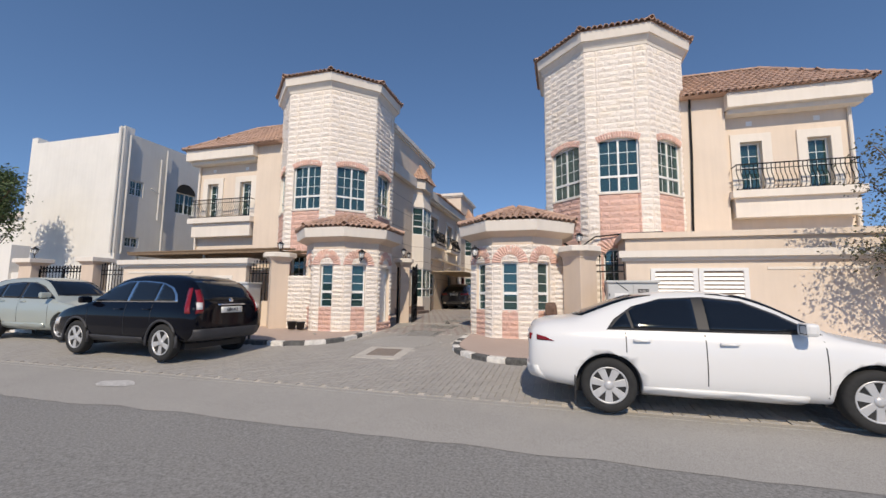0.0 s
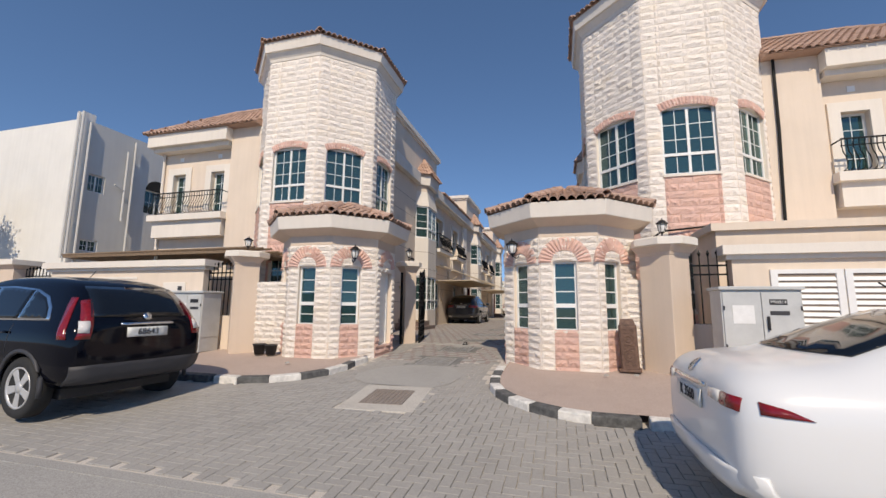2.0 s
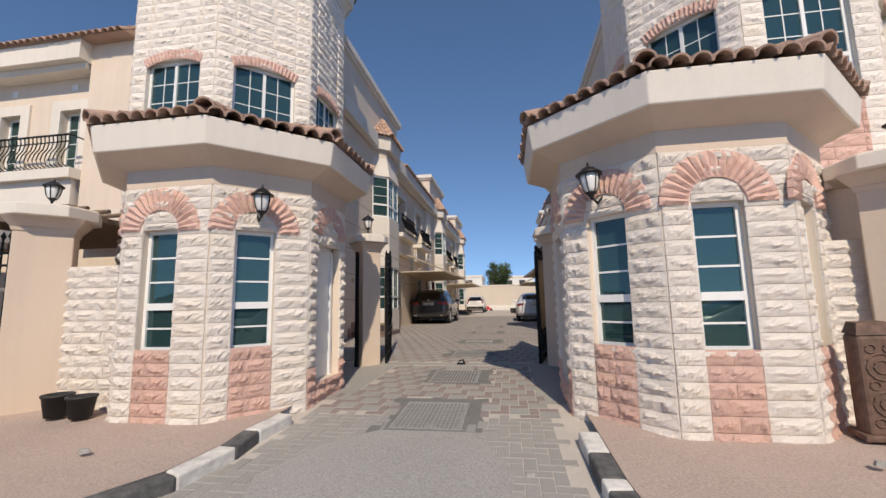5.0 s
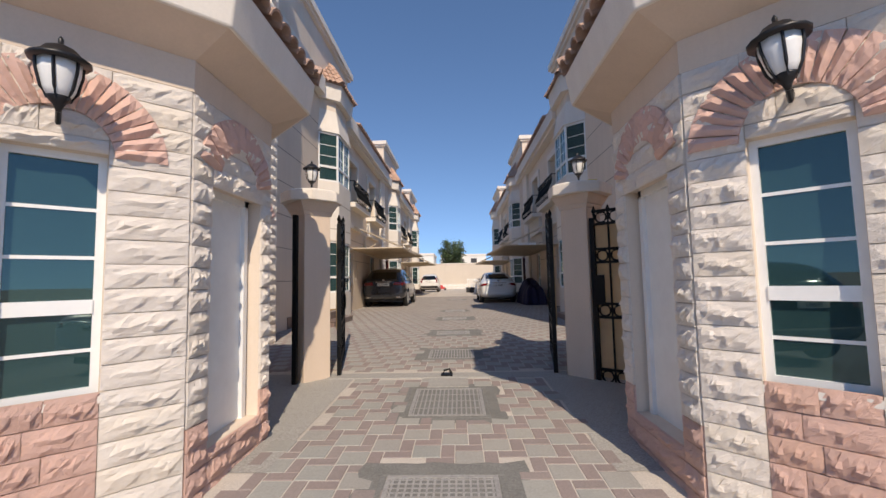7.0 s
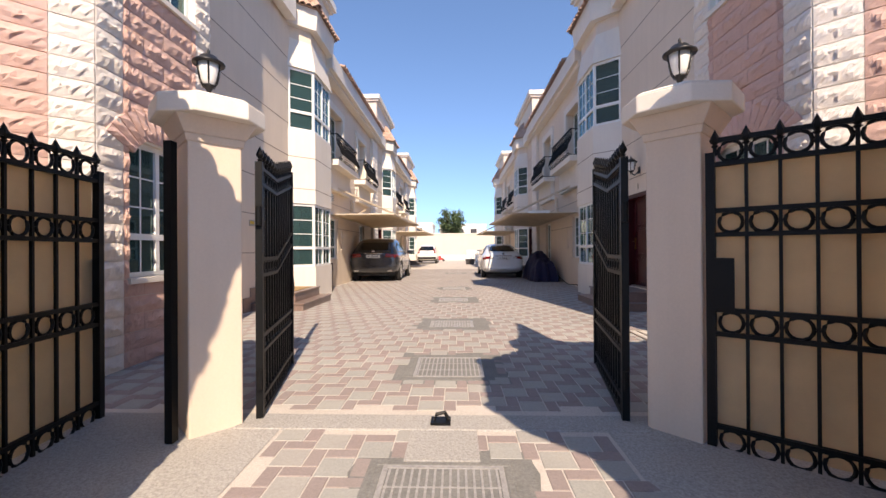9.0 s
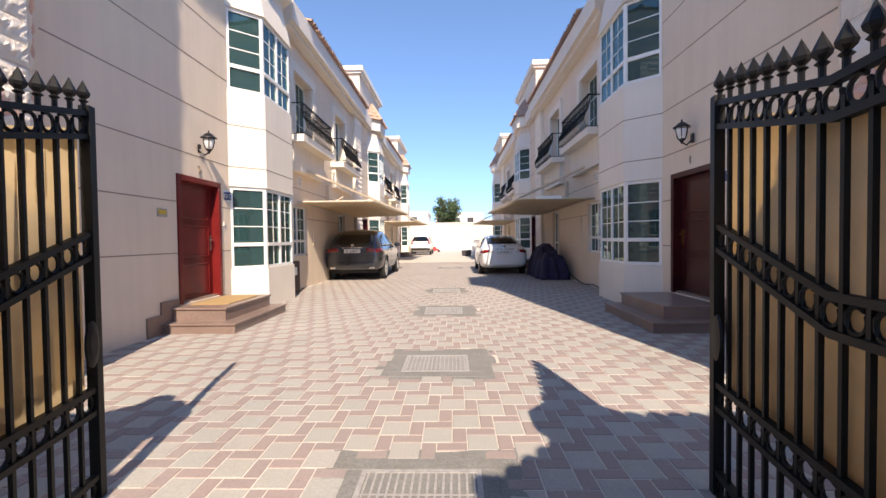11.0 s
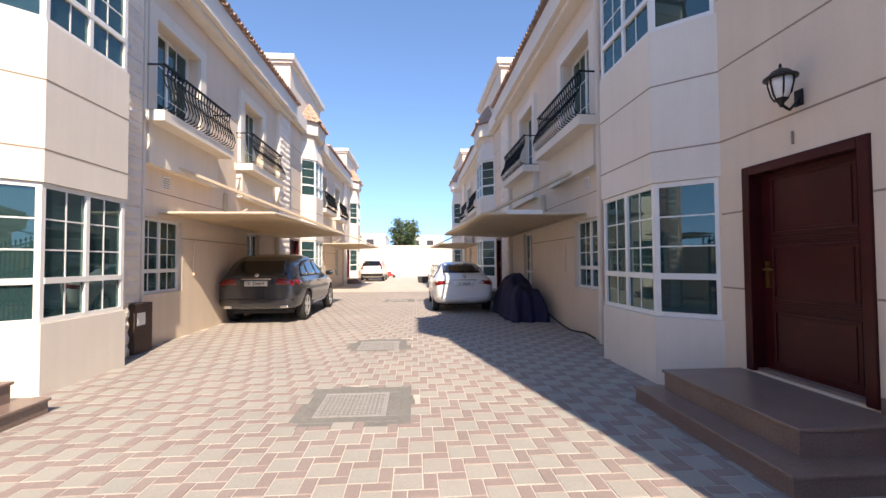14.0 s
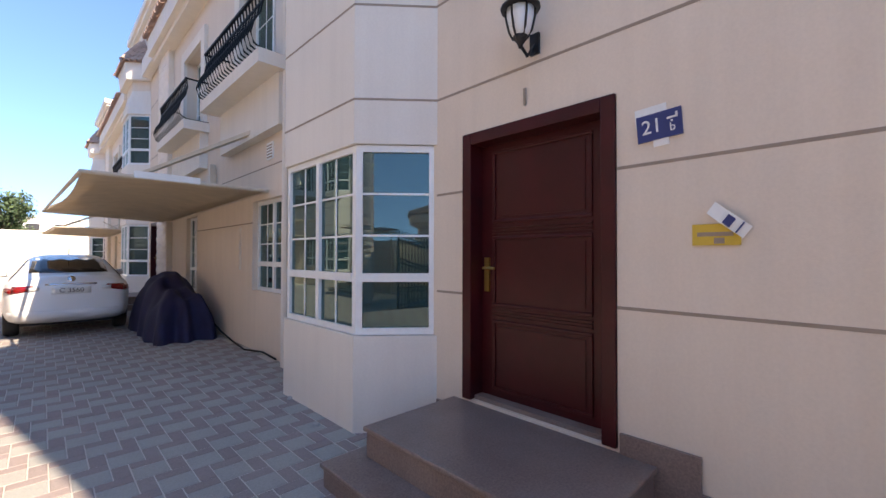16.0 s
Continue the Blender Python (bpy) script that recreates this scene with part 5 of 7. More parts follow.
        if "clear_side" in spec:
            skin("reversing_light", xs(spec["clear_side"]), (0, e, 0), CLEAR_LIGHT, 0.011)
        skin("headlight", xs([(0.90, 0.6), (0.965, 0.58), (0.965, 0.7), (0.89, 0.76)]), (0, e, 0), CLEAR_LIGHT, 0.004)
        skin("sill", xs([(0.3, clear + 0.02), (0.66, clear + 0.02), (0.66, clear + 0.13), (0.3, clear + 0.13)]), (0, e, 0), spec.get("trim", paint), 0.012, thick=0.03)
        mx = spec["mirror_x"] * L - L / 2
        mir = part("mirror", Shape().prism([(mx, e * (hw - 0.06)), (mx + 0.13, e * (hw - 0.06)), (mx + 0.12, e * (hw + 0.17)), (mx - 0.01, e * (hw + 0.17))], belt + 0.03, belt + 0.17), spec.get("mirror", paint), c, bevel=0.035)
        part("mirror_glass", Shape().box(mx - 0.004, mx + 0.004, e * (hw + 0.02), e * (hw + 0.15), belt + 0.05, belt + 0.15), DARK_GLASS, mir)
        if "exhaust" in spec:
            part("exhaust", Shape().box(-L / 2 + 0.0, -L / 2 + 0.2, e * hw * 0.66 - 0.09, e * hw * 0.66 + 0.09, clear + 0.1, clear + 0.17), CHROME, c, bevel=0.02)
    skin("rear_window", [(y * hw, z) for y, z in spec["rear_glass"]] + [(-y * hw, z) for y, z in reversed(spec["rear_glass"])], (-1, 0, 0), DARK_GLASS, 0.006, "dark rear window")
    skin("windscreen", [(y * hw, z) for y, z in spec["front_glass"]] + [(-y * hw, z) for y, z in reversed(spec["front_glass"])], (1, 0, 0), DARK_GLASS, 0.006, "dark windscreen")
    z0, z1 = spec["rear_trim"]
    skin("bumper_trim", [(-0.86 * hw, z0), (0.86 * hw, z0), (0.88 * hw, z1), (-0.88 * hw, z1)], (-1, 0, 0), spec.get("trim", paint), 0.016, thick=0.03)
    pz = spec["plate"]
    plate = skin("number_plate", [(-0.26, pz - 0.06), (0.26, pz - 0.06), (0.26, pz + 0.06), (-0.26, pz + 0.06)], (-1, 0, 0), PLATE, 0.012, "white number plate", c)
    back = tree_.ray_cast(Vector((-5, 0, pz)), Vector((1, 0, 0)))[0].x
    text_mesh("plate_number", spec["number"], 0.11, INK, plate, Matrix.Translation((back - 0.022, 0, pz)) @ pose(0, 0, 0, 90, 0, -90))
    skin("plate_trim", [(-0.34, pz + 0.09), (0.34, pz + 0.09), (0.34, pz + 0.115), (-0.34, pz + 0.115)], (-1, 0, 0), CHROME, 0.012, parent=c)
    skin("badge", [(0.055 * math.cos(a), pz + 0.19 + 0.045 * math.sin(a)) for a in [2 * math.pi * k / 12 for k in range(12)]], (-1, 0, 0), CHROME, 0.008, parent=c)
    skin("grille", [(-0.45 * hw, 0.42), (0.45 * hw, 0.42), (0.55 * hw, 0.6), (-0.55 * hw, 0.6)], (1, 0, 0), BLACK_TRIM, 0.004, parent=c)
    part("aerial", Shape().tube([(-L * 0.2, 0, H - 0.03), (-L * 0.2 - 0.16, 0, H + 0.1)], 0.006, 5), BLACK_TRIM, c)
    axles = (-wb / 2 + spec["shift"], wb / 2 + spec["shift"])
    for ax in axles:
        cutter = Shape()
        cutter.lathe([(r + 0.06, -hw * 1.3), (r + 0.06, hw * 1.3)], Matrix.Translation((ax, 0, r)) @ pose(0, 0, 0, 90, 0, 0), 32)
        cut = new("arch_cut", cutter.mesh("arch_cut", BLACK_TRIM))
        mod = body.modifiers.new("wheel_arch", "BOOLEAN")
        mod.operation, mod.object, mod.solver = "DIFFERENCE", cut, "EXACT"
        cut.parent = c
        CUTTERS.append((body, cut))
        part("inner_arch", Shape().box(ax - r - 0.05, ax + r + 0.05, -hw + 0.24, hw - 0.24, r * 0.6, min(belt - 0.12, r * 2.3)), BLACK_TRIM, c)
        for e in (-1, 1):
            wheel(c, ax, e * (hw - 0.12), r, 0.2, spec["spokes"])
            if "flap" in spec and ax < 0:
                part("mud_flap", Shape().box(ax - r - 0.075, ax - r - 0.06, e * (hw - 0.21), e * (hw - 0.03), 0.1, 0.42), BLACK_TRIM, c, "black rubber mud flap")
            if "flare" in spec:
                pts = [(ax + (r + 0.075) * math.cos(a), e * (hw * 0.985 - 0.012 * abs(math.cos(a))), r + (r + 0.075) * math.sin(a)) for a in [math.pi * (j / 14 * 1.12 - 0.06) for j in range(15)]]
                part("arch_trim", Shape().tube(pts, 0.028, 6), spec["flare"], c, "grey plastic wheel-arch trim", True)
    c.matrix_basis = pose(at[0], at[1], ground_z(at[1]) + 0.012, 0, 0, heading)
    return c


CUTTERS = []
SEDAN = dict(size=(4.55, 1.77, 1.49, 2.63, 0.32), belt=0.95, clear=0.2, spokes=7, number="K 3560", plate=0.80, shift=0.02, mirror_x=0.645,
             stations=[(0.0, 0.72, 0.42, 0.78, 0.6, 0.90), (0.012, 0.86, 0.32, 0.88, 0.72, 1.02), (0.05, 0.95, 0.27, 0.94, 0.76, 1.09), (0.12, 0.99, 0.23, 0.95, 0.78, 1.10), (0.16, 1.0, 0.21, 0.95, 0.74, 1.16), (0.27, 1.0, 0.2, 0.95, 0.67, 1.385), (0.36, 1.0, 0.2, 0.94, 0.65, 1.455), (0.48, 1.0, 0.2, 0.93, 0.65, 1.465), (0.56, 1.0, 0.2, 0.93, 0.65, 1.43), (0.64, 1.0, 0.2, 0.93, 0.68, 1.28), (0.73, 1.0, 0.2, 0.92, 0.76, 1.02), (0.77, 0.99, 0.2, 0.9, 0.8, 0.97), (0.86, 0.97, 0.2, 0.82, 0.8, 0.90), (0.94, 0.91, 0.22, 0.7, 0.72, 0.79), (0.985, 0.8, 0.26, 0.6, 0.6, 0.67), (1.0, 0.64, 0.34, 0.5, 0.5, 0.56)],
             daylight=[(0.215, 0.98), (0.235, 1.1), (0.285, 1.26), (0.36, 1.36), (0.46, 1.385), (0.55, 1.34), (0.62, 1.2), (0.705, 0.98)],
             windows=[[(0.228, 1.0), (0.245, 1.09), (0.268, 1.18), (0.278, 1.0)], [(0.284, 1.0), (0.276, 1.2), (0.30, 1.275), (0.36, 1.34), (0.435, 1.362), (0.435, 1.0)], [(0.462, 1.0), (0.462, 1.362), (0.545, 1.32), (0.612, 1.19), (0.685, 1.0)]],
             seams=[(0.449, 0.32, 0.95), (0.70, 0.32, 0.92), (0.262, 0.72, 0.95)], handles=[(0.30, 0.86), (0.50, 0.85)],
             tail_side=[(0.03, 0.825), (0.078, 0.82), (0.055, 0.865), (0.03, 0.89)], tail_back=[(0.62, 0.83), (0.80, 0.82), (0.79, 0.895), (0.62, 0.905)], clear_back=[(0.46, 0.85), (0.61, 0.835), (0.61, 0.905), (0.46, 0.905)],
             rear_glass=[(0.62, 1.13), (0.56, 1.40)], front_glass=[(0.72, 1.03), (0.56, 1.42)], rear_trim=(0.36, 0.5))
SUV = dict(size=(4.55, 1.82, 1.69, 2.62, 0.35), belt=1.05, clear=0.3, spokes=5, number="68643", plate=0.98, shift=0.0, mirror_x=0.66,
           stations=[(0.0, 0.82, 0.5, 0.95, 0.68, 1.06), (0.012, 0.92, 0.40, 1.02, 0.74, 1.2), (0.045, 0.97, 0.34, 1.05, 0.72, 1.42), (0.09, 0.99, 0.3, 1.06, 0.71, 1.58), (0.15, 1.0, 0.29, 1.06, 0.71, 1.65), (0.25, 1.0, 0.28, 1.06, 0.71, 1.69), (0.4, 1.0, 0.27, 1.05, 0.71, 1.70), (0.52, 1.0, 0.27, 1.05, 0.71, 1.66), (0.6, 1.0, 0.27, 1.05, 0.73, 1.50), (0.68, 1.0, 0.27, 1.05, 0.77, 1.25), (0.745, 0.99, 0.28, 1.03, 0.82, 1.09), (0.79, 0.99, 0.28, 1.0, 0.82, 1.05), (0.88, 0.96, 0.3, 0.93, 0.8, 0.99), (0.95, 0.9, 0.32, 0.8, 0.72, 0.88), (0.988, 0.8, 0.36, 0.66, 0.6, 0.74), (1.0, 0.68, 0.42, 0.58, 0.5, 0.62)],
           daylight=[(0.11, 1.13), (0.13, 1.28), (0.17, 1.42), (0.24, 1.51), (0.36, 1.55), (0.48, 1.54), (0.56, 1.44), (0.63, 1.27), (0.70, 1.1)],
           windows=[[(0.125, 1.15), (0.145, 1.28), (0.18, 1.4), (0.238, 1.485), (0.238, 1.15)], [(0.25, 1.14), (0.25, 1.49), (0.36, 1.525), (0.41, 1.525), (0.41, 1.13)], [(0.43, 1.13), (0.43, 1.525), (0.475, 1.515), (0.55, 1.42), (0.62, 1.26), (0.68, 1.12)]],
           seams=[(0.42, 0.42, 1.08), (0.68, 0.42, 1.05), (0.25, 0.75, 1.08)], handles=[(0.275, 0.98), (0.46, 0.97)],
           tail_side=[(0.026, 0.92), (0.05, 0.92), (0.088, 1.40), (0.07, 1.40)], tail_back=[(0.72, 0.92), (0.87, 0.92), (0.72, 1.36), (0.63, 1.38)],
           rear_glass=[(0.70, 1.17), (0.60, 1.54)], front_glass=[(0.74, 1.13), (0.58, 1.56)], rear_trim=(0.42, 0.62))
LOW = dict(tail_side=[(0.03, 0.95), (0.10, 0.97), (0.075, 1.05), (0.035, 1.06)], tail_back=[(0.45, 0.96), (0.88, 0.93), (0.87, 1.06), (0.5, 1.09)])

GREY_TRIM = plain("grey_plastic", (0.04, 0.04, 0.044), 0.6)
NAVY = car_paint("black_blue_paint", (0.002, 0.0025, 0.006), 0.06, 0.0, 0.0, 0.001)
NAVY.node_tree.nodes["Principled BSDF"].inputs["Specular IOR Level"].default_value = 0.3
WHITE_PAINT = car_paint("white_paint", (0.74, 0.74, 0.73), 0.3)
GREY_PAINT = car_paint("dark_grey_metallic", (0.075, 0.08, 0.092), 0.24, 0.75)
MINT_PAINT = car_paint("pale_green_silver_paint", (0.44, 0.48, 0.44), 0.28, 0.3)


def all_cars():
    car("suv", "black compact SUV with grey lower trim parked by the kerb", (-8.87, 7.30), 175.5, {**SUV, "shift": -0.16, "paint": NAVY, "colour": "black", "flare": GREY_TRIM, "trim": GREY_TRIM, "clear_back": [(0.735, 0.99), (0.845, 0.99), (0.81, 1.12), (0.715, 1.12)], "surround": CHROME, "handle": NAVY})
    car("sedan", "white saloon car with dark windows parked by the kerb", (1.80, 6.36), 0.5, {**SEDAN, "flap": True, "paint": WHITE_PAINT, "colour": "white"})
    car("hatchback", "pale silver-green hatchback parked by the kerb", (-13.5, 8.35), 1.0, {**SUV, "size": (4.3, 1.76, 1.62, 2.55, 0.33), "paint": MINT_PAINT, "colour": "pale silver-green", "stations": [(x, w, u - 0.06, b - 0.05, rw, tp - 0.07) for x, w, u, b, rw, tp in SUV["stations"]], "windows": [[(a, b - 0.06) for a, b in q] for q in SUV["windows"]], "daylight": [(a, b - 0.06) for a, b in SUV["daylight"]], "number": "1"})
    car("suv", "dark grey SUV parked under a shade canopy", (-6.88, 28.95), 90, {**SUV, **LOW, "size": (4.85, 1.92, 1.69, 2.9, 0.38), "paint": GREY_PAINT, "colour": "dark grey", "plate": 0.98, "number": "K 32664", "exhaust": True})
    car("sedan", "white saloon car parked beside the covered motorbike", (-1.80, 30.45), 90, {**SEDAN, "paint": WHITE_PAINT, "colour": "white", "number": "C 3560", "plate": 0.84, "tail_side": [(0.016, 0.80), (0.10, 0.82), (0.06, 0.9), (0.016, 0.89)], "tail_back": [(0.5, 0.86), (0.84, 0.8), (0.83, 0.92), (0.55, 0.93)]})
    car("suv", "white SUV parked far down the lane", (-6.38, 49.9), 90, {**SUV, "paint": WHITE_PAINT, "colour": "white", "number": "5", "trim": BLACK_TRIM})
    deps = bpy.context.evaluated_depsgraph_get()
    for body in {b.name: b for b, _ in CUTTERS}.values():
        me = bpy.data.meshes.new_from_object(body.evaluated_get(deps))
        body.modifiers.clear()
        body.data = me
    for cut in {k.name: k for _, k in CUTTERS}.values():
        bpy.data.objects.remove(cut)


# ---- the place itself ----
for s in (1, -1):
    sh = 0.15 if s < 0 else 0.0
    tower(s)
    guard_room(s)
    wing_wall(s)
    lane_house(s)
    for k in range(3):
        o = k * PERIOD + sh
        if k == 0:
            villa_door(s, 19.4 + o, 20.6 + o, WOOD_DARK if s > 0 else WOOD_RED, "dark brown panelled front door with a brass handle" if s > 0 else "red panelled front door with a steel handle")
        else:
            villa_door(s, 19.4 + o, 20.6 + o, WOOD_DARK, "dark brown panelled front door, shut")
        door_steps(s, o)
    pier("gate_pier", "beige rendered gate pier with a cream moulded cap", "gate piers", s, 1.48, 1.84, 13.76, 14.12, 2.765, 0.155, 0.24)
    pier("boundary_pier", "beige rendered boundary pier with a cream moulded cap", "boundary piers", s, PIER_U[s] - 0.38, PIER_U[s] + 0.38, 10.5, 11.2, 2.72, 0.2, 0.40 if s > 0 else 0.37)
    boundary(s)
    lantern((X(s, 1.66)[0], 13.94, 2.915), None, 0, size=0.75)
    lantern((X(s, PIER_U[s])[0], 10.85, 2.86), None, 3 * s, size=0.72)
# lanterns on the guard rooms, above the windows towards the drive, and by the doors
lantern((-5.475, 10.625, 2.50), (-1.0, 1.0), 2, 0.29, 0.8)
lantern((-2.21, 10.71, 2.52), (1.0, 1.0), -4, 0.25, 0.84)
lantern((AXIS + 3.82, 19.93, 3.38), (1, 0), 0, 0.19)
lantern((AXIS - 3.82, 20.12, 3.40), (-1, 0), 6, 0.19)

GZ = 0.49
drive_leaf((-2.53, 14.02), (-2.25, 15.5), GZ, "open black wrought-iron drive gate leaf with a beige sheet")
drive_leaf((-5.18, 14.02), (-5.52, 15.45), GZ, "open black wrought-iron drive gate leaf with a beige sheet")
gate_leaf((-2.14, 13.72), (-1.2, 12.95), GZ - 0.02, 1.86, "foot_gate", "shut black iron foot gate backed with beige sheet", 1)
gate_leaf((-6.40, 14.05), (-6.25, 12.9), GZ - 0.02, 1.86, "foot_gate", "open black iron foot gate backed with beige sheet", -1)
post = thing("gate_post", "slim black steel gate post beside the pier", "post")
part("post", Shape().box(-5.62, -5.57, 13.64, 13.7, 0.45, 2.45), IRON, post)
sill = thing("gate_threshold", "worn concrete strip across the gateway", "threshold", kind="structure")
part("strip", Shape().box(-5.3, -2.4, 13.86, 14.12, 0.40, 0.503), CONCRETE, sill, bevel=0.01)
part("patch", Shape().box(-4.05, -3.6, 13.46, 13.86, 0.40, 0.497), CONCRETE, sill)
stop = thing("gate_stop", "rusty iron gate stop set in the paving", "gate stop")
part("plate", Shape().box(-3.92, -3.78, 13.92, 14.04, 0.49, 0.52), IRON, stop)
part("catch", Shape().tube([(-3.9, 13.98, 0.51), (-3.88, 13.98, 0.56), (-3.82, 13.99, 0.57), (-3.79, 13.98, 0.51)], 0.014), IRON, stop)

# sponge left on the pier, faded paint on the road
sponge = thing("sponge", "yellow sponge lying on the gate pier cap", "sponge")
part("block", Shape().box(-2.12, -1.99, 13.80, 13.88, 2.765, 2.815), plain("yellow_foam", (0.72, 0.56, 0.04), 0.95, wear=0.15, scale=40), sponge, bevel=0.012)
mark = thing("road_mark", "faded patch of white paint on the road margin", "road mark", kind="structure")
daub = Shape()
rm = random.Random(6)
daub.faces([(-6.8 + (0.34 + rm.uniform(-0.07, 0.07)) * math.cos(k / 14 * 6.283), 5.03 + (0.2 + rm.uniform(-0.05, 0.05)) * math.sin(k / 14 * 6.283), ground_z(5.03) + 0.013) for k in range(14)], [tuple(range(14))])
part("paint", daub, plain("worn_white_paint", (0.52, 0.51, 0.49), 0.9, wear=0.3, scale=14), mark)

# ---- drains and covers ----
STEEL_GRATE = plain("worn_grate_steel", (0.36, 0.345, 0.325), 0.6, 0.2, 0.25, 30)
UNLIT_BLACK = plain("unlit_black", (0.02, 0.019, 0.018), 0.95)
CAST_IRON = plain("cast_iron", (0.26, 0.22, 0.19), 0.65, 0.2, 0.35, 25)


def drain(x0, x1, y0, y1, margin, square):
    g = thing("drain_grate", "steel drain grate in a rough concrete surround", "drain", "drain grates")
    z = ground_z((y0 + y1) / 2)
    tilt = math.atan2(ground_z(y1) - ground_z(y0), y1 - y0)
    m = Matrix.Translation(((x0 + x1) / 2, (y0 + y1) / 2, z + 0.010)) @ Matrix.Rotation(tilt, 4, "X")
    w, h = (x1 - x0) / 2, (y1 - y0) / 2
    a = margin
    for q in ((-w - a, w + a, -h - a, -h), (-w - a, w + a, h, h + a), (-w - a, -w, -h, h), (w, w + a, -h, h)):
        part("surround", Shape().box(*q, -0.05, 0.012, m), CEMENT, g, "rough mortar surround", bevel=0.01)
    rnd = random.Random(int(y0 * 10))
    edge = []
    for (ax, ay), (bx, by) in zip(((-1, -1), (1, -1), (1, 1), (-1, 1)), ((1, -1), (1, 1), (-1, 1), (-1, -1))):
        for k in range(9):
            f = k / 9
            grow = a + 0.13 + rnd.uniform(-0.035, 0.03)
            edge.append(m @ Vector(((ax + (bx - ax) * f) * (w + grow), (ay + (by - ay) * f) * (h + grow), 0.0085)))
    collar = Shape()
    collar.faces(edge, [tuple(range(len(edge)))])
    part("collar", collar, CEMENT, g, "ragged skirt of grey cement")
    # near-black slab close under the bars paints the unlit depth of the drain
    part("pit", Shape().box(-w, w, -h, h, -0.03, -0.006, m), UNLIT_BLACK, g)
    for q in ((-w, w, -h, -h + 0.03), (-w, w, h - 0.03, h), (-w, -w + 0.03, -h + 0.03, h - 0.03), (w - 0.03, w, -h + 0.03, h - 0.03)):
        part("rim", Shape().box(*q, -0.005, 0.014, m), STEEL_GRATE, g)
    n = round(2 * w / 0.042)
    me = shared("bar", Shape().box(-0.0065, 0.0065, -h + 0.03, h - 0.03, -0.004, 0.012), STEEL_GRATE)
    for k in range(1, n):
        place_mesh("bar", me, g, m @ Matrix.Translation((-w + 2 * w * k / n, 0, 0)))
    rows = round(2 * h / (0.045 if square else 0.2))
    me = shared("cross_bar", Shape().box(-w + 0.03, w - 0.03, -0.0065, 0.0065, -0.004, 0.0105), STEEL_GRATE)
    for k in range(1, rows):
        place_mesh("cross_bar", me, g, m @ Matrix.Translation((0, -h + 2 * h * k / rows, 0)))
    return g


for y0, y1, margin, sq in ((10.72, 11.55, 0.05, True), (12.6, 13.42, 0.05, False), (15.0, 15.68, 0.1, False), (17.42, 18.0, 0.16, True), (20.6, 21.3, 0.14, True), (23.6, 24.3, 0.1, True), (32.0, 32.6, 0.15, False)):
    drain(-4.16, -3.47, y0, y1, margin, sq)
PALE_CONCRETE = ground_material("pale_concrete", (0.52, 0.49, 0.44), (0.40, 0.37, 0.33), 60, 2.0, 0.2, 0.003)
cover = thing("manhole_cover", "square cast-iron manhole cover in a concrete apron", "manhole")
mz = Matrix.Translation((-3.72, 8.42, ground_z(8.42) + 0.012)) @ pose(0, 0, 0, 3.5, 0, 5)
part("apron", Shape().box(-0.52, 0.52, -0.62, 0.62, -0.05, 0.012, mz), PALE_CONCRETE, cover, "smooth grey concrete apron", bevel=0.015)
part("plate", Shape().box(-0.3, 0.3, -0.36, 0.36, 0.0, 0.02, mz), CAST_IRON, cover, bevel=0.012)
me_stud = shared("stud", Shape().lathe([(0.022, 0.018), (0.018, 0.027), (0.008, 0.028)], Matrix.Identity(4), 6), CAST_IRON)
for i in range(9):
    for j in range(11):
        place_mesh("stud", me_stud, cover, mz @ Matrix.Translation((-0.24 + 0.06 * i, -0.3 + 0.06 * j + (0.02 if i % 2 else 0), 0)))
slab = thing("drive_patch", "patch of smooth dusty concrete in the drive", "pavement", kind="structure")
sp = Shape()
sp.faces([(x, y, ground_z(y) + 0.026) for x, y in ((-4.35, 9.04), (-3.25, 9.04), (-3.05, 9.4), (-3.0, 9.9), (-3.2, 10.4), (-3.4, 10.66), (-4.22, 10.66), (-4.6, 10.3), (-4.85, 9.7), (-4.7, 9.3))], [tuple(range(10))])
part("patch", sp, CONCRETE, slab)

duct = thing("duct_cover", "flat concrete duct cover with a dark steel rim", "cover")
dz = ground_z(17.0) + 0.012
part("slab", Shape().box(-1.24, -0.42, 16.55, 17.15, dz - 0.04, dz + 0.012), PALE_CONCRETE, duct, bevel=0.006)
for q in ((-1.27, -0.39, 16.52, 16.55), (-1.27, -0.39, 17.15, 17.18), (-1.27, -1.24, 16.55, 17.15), (-0.42, -0.39, 16.55, 17.15)):
    part("rim", Shape().box(*q, dz - 0.03, dz + 0.016), CAST_IRON, duct)
for k in range(3):
    part("rib", Shape().box(-1.15 + 0.26 * k, -1.12 + 0.26 * k, 16.62, 17.08, dz + 0.012, dz + 0.02), CAST_IRON, duct)

# ---- shade canopies over the parking ----
CANVAS = cloth("beige_canvas", (0.60, 0.49, 0.35), 0.3)
FRAME_PAINT = plain("beige_steel_paint", (0.62, 0.53, 0.41), 0.5)


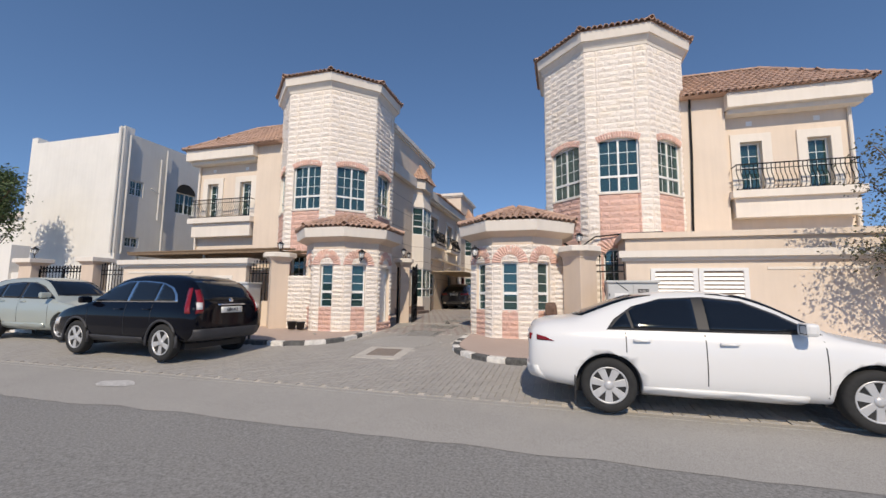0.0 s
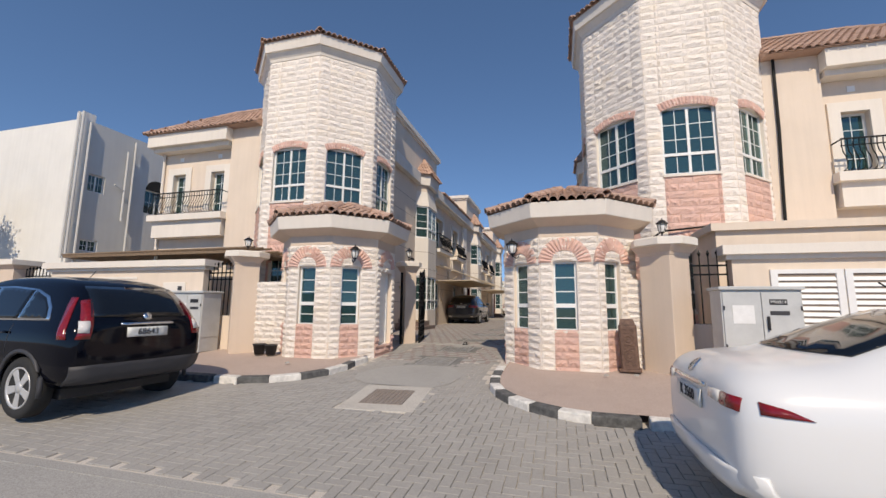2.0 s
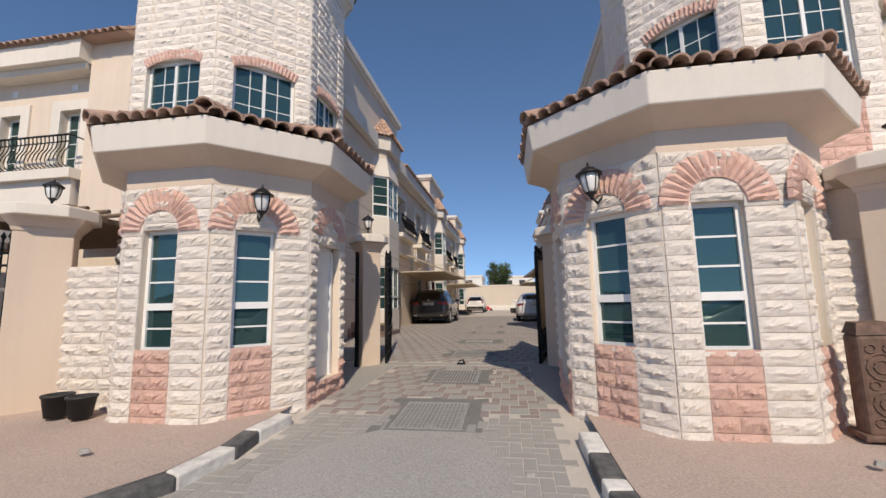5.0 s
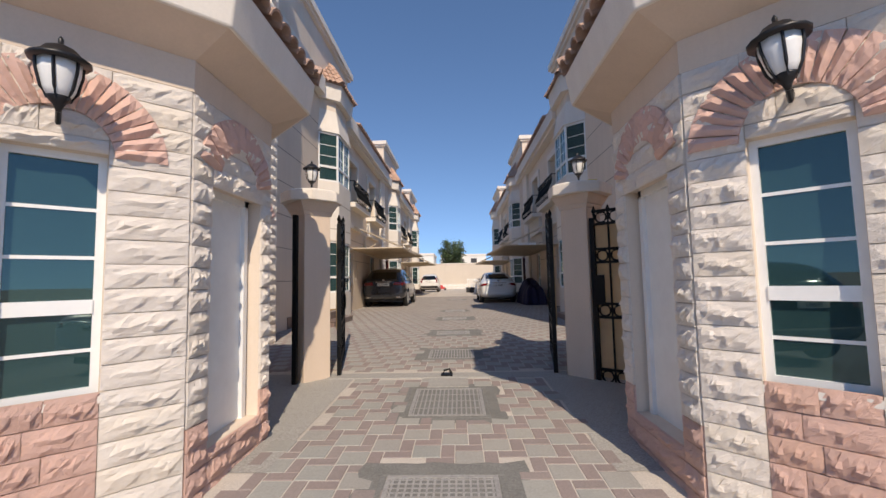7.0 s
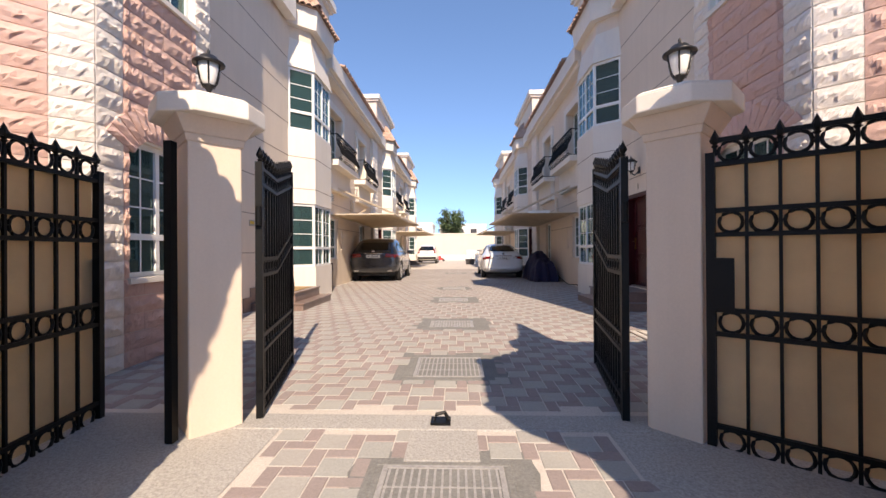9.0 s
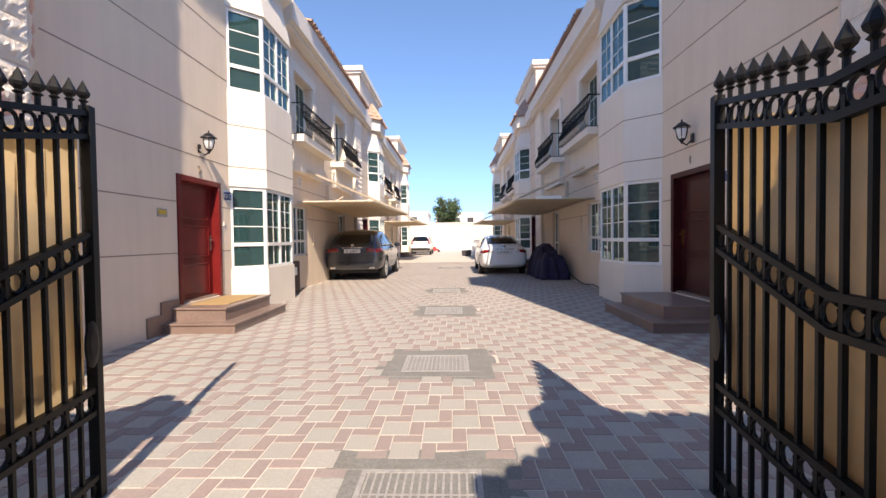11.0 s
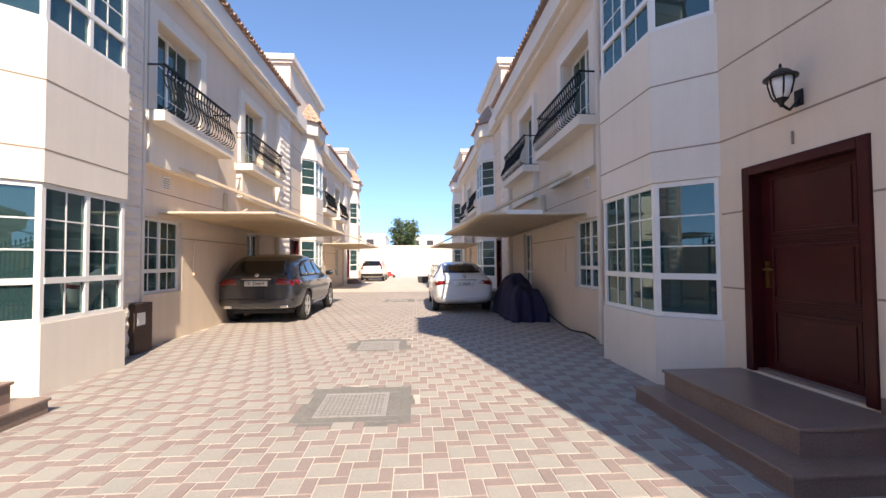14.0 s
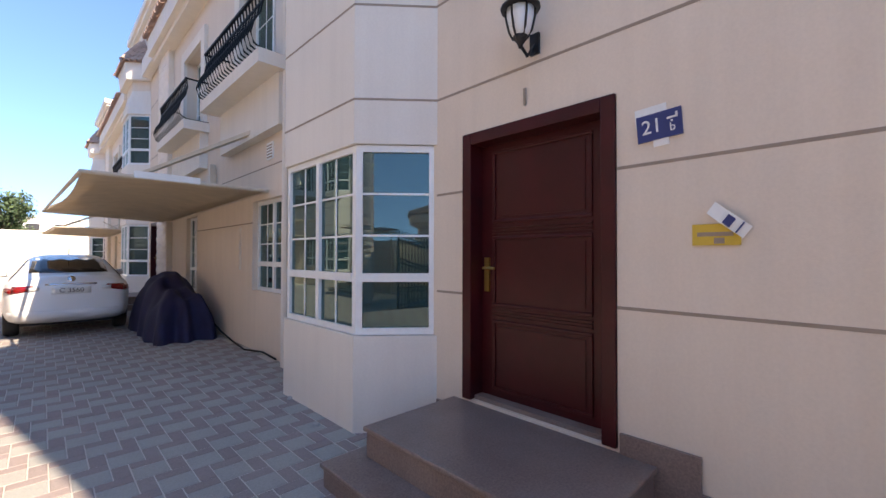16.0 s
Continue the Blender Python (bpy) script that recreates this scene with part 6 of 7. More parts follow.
def canopy(s, o):
    c = thing("shade_canopy", "beige canvas parking canopy on a wall-hung steel frame", "canopy", "parking canopies")
    corners = [(3.98, 24.45, 2.93), (1.95, 24.45, 2.93), (1.66, 30.6, 2.92), (3.98, 31.0, 2.85)]
    n = 10
    shape = Shape()
    verts, faces = [], []
    for j in range(n + 1):
        for i in range(n + 1):
            a, b = i / n, j / n
            p = [(corners[0][k] * (1 - a) + corners[1][k] * a) * (1 - b) + (corners[3][k] * (1 - a) + corners[2][k] * a) * b for k in range(3)]
            sag = 0.16 * math.sin(math.pi * a) * math.sin(math.pi * b)
            pull = 0.12 * math.sin(math.pi * b) * (a ** 3)
            verts.append((AXIS + s * (p[0] + pull), p[1] + o, p[2] + sag))
    m = len(verts)
    verts += [(x, y, z - 0.02) for x, y, z in verts]
    w = n + 1
    for j in range(n):
        for i in range(n):
            q = (j * w + i, j * w + i + 1, (j + 1) * w + i + 1, (j + 1) * w + i)
            faces += [q, tuple(m + k for k in reversed(q))]
    rim = [i for i in range(w)] + [j * w + n for j in range(1, w)] + [n * w + i for i in range(n - 1, -1, -1)] + [j * w for j in range(n - 1, 0, -1)]
    faces += [(rim[k], rim[(k + 1) % len(rim)], m + rim[(k + 1) % len(rim)], m + rim[k]) for k in range(len(rim))]
    shape.faces(verts, faces)
    part("canvas", shape, CANVAS, c, "", True)

    def P(u, y, z):
        return (AXIS + s * u, y + o, z)
    for i in range(4):
        a, b = corners[i], corners[(i + 1) % 4]
        part("edge_tube", Shape().tube([P(a[0], a[1], a[2] - 0.01), P(b[0], b[1], b[2] - 0.01)], 0.025), FRAME_PAINT, c)
    part("tie_beam", Shape().box(-0.03, 0.03, -0.03, 0.03, 0, (Vector(P(3.95, 24.65, 3.85)) - Vector(P(1.72, 30.4, 2.95))).length, Matrix.Translation(P(3.95, 24.65, 3.85)) @ (Vector(P(1.72, 30.4, 2.95)) - Vector(P(3.95, 24.65, 3.85))).to_track_quat("Z", "Y").to_matrix().to_4x4()), FRAME_PAINT, c, "slanting cream steel tie beam")
    part("wall_bracket", Shape().box(*X(s, 3.9, 4.0), 27.0 + o, 27.1 + o, 3.0, 3.7), FRAME_PAINT, c, "cream steel bracket on the wall")
    part("brace", Shape().tube([P(3.95, 27.05, 3.02), P(3.4, 26.9, 3.3)], 0.022), FRAME_PAINT, c)
    if s > 0 and o < 1:
        part("tube_lamp", Shape().box(*X(s, 2.42, 3.1), 24.36, 24.42, 2.9, 2.98), WHITE_FRAME, c, "white fluorescent tube lamp")
    return c


for s in (1, -1):
    for k in range(2):
        canopy(s, k * PERIOD)

# ---- signs and small fittings at the doors ----
BLUE_SIGN = plain("blue_sign", (0.018, 0.035, 0.16), 0.4)
WHITE_SIGN = plain("white_sign", (0.78, 0.78, 0.76), 0.5)
YELLOW = plain("yellow_plastic", (0.62, 0.42, 0.05), 0.5)


def wall_matrix(s, y, z, tilt=0.0):
    """x to the right as seen from the lane, y into the wall."""
    f = lane_face(s, y - 1, y + 1)
    return f.matrix() @ Matrix.Translation((1.0, 0, z)) @ Matrix.Rotation(radians(tilt), 4, "Y")


def upright(m, y=-0.012):
    return m @ Matrix.Translation((0, y, 0)) @ pose(0, 0, 0, 90, 0, 0)


for s, y, z in ((1, 19.17, 2.69), (-1, 20.98, 2.72)):
    sg = thing("house_sign", "blue and white enamel house number plate on the wall", "sign", "house numbers")
    m = wall_matrix(s, y, z, -4) @ Matrix.Diagonal((0.7, 1, 0.72, 1))
    part("plate", Shape().box(-0.16, 0.16, -0.012, 0.0, -0.1, 0.1, m), BLUE_SIGN, sg, "blue number plate")
    part("back_plate", Shape().box(-0.17, 0.06, -0.006, 0.0, 0.02, 0.16, m), WHITE_SIGN, sg)
    part("lower_tab", Shape().box(-0.05, 0.06, -0.008, 0.0, -0.15, -0.09, m), WHITE_SIGN, sg)
    text_mesh("number", "21", 0.15, WHITE_SIGN, sg, upright(m @ Matrix.Translation((-0.05, 0, 0)), -0.014))
    text_mesh("letter", "b", 0.085, WHITE_SIGN, sg, upright(m @ Matrix.Translation((0.095, 0, -0.035)), -0.014))
    part("script_mark", Shape().box(0.06, 0.13, -0.015, -0.011, 0.03, 0.045, m).box(0.12, 0.135, -0.015, -0.011, 0.03, 0.07, m).box(0.085, 0.1, -0.015, -0.011, 0.005, 0.018, m), WHITE_SIGN, sg)
nm = thing("unit_number", "small dark metal house number over the door", "sign")
text_mesh("digit", "1", 0.17, BROWN_AND_SHADE, nm, upright(wall_matrix(1, 20.02, 3.07)), 0.006)
nm = thing("unit_number", "small dark metal house number over the door", "sign")
text_mesh("digit", "2", 0.17, BROWN_AND_SHADE, nm, upright(wall_matrix(-1, 20.12, 3.07)), 0.006)
box = thing("notice_holder", "yellow wall plate holding a folded white paper", "notice")
m = wall_matrix(1, 18.9, 2.12) @ Matrix.Diagonal((0.72, 0.8, 0.8, 1))
part("plate", Shape().box(-0.16, 0.12, -0.014, 0.0, -0.09, 0.04, m), YELLOW, box)
part("writing", Shape().box(-0.13, 0.08, -0.017, -0.013, -0.035, -0.01, m).box(-0.03, 0.03, -0.017, -0.013, -0.08, -0.045, m), BROWN_AND_SHADE, box)
sheet = m @ Matrix.Translation((0.06, -0.035, 0.06)) @ Matrix.Rotation(radians(38), 4, "Y") @ Matrix.Diagonal((0.85, 1, 0.7, 1))
part("paper", Shape().prism([(-0.15, -0.008), (-0.05, -0.022), (0.06, -0.018), (0.15, 0.0), (0.15, 0.006), (0.06, -0.012), (-0.05, -0.016), (-0.15, -0.002)], -0.06, 0.06, m=sheet), WHITE_SIGN, box, "folded white paper")
part("paper_print", Shape().box(-0.02, 0.04, -0.025, -0.0225, -0.05, 0.04, sheet).box(0.09, 0.1, -0.02, -0.012, -0.055, 0.055, sheet), BLUE_SIGN, box, "blue print on the paper")
box = thing("meter_plate", "small yellow label plate on the wall", "sign")
m = wall_matrix(-1, 19.22, 2.3)
part("plate", Shape().box(-0.1, 0.1, -0.014, 0.0, -0.06, 0.06, m), plain("weathered_grey_plate", (0.36, 0.34, 0.30), 0.6), box)
part("writing", Shape().box(-0.08, 0.08, -0.017, -0.013, -0.02, 0.04, m), YELLOW, box)
for bz, by in ((2.2, 20.72), (2.72, 20.72)):
    bell = thing("door_bell", "small pale door bell button beside the red door", "bell")
    part("button", Shape().box(-0.02, 0.02, -0.02, 0.0, -0.035, 0.035, wall_matrix(-1, by + 0.12, bz)), CREAM, bell)
mat_ = thing("door_mat", "worn tan door mat on the granite step", "mat")
part("mat", Shape().box(*X(-1, 3.3, 3.9), 19.65, 20.65, 0.885, 0.9), plain("coir", (0.36, 0.24, 0.11), 0.95, wear=0.25, scale=30), mat_, bevel=0.004)
cab_ = thing("meter_cabinet", "dark metal meter box standing against the wall", "cabinet")
part("case", Shape().box(*X(-1, 3.78, 4.0), 23.5, 23.95, 0.55, 1.35), plain("rusty_brown_metal", (0.07, 0.045, 0.04), 0.6, 0.3, 0.3), cab_, bevel=0.01)
part("label", Shape().box(*X(-1, 3.772, 3.78), 23.55, 23.75, 1.0, 1.2), WHITE_SIGN, cab_)
rebase(cab_, (X(-1, 3.9)[0], 23.7, 0.55))

# covered heap by the wall, hose, litter
TARP = plain("navy_tarpaulin", (0.008, 0.008, 0.045), 0.75, wear=0.3, scale=4)
heap = Shape()
hv, hf = [], []
N = 40
for j in range(N + 1):
    for i in range(N + 1):
        a, b = i / N * 2 - 1, j / N * 2 - 1
        ridge = 0.86 + 0.36 / (1 + math.exp(-9 * (b + 0.05))) - 0.16 * max(0, b - 0.45)      # low saddle, high handlebar
        fold = 0.05 * math.sin(9 * a + 5 * b) + 0.05 * math.sin(14 * b - 4 * a)
        side = max(abs(a), abs(b) ** 1.3)
        hgt = max(0, 0.92 * ridge * (1 - side ** 3.4) ** 0.8 + fold * (1 - side) * 2 * side)
        hgt += 0.09 * noise.noise(Vector((a * 3, b * 4, 0))) * (1 - side)
        k = 1 + (0.07 * math.sin(11 * math.atan2(b, a)) + 0.09 * noise.noise(Vector((a * 3, b * 3, 4)))) * side
        hv.append((-0.42 + 0.5 * a * min(k, 1.06), 27.45 + 1.12 * b * k, 0.53 + max(0, hgt)))
for j in range(N):
    for i in range(N):
        hf.append((j * (N + 1) + i, j * (N + 1) + i + 1, (j + 1) * (N + 1) + i + 1, (j + 1) * (N + 1) + i))
heap.faces(hv, hf)
tagged(new("covered_motorbike", heap.mesh("covered_motorbike", TARP, True)), "motorbike under a creased navy tarpaulin by the wall", "motorbike")
hose = thing("hose", "dark hose lying along the wall", "hose")
part("tube", Shape().tube([(0.13, 26.9, 0.72), (0.08, 26.3, 0.66), (0.1, 25.7, 0.56), (0.06, 25.1, 0.545), (0.11, 24.5, 0.60), (0.14, 24.1, 0.56)], 0.014), IRON, hose)
rnd_ = random.Random(21)
for x, y in ((-0.36, 22.5), (-0.2, 22.0), (-0.5, 21.7), (0.0, 18.5), (-0.1, 18.3), (-0.7, 10.0), (0.9, 9.6), (-2.9, 9.9), (-3.2, 9.4), (-6.3, 9.7), (-0.25, 10.1)):
    st = thing("rubble", "small pale piece of broken mortar on the paving", "rubble", "bits of rubble")
    z = ground_z(y) + (0.13 if (x > -2.4 or x < -5.2) and y < 12 else 0.01)
    q = [(x + rnd_.uniform(0.02, 0.06) * math.cos(k), y + rnd_.uniform(0.02, 0.05) * math.sin(k)) for k in (0, 1.2, 2.4, 3.6, 5.0)]
    part("piece", Shape().prism(q, z, z + 0.03, [(x + (a - x) * 0.7, y + (b - y) * 0.7) for a, b in q]), CONCRETE, st)

# ---- pavements with kerbs ----
def arc(cx, cy, r, a0, a1, n):
    return [(cx + r * math.cos(radians(a0 + (a1 - a0) * k / n)), cy + r * math.sin(radians(a0 + (a1 - a0) * k / n))) for k in range(n + 1)]


def kerb_line(s):
    """Outer edge of the pavement from the gate end to the far end, in (u, y)."""
    if s > 0:
        return [(1.36, 10.5), (1.37, 9.7)] + [(u, y) for u, y in arc(3.0, 9.55, 1.62, 180, 262, 6)] + [(3.3, 7.93), (24.0, 7.95)]
    return [(1.3, 10.75), (1.36, 10.3)] + [(u, y) for u, y in arc(2.75, 9.95, 1.42, 180, 262, 4)] + [(3.0, 8.53), (24.0, 8.65)]


def pavement(s):
    line = kerb_line(s)
    top = lambda y: ground_z(y) + 0.12
    inner = []
    k = 0.16
    for i, (u, y) in enumerate(line):
        a, b = Vector(line[max(i - 1, 0)]), Vector(line[min(i + 1, len(line) - 1)])
        d = (b - a).normalized()
        inner.append((u - d.y * k, y + d.x * k))
    p = thing("pavement", "dusty pink slab pavement behind a painted kerb", "pavement", kind="structure")
    shape = Shape()
    verts, faces = [], []
    for u, y in inner:
        verts.append((AXIS + s * u, y, top(y) - 0.005))
        verts.append((AXIS + s * u, 11.7, top(11.0) - 0.005) if u > 1.5 else (AXIS + s * 1.5, 11.75, top(11.0) - 0.005))
    for i in range(len(inner) - 1):
        faces.append((2 * i, 2 * i + 2, 2 * i + 3, 2 * i + 1))
    shape.faces(verts, faces)
    part("surface", shape, SIDEWALK, p)
    # kerbstones: painted in turn
    segs = list(zip(line[:-1], line[1:], inner[:-1], inner[1:]))
    white = True
    for a, b, ia, ib in segs:
        a, b, ia, ib = (Vector(v) for v in (a, b, ia, ib))
        n = max(1, round((b - a).length / (1.15 if (b - a).length > 2 else 0.45)))
        for j in range(n):
            f0, f1 = j / n + 0.004, (j + 1) / n - 0.004
            ring = [a.lerp(b, f0), a.lerp(b, f1), ia.lerp(ib, f1), ia.lerp(ib, f0)]
            zt = [top(v[1]) for v in ring]
            low = min(ground_z(v[1]) for v in ring) - 0.1
            sh = Shape()
            vs = [(AXIS + s * v[0], v[1], low) for v in ring] + [(AXIS + s * v[0], v[1], z) for v, z in zip(ring, zt)]
            sh.faces(vs, [(0, 1, 2, 3), (4, 5, 6, 7), (0, 1, 5, 4), (1, 2, 6, 5), (2, 3, 7, 6), (3, 0, 4, 7)])
            part("kerbstone", sh, KERB_WHITE if white else KERB_BLACK, p, "white painted kerbstone" if white else "black painted kerbstone", bevel=0.018)
            white = not white
    return p


for s in (1, -1):
    pavement(s)

# ---- street cabinets, pots, shutter ----
GREY_CAB = plain("pale_grey_cabinet", (0.52, 0.53, 0.52), 0.5, wear=0.1, scale=3)


def street_cabinet(x0, x1, y0, y1, h, label):
    c = thing("utility_cabinet", label, "cabinet", "utility cabinets")
    z = ground_z(y0) + 0.11
    part("plinth", Shape().box(x0 + 0.01, x1 - 0.01, y0 + 0.02, y1, z, z + 0.32), GREY_CAB, c)
    part("case", Shape().box(x0, x1, y0 + 0.015, y1, z + 0.32, z + h - 0.05), GREY_CAB, c, bevel=0.008)
    part("roof", Shape().box(x0 - 0.03, x1 + 0.03, y0 - 0.03, y1 + 0.03, z + h - 0.05, z + h), GREY_CAB, c, bevel=0.008)
    mid = (x0 + x1) / 2
    for a, b in ((x0 + 0.02, mid - 0.004), (mid + 0.004, x1 - 0.02)):
        d = part("door", Shape().box(a, b, y0 - 0.006, y0 + 0.02, z + 0.34, z + h - 0.09), GREY_CAB, c, bevel=0.006)
        for zz in (0.5, h - 0.35):
            part("hinge", Shape().box((a if a < mid - 0.1 else b - 0.02), (a + 0.02 if a < mid - 0.1 else b), y0 - 0.018, y0 - 0.006, z + zz, z + zz + 0.06), BLACK_TRIM, d)
    part("handle", Shape().box(mid + 0.05, mid + 0.08, y0 - 0.045, y0 - 0.006, z + h * 0.55, z + h * 0.55 + 0.2), BLACK_TRIM, c, bevel=0.008)
    part("name_plate", Shape().box(mid + 0.1, mid + 0.32, y0 - 0.012, y0 - 0.005, z + h - 0.27, z + h - 0.19), BLACK_TRIM, c)
    part("notice", Shape().box(x0 + 0.14, x0 + 0.42, y0 - 0.010, y0 - 0.005, z + h - 0.55, z + h - 0.28), WHITE_SIGN, c, "white paper notice")
    part("label", Shape().box(mid + 0.1, mid + 0.34, y0 - 0.010, y0 - 0.005, z + h - 0.42, z + h - 0.36), GREY_TRIM, c)
    return rebase(c, (mid, (y0 + y1) / 2, z)), z


cabinet_r, cz = street_cabinet(0.98, 2.02, 10.02, 10.5, 1.42, "pale grey street utility cabinet on the pavement")
text_mesh("code", "M03514", 0.06, WHITE_SIGN, cabinet_r, Matrix.Translation((1.71 - 1.5, 10.006 - 10.26, 1.19)) @ pose(0, 0, 0, 90, 0, 0))
street_cabinet(-9.95, -9.1, 10.4, 10.95, 1.36, "pale grey street utility cabinet with notices")

RUST = plain("carved_brown_clay", (0.15, 0.09, 0.065), 0.75, wear=0.35, scale=14)
urn = thing("carved_stele", "tall carved brown clay jar with scrollwork by the wall", "jar")
part("body", Shape().prism([(-0.14, -0.1), (0.14, -0.1), (0.16, 0), (0.14, 0.1), (-0.14, 0.1), (-0.16, 0)], 0.03, 0.86), RUST, urn, bevel=0.03)
part("neck", Shape().prism([(-0.14, -0.1), (0.14, -0.1), (0.14, 0.1), (-0.14, 0.1)], 0.86, 0.96, [(-0.11, -0.07), (0.11, -0.07), (0.11, 0.07), (-0.11, 0.07)]), RUST, urn)
part("foot", Shape().box(-0.19, 0.19, -0.13, 0.13, 0, 0.05), RUST, urn, bevel=0.012)
for zz, rr in ((0.3, 0.09), (0.6, 0.1), (0.3, 0.045), (0.6, 0.05)):
    part("scroll", Shape().tube([(rr * math.cos(a), -0.105, zz + rr * 1.1 * math.sin(a)) for a in [2 * math.pi * k / 12 for k in range(13)]], 0.009, 4), RUST, urn)
for e in (-1, 1):
    for zz in (0.15, 0.45, 0.75):
        part("scroll", Shape().tube([(e * (0.06 + 0.035 * math.cos(a)), -0.105, zz + 0.035 * math.sin(a)) for a in [2 * math.pi * k / 10 for k in range(11)]], 0.008, 4), RUST, urn)
urn.matrix_basis = pose(-0.25, 10.55, ground_z(10.55) + 0.115, 3, -2, -8) @ Matrix.Diagonal((0.9, 0.9, 0.9, 1))
BLACK_POT = plain("black_plastic_pot", (0.025, 0.025, 0.027), 0.6)
for x, r, h in ((-7.58, 0.13, 0.2), (-7.29, 0.125, 0.19)):
    p = thing("flower_pot", "empty black plastic flower pot on the pavement", "pot", "flower pots", at=(x, 10.5, ground_z(10.5) + 0.115))
    part("pot", Shape().lathe([(r * 0.75, 0), (r, h), (r * 1.08, h), (r * 1.08, h + 0.02), (r * 0.92, h + 0.02), (r * 0.9, h - 0.05)], Matrix.Identity(4), 18), BLACK_POT, p, "", True)
    part("soil", Shape().lathe([(r * 0.9, h - 0.05), (r * 0.5, h - 0.045)], Matrix.Identity(4), 12), SAND, p)

shutter = thing("louvred_shutter", "white louvred double shutter in the boundary wall", "shutter")
x0, x1, z0, z1 = 2.05, 4.08, 0.75, 2.18
for a, b in ((x0, (x0 + x1) / 2 - 0.01), ((x0 + x1) / 2 + 0.01, x1)):
    part("frame", Shape().box(a, a + 0.1, 10.96, 11.0, z0, z1).box(b - 0.1, b, 10.96, 11.0, z0, z1).box(a + 0.1, b - 0.1, 10.96, 11.0, z1 - 0.07, z1).box(a + 0.1, b - 0.1, 10.96, 11.0, z0, z0 + 0.07), WHITE_FRAME, shutter)
    n = 13
    for k in range(n):
        zz = z0 + 0.08 + (z1 - z0 - 0.17) * k / n
        part("slat", Shape().box(a + 0.1, b - 0.1, -0.008, 0.008, 0, 0.1, Matrix.Translation((0, 10.975, zz)) @ pose(0, 0, 0, -22, 0, 0)), WHITE_FRAME, shutter)
    # dark sheet stands in for shade between the louvre slats
    part("backing", Shape().box(a + 0.1, b - 0.1, 10.992, 11.0, z0 + 0.07, z1 - 0.07), BROWN_AND_SHADE, shutter)
annex = thing("annex", "flat-roofed beige annex behind the boundary wall", "house", kind="structure")
part("wall", Shape().box(*X(1, 5.5, 14.0), 12.1, 14.9, 0.3, 3.05), BEIGE, annex)
part("coping", Shape().box(*X(1, 5.4, 14.1), 12.0, 14.7, 3.05, 3.2), BEIGE, annex)
# dark box on the wall face in place of a shaded slot
part("slot", Shape().box(*X(1, 9.6, 11.4), 14.97, 15.0, 3.32, 3.5), BROWN_AND_SHADE, annex)
cable = thing("cable", "loose black cable strung along the tower", "cable")
part("run", Shape().tube([(4.12, 14.66, 8.1), (4.1, 14.66, 6.0), (4.04, 14.66, 4.2), (4.0, 14.62, 3.2)], 0.035), IRON, cable)
part("run", Shape().tube([(2.9, 13.5, 3.42), (1.9, 13.5, 3.4), (1.0, 13.45, 3.32), (0.6, 13.3, 3.02), (0.2, 12.6, 2.95), (-0.1, 12.2, 3.1)], 0.025), IRON, cable)

# left yard: meter panels, bamboo shade, gates of the next plot
for a, b, z0, z1 in ((-10.95, -10.25, 1.0, 2.05), (-10.15, -9.75, 1.0, 1.85), (-12.6, -11.9, 1.0, 2.0)):
    p = thing("meter_cupboard", "cream meter cupboard door in the boundary wall", "cupboard", "meter cupboards")
    part("door", Shape().box(a, b, 10.975, 11.0, z0, z1), CREAM, p, bevel=0.006)
    part("dial", Shape().box(b - 0.22, b - 0.1, 10.965, 10.976, z1 - 0.2, z1 - 0.1), GREY_TRIM, p)
BAMBOO = plain("dry_bamboo", (0.20, 0.14, 0.09), 0.9, wear=0.35, scale=20)
shade_roof = thing("bamboo_shade", "low shade roof of dry bamboo matting on poles", "shade roof")
part("matting", Shape().box(-15.8, -9.1, 11.7, 14.5, 2.86, 2.93), BAMBOO, shade_roof)
for k in range(9):
    part("pole", Shape().tube([(-15.9, 11.75 + k * 0.33, 2.96), (-9.0, 11.8 + k * 0.33, 3.0 + 0.02 * (k % 3))], 0.035, 6), BAMBOO, shade_roof)
for x in (-15.6, -12.4, -9.3):
    part("post", Shape().tube([(x, 11.9, 0.4), (x, 11.9, 2.9)], 0.04), FRAME_PAINT, shade_roof)
pier("boundary_pier", "beige rendered boundary pier with a cream moulded cap", "boundary piers", -1, 12.35, 12.95, 10.8, 11.3, 2.72, 0.14)
pier("boundary_pier", "beige rendered boundary pier with a cream moulded cap", "boundary piers", -1, 15.6, 16.3, 10.8, 11.3, 2.72, 0.16)
iron_fence(-1, 11.25, 12.35, 11.1, 0.9, 2.4, "black iron fence between the piers")
part("base", Shape().box(*X(-1, 11.25, 12.35), 11.0, 11.2, 0.2, 0.9), BEIGE, thing("low_wall", "low rendered wall under the fence", "wall", kind="structure"))
gate_leaf((X(-1, 15.55)[0], 11.05), (X(-1, 14.25)[0], 11.05), 0.42, 1.9, "yard_gate", "shut black iron yard gate", 0)
gate_leaf((X(-1, 14.25)[0], 11.05), (X(-1, 13.0)[0], 11.05), 0.42, 1.9, "yard_gate", "shut black iron yard gate", 0)
lantern((X(-1, 15.95)[0], 11.05, 2.92))
nw = thing("neighbour_wall", "plain white boundary wall of the next plot", "wall", kind="structure")
part("wall", Shape().box(-40, X(-1, 16.5)[0], 11.0, 11.25, 0.1, 2.2), WHITEWASH, nw)
part("pillar", Shape().box(-21.6, -20.9, 10.9, 11.5, 0.1, 3.3), WHITEWASH, nw)
part("pillar", Shape().box(-24.6, -23.6, 10.9, 11.5, 0.1, 2.9), WHITEWASH, nw)

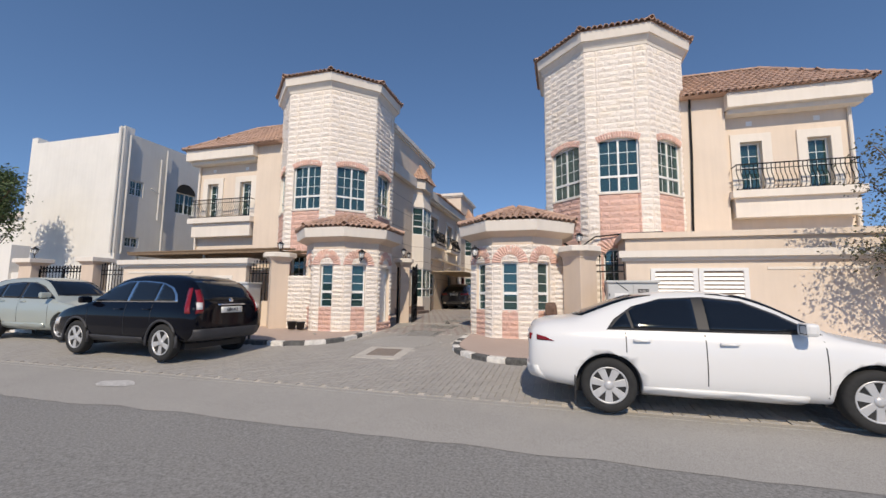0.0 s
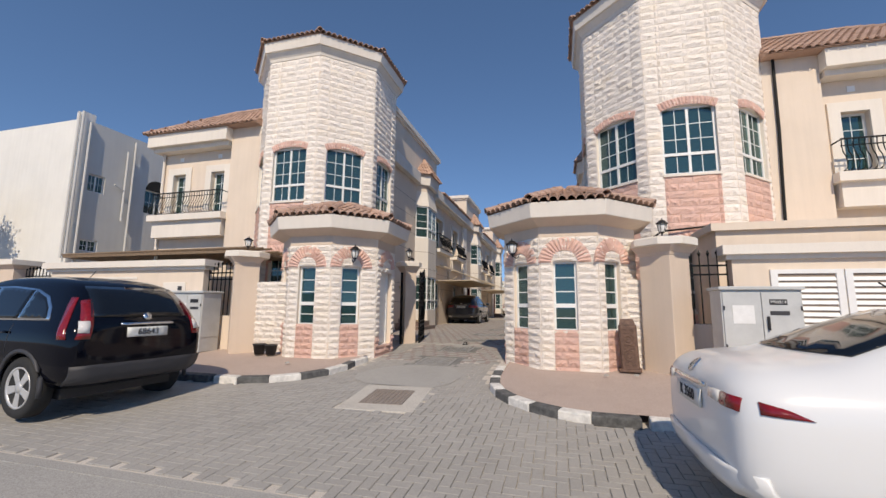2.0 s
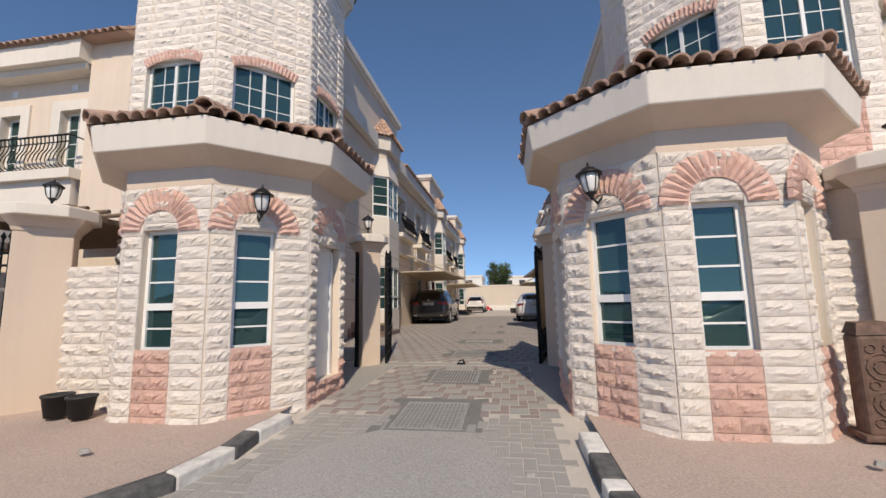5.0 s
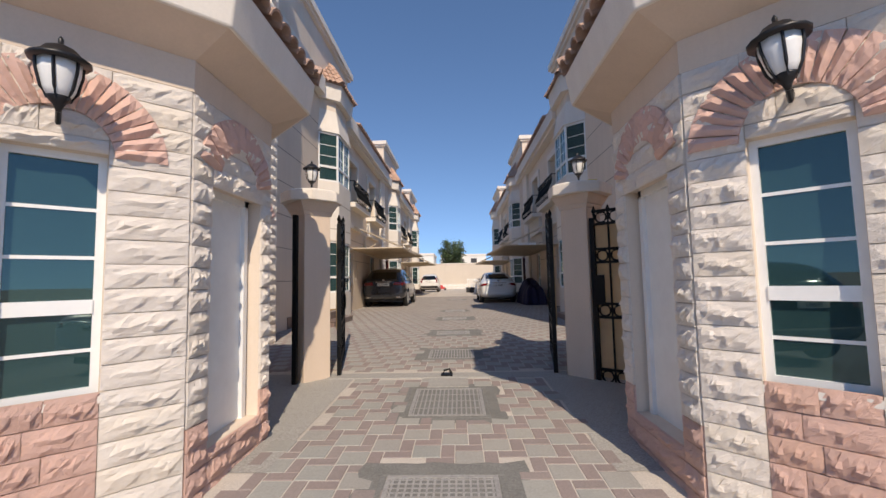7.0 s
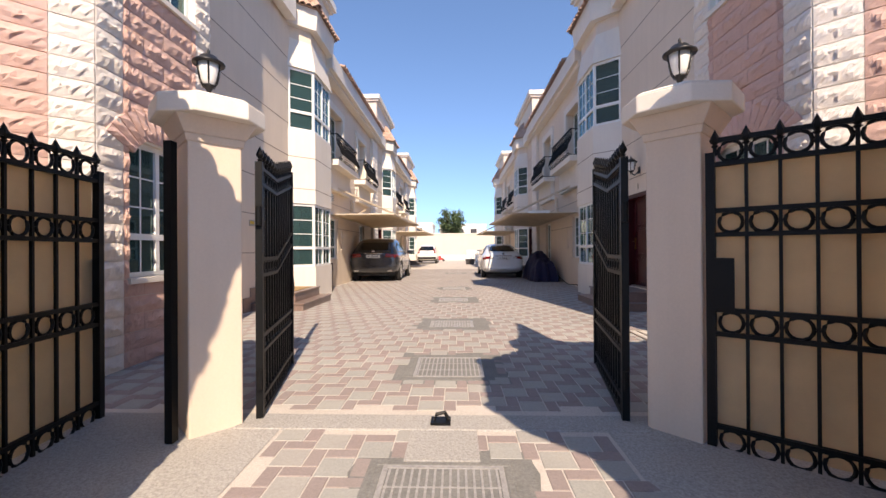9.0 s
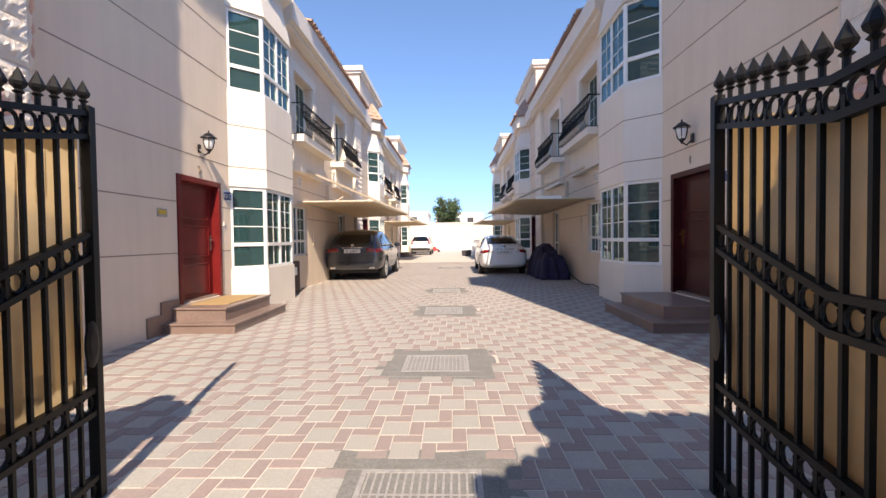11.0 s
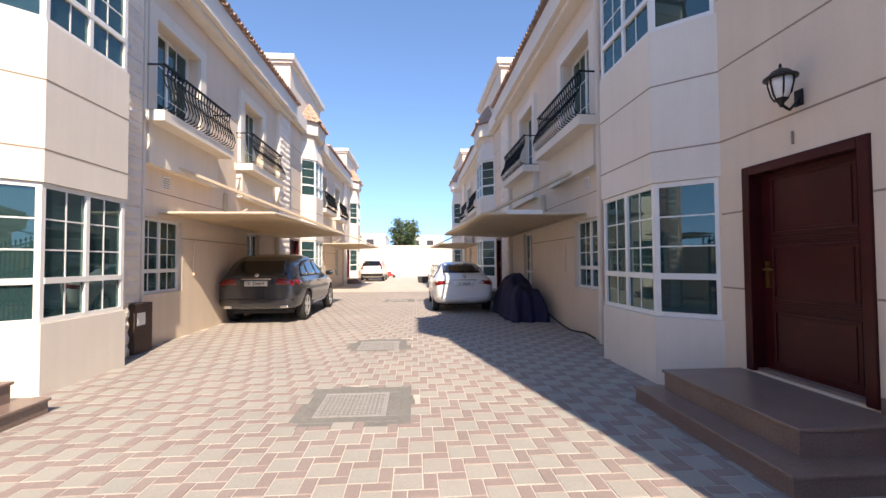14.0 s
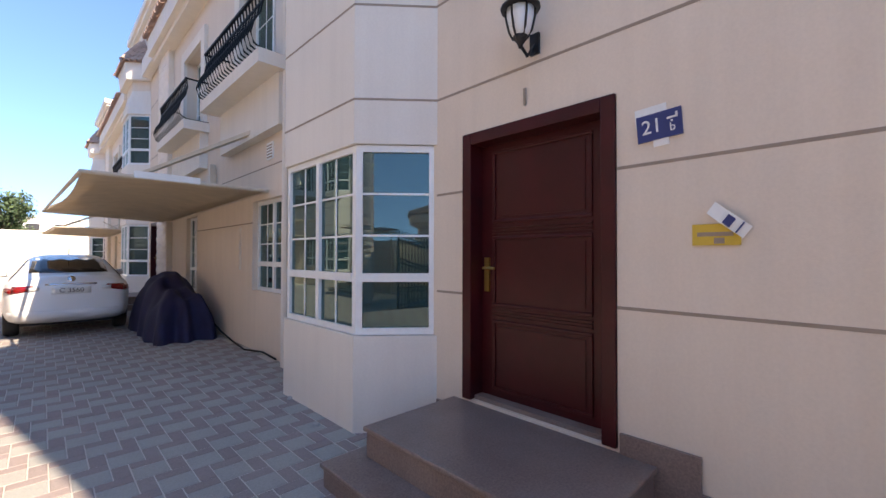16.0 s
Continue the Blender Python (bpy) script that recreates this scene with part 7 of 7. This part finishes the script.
nb = thing("neighbour_house", "white flat-roofed two-storey house with external pipes", "house", kind="structure")
body = Shape()
body.panel((-30, 16), (-22.6, 16), 0, 10.1, 0.3)
part("wall", body, WHITEWASH, nb)
body = Shape()
body.panel((-22.6, 16.3), (-22.6, 27), 0, 10.1, 0.3, [(0.2, 0.95, 6.75, 7.6), (0.2, 0.95, 3.9, 4.45), (3.0, 4.35, 6.3, 7.6), (3.2, 4.6, 2.9, 3.9)])
# same house as the white front; this side's shade is in its greyer colour
part("wall", body, SHADE_AND_PIPE_GREY, nb)
part("wall", Shape().box(-30, -29.7, 16.3, 27, 0, 10.1).box(-29.7, -22.9, 26.7, 27, 0, 10.1), WHITEWASH, nb)
part("roof_slab", Shape().box(-29.7, -22.9, 16.3, 26.7, 9.4, 9.6).box(-29.7, -22.9, 16.3, 26.7, 4.6, 4.8), WHITEWASH, nb)
for z0, z1, y0, y1 in ((6.75, 7.6, 16.5, 17.25), (3.9, 4.45, 16.5, 17.25), (6.3, 7.6, 19.3, 20.65), (2.9, 3.9, 19.5, 20.9)):
    window(nb, "window", (-22.6, y0), (-22.6, y1), z0, z1, 0.1, (2, 2), 0)
m = Matrix(((0, 0, 1, 0), (1, 0, 0, 0), (0, 1, 0, 0), (0, 0, 0, 1)))
part("arch_head", Shape().prism([(19.975 + 0.675 * math.cos(a), 7.6 + 0.6 * math.sin(a)) for a in [math.pi * k / 10 for k in range(11)]], -22.62, -22.585, m=m), UNLIT_BLACK, nb, "dark arched window head")
for x, y, z0, z1 in ((-22.75, 15.88, 3.5, 10.4), (-22.5, 15.9, 3.5, 10.4), (-22.48, 16.25, 3.5, 10.0), (-22.45, 18.44, 3.4, 9.85), (-22.45, 18.1, 5.6, 9.2)):
    part("pipe", Shape().tube([(x, y, z0), (x, y, z1)], 0.055, 8), SHADE_AND_PIPE_GREY, nb, "grey waste pipe")
part("pipe", Shape().tube([(-22.45, 17.6, 7.35), (-22.45, 18.1, 7.15), (-22.45, 18.1, 6.9)], 0.045, 8), SHADE_AND_PIPE_GREY, nb)
for x in (-30.0, -23.1):
    part("parapet_post", Shape().box(x, x + 0.5, 16.0, 16.5, 10.1, 10.45), WHITEWASH, nb)
lowh = thing("low_house", "low white house beyond the next plot", "house", kind="structure")
part("wall", Shape().box(-48, -31, 17, 30, 0, 6.0), WHITEWASH, lowh)
part("roof_slab", Shape().box(-48.2, -30.8, 16.8, 30.2, 6.0, 6.3), CREAM, lowh)

# ---- far end of the lane ----
fw = thing("far_wall", "long plain cream wall closing the lane", "wall", kind="structure")
part("wall", Shape().box(-40, 32, 60, 60.3, 0.3, 3.62), FAR_CREAM, fw)
part("coping", Shape().box(-40, 32, 59.95, 60.35, 3.62, 3.72), CREAM, fw)
for x0, x1, y, h in ((-30, -8, 84, 6.2), (-7, 2, 92, 6.4), (4, 22, 80, 6.0)):
    fb = thing("far_building", "low pale flat-roofed building beyond the wall", "building", "far buildings", "structure")
    part("wall", Shape().box(x0, x1, y, y + 10, 0.2, h), WHITEWASH, fb)
    part("parapet", Shape().box(x0 - 0.1, x1 + 0.1, y - 0.1, y + 10.1, h, h + 0.4), CREAM, fb)
    for k in range(int((x1 - x0) / 2.6)):
        part("window", Shape().box(x0 + 0.8 + k * 2.6, x0 + 2.0 + k * 2.6, y - 0.04, y, h - 1.7, h - 0.5), GREY_TRIM, fb)
pf = thing("picket_fence", "low white picket fence before the far wall", "fence")
for k in range(34):
    part("picket", Shape().box(-6.2 + k * 0.16, -6.12 + k * 0.16, 59.4, 59.44, 0.52, 1.2), WHITE_FRAME, pf)
part("rail", Shape().box(-6.25, -0.8, 59.44, 59.47, 0.95, 1.02).box(-6.25, -0.8, 59.44, 59.47, 0.65, 0.72), WHITE_FRAME, pf)
pf = thing("picket_fence", "white slatted garden gate standing by the canopy", "fence")
for k in range(9):
    part("picket", Shape().box(-2.75 + k * 0.17, -2.65 + k * 0.17, 50.9, 50.95, 0.6, 1.75), WHITE_FRAME, pf)
part("rail", Shape().box(-2.8, -1.25, 50.95, 51.0, 1.65, 1.75).box(-2.8, -1.25, 50.95, 51.0, 0.55, 0.65), WHITE_FRAME, pf)
toy = thing("toy_car", "small red plastic toy car on the ground", "toy")
TOY_RED = plain("red_plastic", (0.55, 0.03, 0.03), 0.4)
part("body", Shape().prism([(-5.9, 55.6), (-5.0, 55.6), (-5.0, 56.1), (-5.9, 56.1)], 0.66, 0.9, [(-5.8, 55.65), (-5.25, 55.65), (-5.25, 56.05), (-5.8, 56.05)]), TOY_RED, toy, bevel=0.04)
part("seat", Shape().box(-5.75, -5.4, 55.7, 56.0, 0.9, 1.1), TOY_RED, toy, bevel=0.04)
for x in (-5.75, -5.15):
    for y in (55.58, 56.12):
        part("wheel", Shape().lathe([(0.13, -0.04), (0.13, 0.04), (0.05, 0.045)], Matrix.Translation((x, y, 0.65)) @ pose(0, 0, 0, 90, 0, 0), 12), BLACK_TRIM, toy)
skip = thing("crate", "grey plastic crate on the paving", "crate")
part("tub", Shape().prism([(-2.95, 45.4), (-2.3, 45.4), (-2.3, 45.9), (-2.95, 45.9)], 0.53, 0.98, [(-3.02, 45.35), (-2.23, 45.35), (-2.23, 45.95), (-3.02, 45.95)]), GREY_TRIM, skip, bevel=0.02)

# ---- trees ----
BARK = plain("bark", (0.16, 0.115, 0.08), 0.95, wear=0.3, scale=20)


def leaf_material(name, c):
    n = Nodes(name)
    geo = n.tree.nodes.new("ShaderNodeNewGeometry")
    colour = n.ramp(geo.outputs["Random Per Island"], [(0.0, shade(c, 0.6)), (0.5, c), (1.0, (c[0] * 1.5, c[1] * 1.35, c[2] * 1.1))])
    return n.done(colour, 0.6)


LEAF_DULL = leaf_material("dusty_leaf", (0.10, 0.10, 0.05))
LEAF_GREEN = leaf_material("green_leaf", (0.075, 0.12, 0.05))


def tree(name, label, at, height, spread, trunk_r, clumps, leaves, leaf, material, seed, low=0.3):
    rnd = random.Random(seed)
    t = thing(name, label, "tree", at=at)
    tips, wood = [], Shape()
    for k in range(clumps):
        a = rnd.uniform(0, 2 * math.pi)
        hgt = height * rnd.uniform(low, 1.0)
        rad = spread * math.sqrt(rnd.random()) * (1 - 0.45 * abs(hgt / height - 0.6))
        tip = Vector((rad * math.cos(a), rad * math.sin(a), hgt))
        base = Vector((0, 0, hgt * rnd.uniform(0.3, 0.6)))
        mid = base.lerp(tip, 0.5) + Vector((rnd.uniform(-0.1, 0.1), rnd.uniform(-0.1, 0.1), 0.15)) * spread * 0.5
        wood.tube([base, mid, tip], trunk_r * 0.22, 5)
        tips += [mid.lerp(tip, 0.5), tip, tip]
    trunk = Shape().lathe([(trunk_r * 1.3, 0), (trunk_r, 0.2), (trunk_r * 0.8, height * 0.4), (trunk_r * 0.4, height * 0.75)], pose(0, 0, 0, 2, 3, 0), 9)
    part("trunk", trunk, BARK, t, "", True)
    part("limbs", wood, BARK, t)
    verts, faces = [], []
    for _ in range(leaves):
        c = rnd.choice(tips) + Vector((rnd.gauss(0, 1), rnd.gauss(0, 1), rnd.gauss(0, 0.8))) * spread * 0.16
        rot = Euler((rnd.uniform(-1, 1), rnd.uniform(-1, 1), rnd.uniform(0, 6.28))).to_matrix()
        sz = leaf * rnd.uniform(0.6, 1.3)
        b = len(verts)
        verts += [tuple(c + rot @ Vector(v) * sz) for v in ((0, 0, 0), (0.5, 0.28, 0.06), (1.1, 0, -0.06), (0.5, -0.28, 0.06))]
        faces += [(b, b + 1, b + 2), (b, b + 2, b + 3)]
    me = bpy.data.meshes.new("crown")
    me.from_pydata(verts, [], faces)
    me.materials.append(material)
    ob = new("crown", me)
    ob.parent = t
    return t


tree("street_tree", "sparse dusty young tree in front of the boundary wall", (6.9, 9.75, ground_z(9.75) + 0.11), 4.3, 1.35, 0.05, 40, 8500, 0.075, LEAF_DULL, 4, 0.42)
tree("far_tree", "dense green tree beyond the far wall", (-4.3, 66, 0.5), 6.3, 1.7, 0.16, 46, 6000, 0.26, LEAF_GREEN, 8, 0.4)
tree("far_tree", "green shrub beyond the far wall", (-10.5, 66, 0.5), 4.6, 1.4, 0.12, 24, 3000, 0.28, LEAF_GREEN, 9, 0.5)
tree("yard_tree", "leafy tree in the next plot", (-26.8, 12.6, 0.3), 7.0, 1.6, 0.12, 40, 6500, 0.16, LEAF_GREEN, 12, 0.62)
weed = tree("weed", "small dry weed growing from the pavement edge", (0.9, 8.45, ground_z(8.45) + 0.11), 0.16, 0.22, 0.006, 14, 260, 0.03, LEAF_DULL, 3, 0.3)

all_cars()

# ---- block paving, last ----
def paver_piece(w, h, t=0.02, bev=0.004):
    v = [(0, 0, -t), (w, 0, -t), (w, h, -t), (0, h, -t), (0, 0, -bev), (w, 0, -bev), (w, h, -bev), (0, h, -bev), (bev, bev, 0), (w - bev, bev, 0), (w - bev, h - bev, 0), (bev, h - bev, 0)]
    f = [(0, 1, 5, 4), (1, 2, 6, 5), (2, 3, 7, 6), (3, 0, 4, 7), (4, 5, 9, 8), (5, 6, 10, 9), (6, 7, 11, 10), (7, 4, 8, 11), (8, 9, 10, 11)]
    return v, f


def paving(owner_name, label, pieces, materials, near):
    """pieces: (x, y, width, depth, material index); near tells which become parts."""
    owner = thing(owner_name, label, "pavement", kind="structure")
    shared_mesh, joined = {}, {}
    rnd = random.Random(2)
    made = 0
    for x, y, w, h, mi in pieces:
        slope = math.atan2(ground_z(y + 0.2) - ground_z(y), 0.2)
        m = Matrix.Translation((x, y, ground_z(y) + 0.020 + rnd.uniform(-0.0015, 0.0015))) @ Matrix.Rotation(slope + rnd.uniform(-0.004, 0.004), 4, "X") @ Matrix.Rotation(rnd.uniform(-0.006, 0.006), 4, "Y")
        if near(x, y) and made < 300:
            made += 1
            key = (round(w, 3), round(h, 3), mi)
            if key not in shared_mesh:
                me = bpy.data.meshes.new("paver")
                me.from_pydata(*[paver_piece(w, h)[0], [], paver_piece(w, h)[1]])
                me.materials.append(materials[mi])
                shared_mesh[key] = me
            ob = new("paver", shared_mesh[key])
            ob.parent = owner
            ob.matrix_basis = m
        else:
            vs, fs = joined.setdefault(mi, ([], []))
            b = len(vs)
            pv, pf_ = paver_piece(w, h)
            vs += [tuple(m @ Vector(v)) for v in pv]
            fs += [tuple(b + c for c in f) for f in pf_]
    for mi, (vs, fs) in joined.items():
        me = bpy.data.meshes.new("pavers")
        me.from_pydata(vs, [], fs)
        me.materials.append(materials[mi])
        ob = new("pavers", me)
        ob.parent = owner
        tagged(ob, kind="stuff")
    return owner


def blocked(x, y):
    """Where drains and covers take the place of pavers."""
    if -4.75 < x < -3.0 and 7.75 < y < 10.7:
        return -4.3 < x < -3.25 and 7.75 < y < 9.05
    for y0, y1, g in ((10.72, 11.55, 0.05), (12.6, 13.42, 0.05), (15.0, 15.68, 0.1), (17.42, 18.0, 0.16), (20.6, 21.3, 0.14), (23.6, 24.3, 0.1), (32.0, 32.6, 0.15)):
        if -4.16 - g - 0.1 < x < -3.47 + g and y0 - g - 0.1 < y < y1 + g:
            return True
    return -4.12 < x < -3.65 and 13.36 < y < 13.86


U = 0.1
lane_pieces = []
for i in range(-160, 160):
    for j in range(-160, 200):
        ox, oy = 3 * i - j, -i + 3 * j
        for x, y, w, h, mi in ((0, 0, 2, 2, 0), (2, 0, 1, 2, 1), (1, -1, 2, 1, 1)):
            px, py = AXIS + (ox + x) * U, 24.0 + (oy + y) * U
            if not (11.0 < py < 37.0):
                continue
            lim = 1.28 if py < 12.0 else 1.1 if py < 14.0 else 3.95
            if 13.78 < py < 14.14 or abs(px + 0.1 - AXIS) > lim or blocked(px, py):
                continue
            lane_pieces.append((px + 0.004, py + 0.004, w * U - 0.008, h * U - 0.008, mi))
paving("lane_paving", "rose and grey-green block paving of the lane", lane_pieces, (PAVER, PAVER_ROSE), lambda x, y: 15.75 < y < 18.9 and -5.1 < x < -2.7)
apron = []
for i in range(-140, 140):
    for j in range(-12, 60):
        for k in (0, 1):
            # herringbone of 0.2 x 0.1 blocks
            gx, gy = i + 0, j
            if k == 0:
                px, py, w, h = (gx * 0.4 + (gy % 4) * 0.1) , gy * 0.1, 0.2, 0.1
            else:
                px, py, w, h = (gx * 0.4 + (gy % 4) * 0.1) + 0.3, gy * 0.1, 0.1, 0.2
            px, py = AXIS + px, 5.78 + py
            if py > 11.0 or py < 5.775 or not (-16 < px < 9):
                continue
            edge = 1.3 if py > 9.5 else (1.3 + (9.5 - py) * 0.9 if py > 8.5 else 99)
            if px < AXIS:
                edge = 1.25 if py > 10 else (1.25 + (10 - py) * 0.9 if py > 8.9 else 99)
            if abs(px + 0.1 - AXIS) > edge or blocked(px, py):
                continue
            if px > AXIS + 2.6 and py > 7.85 or px < AXIS - 2.6 and py > 8.45:
                continue
            apron.append((px + 0.003, py + 0.003, w - 0.006, h - 0.006, 0))
paving("apron_paving", "grey herringbone block paving before the gate", apron, (PAVER_GREY,), lambda x, y: 9.6 < y < 10.9 and -5.0 < x < -2.6)
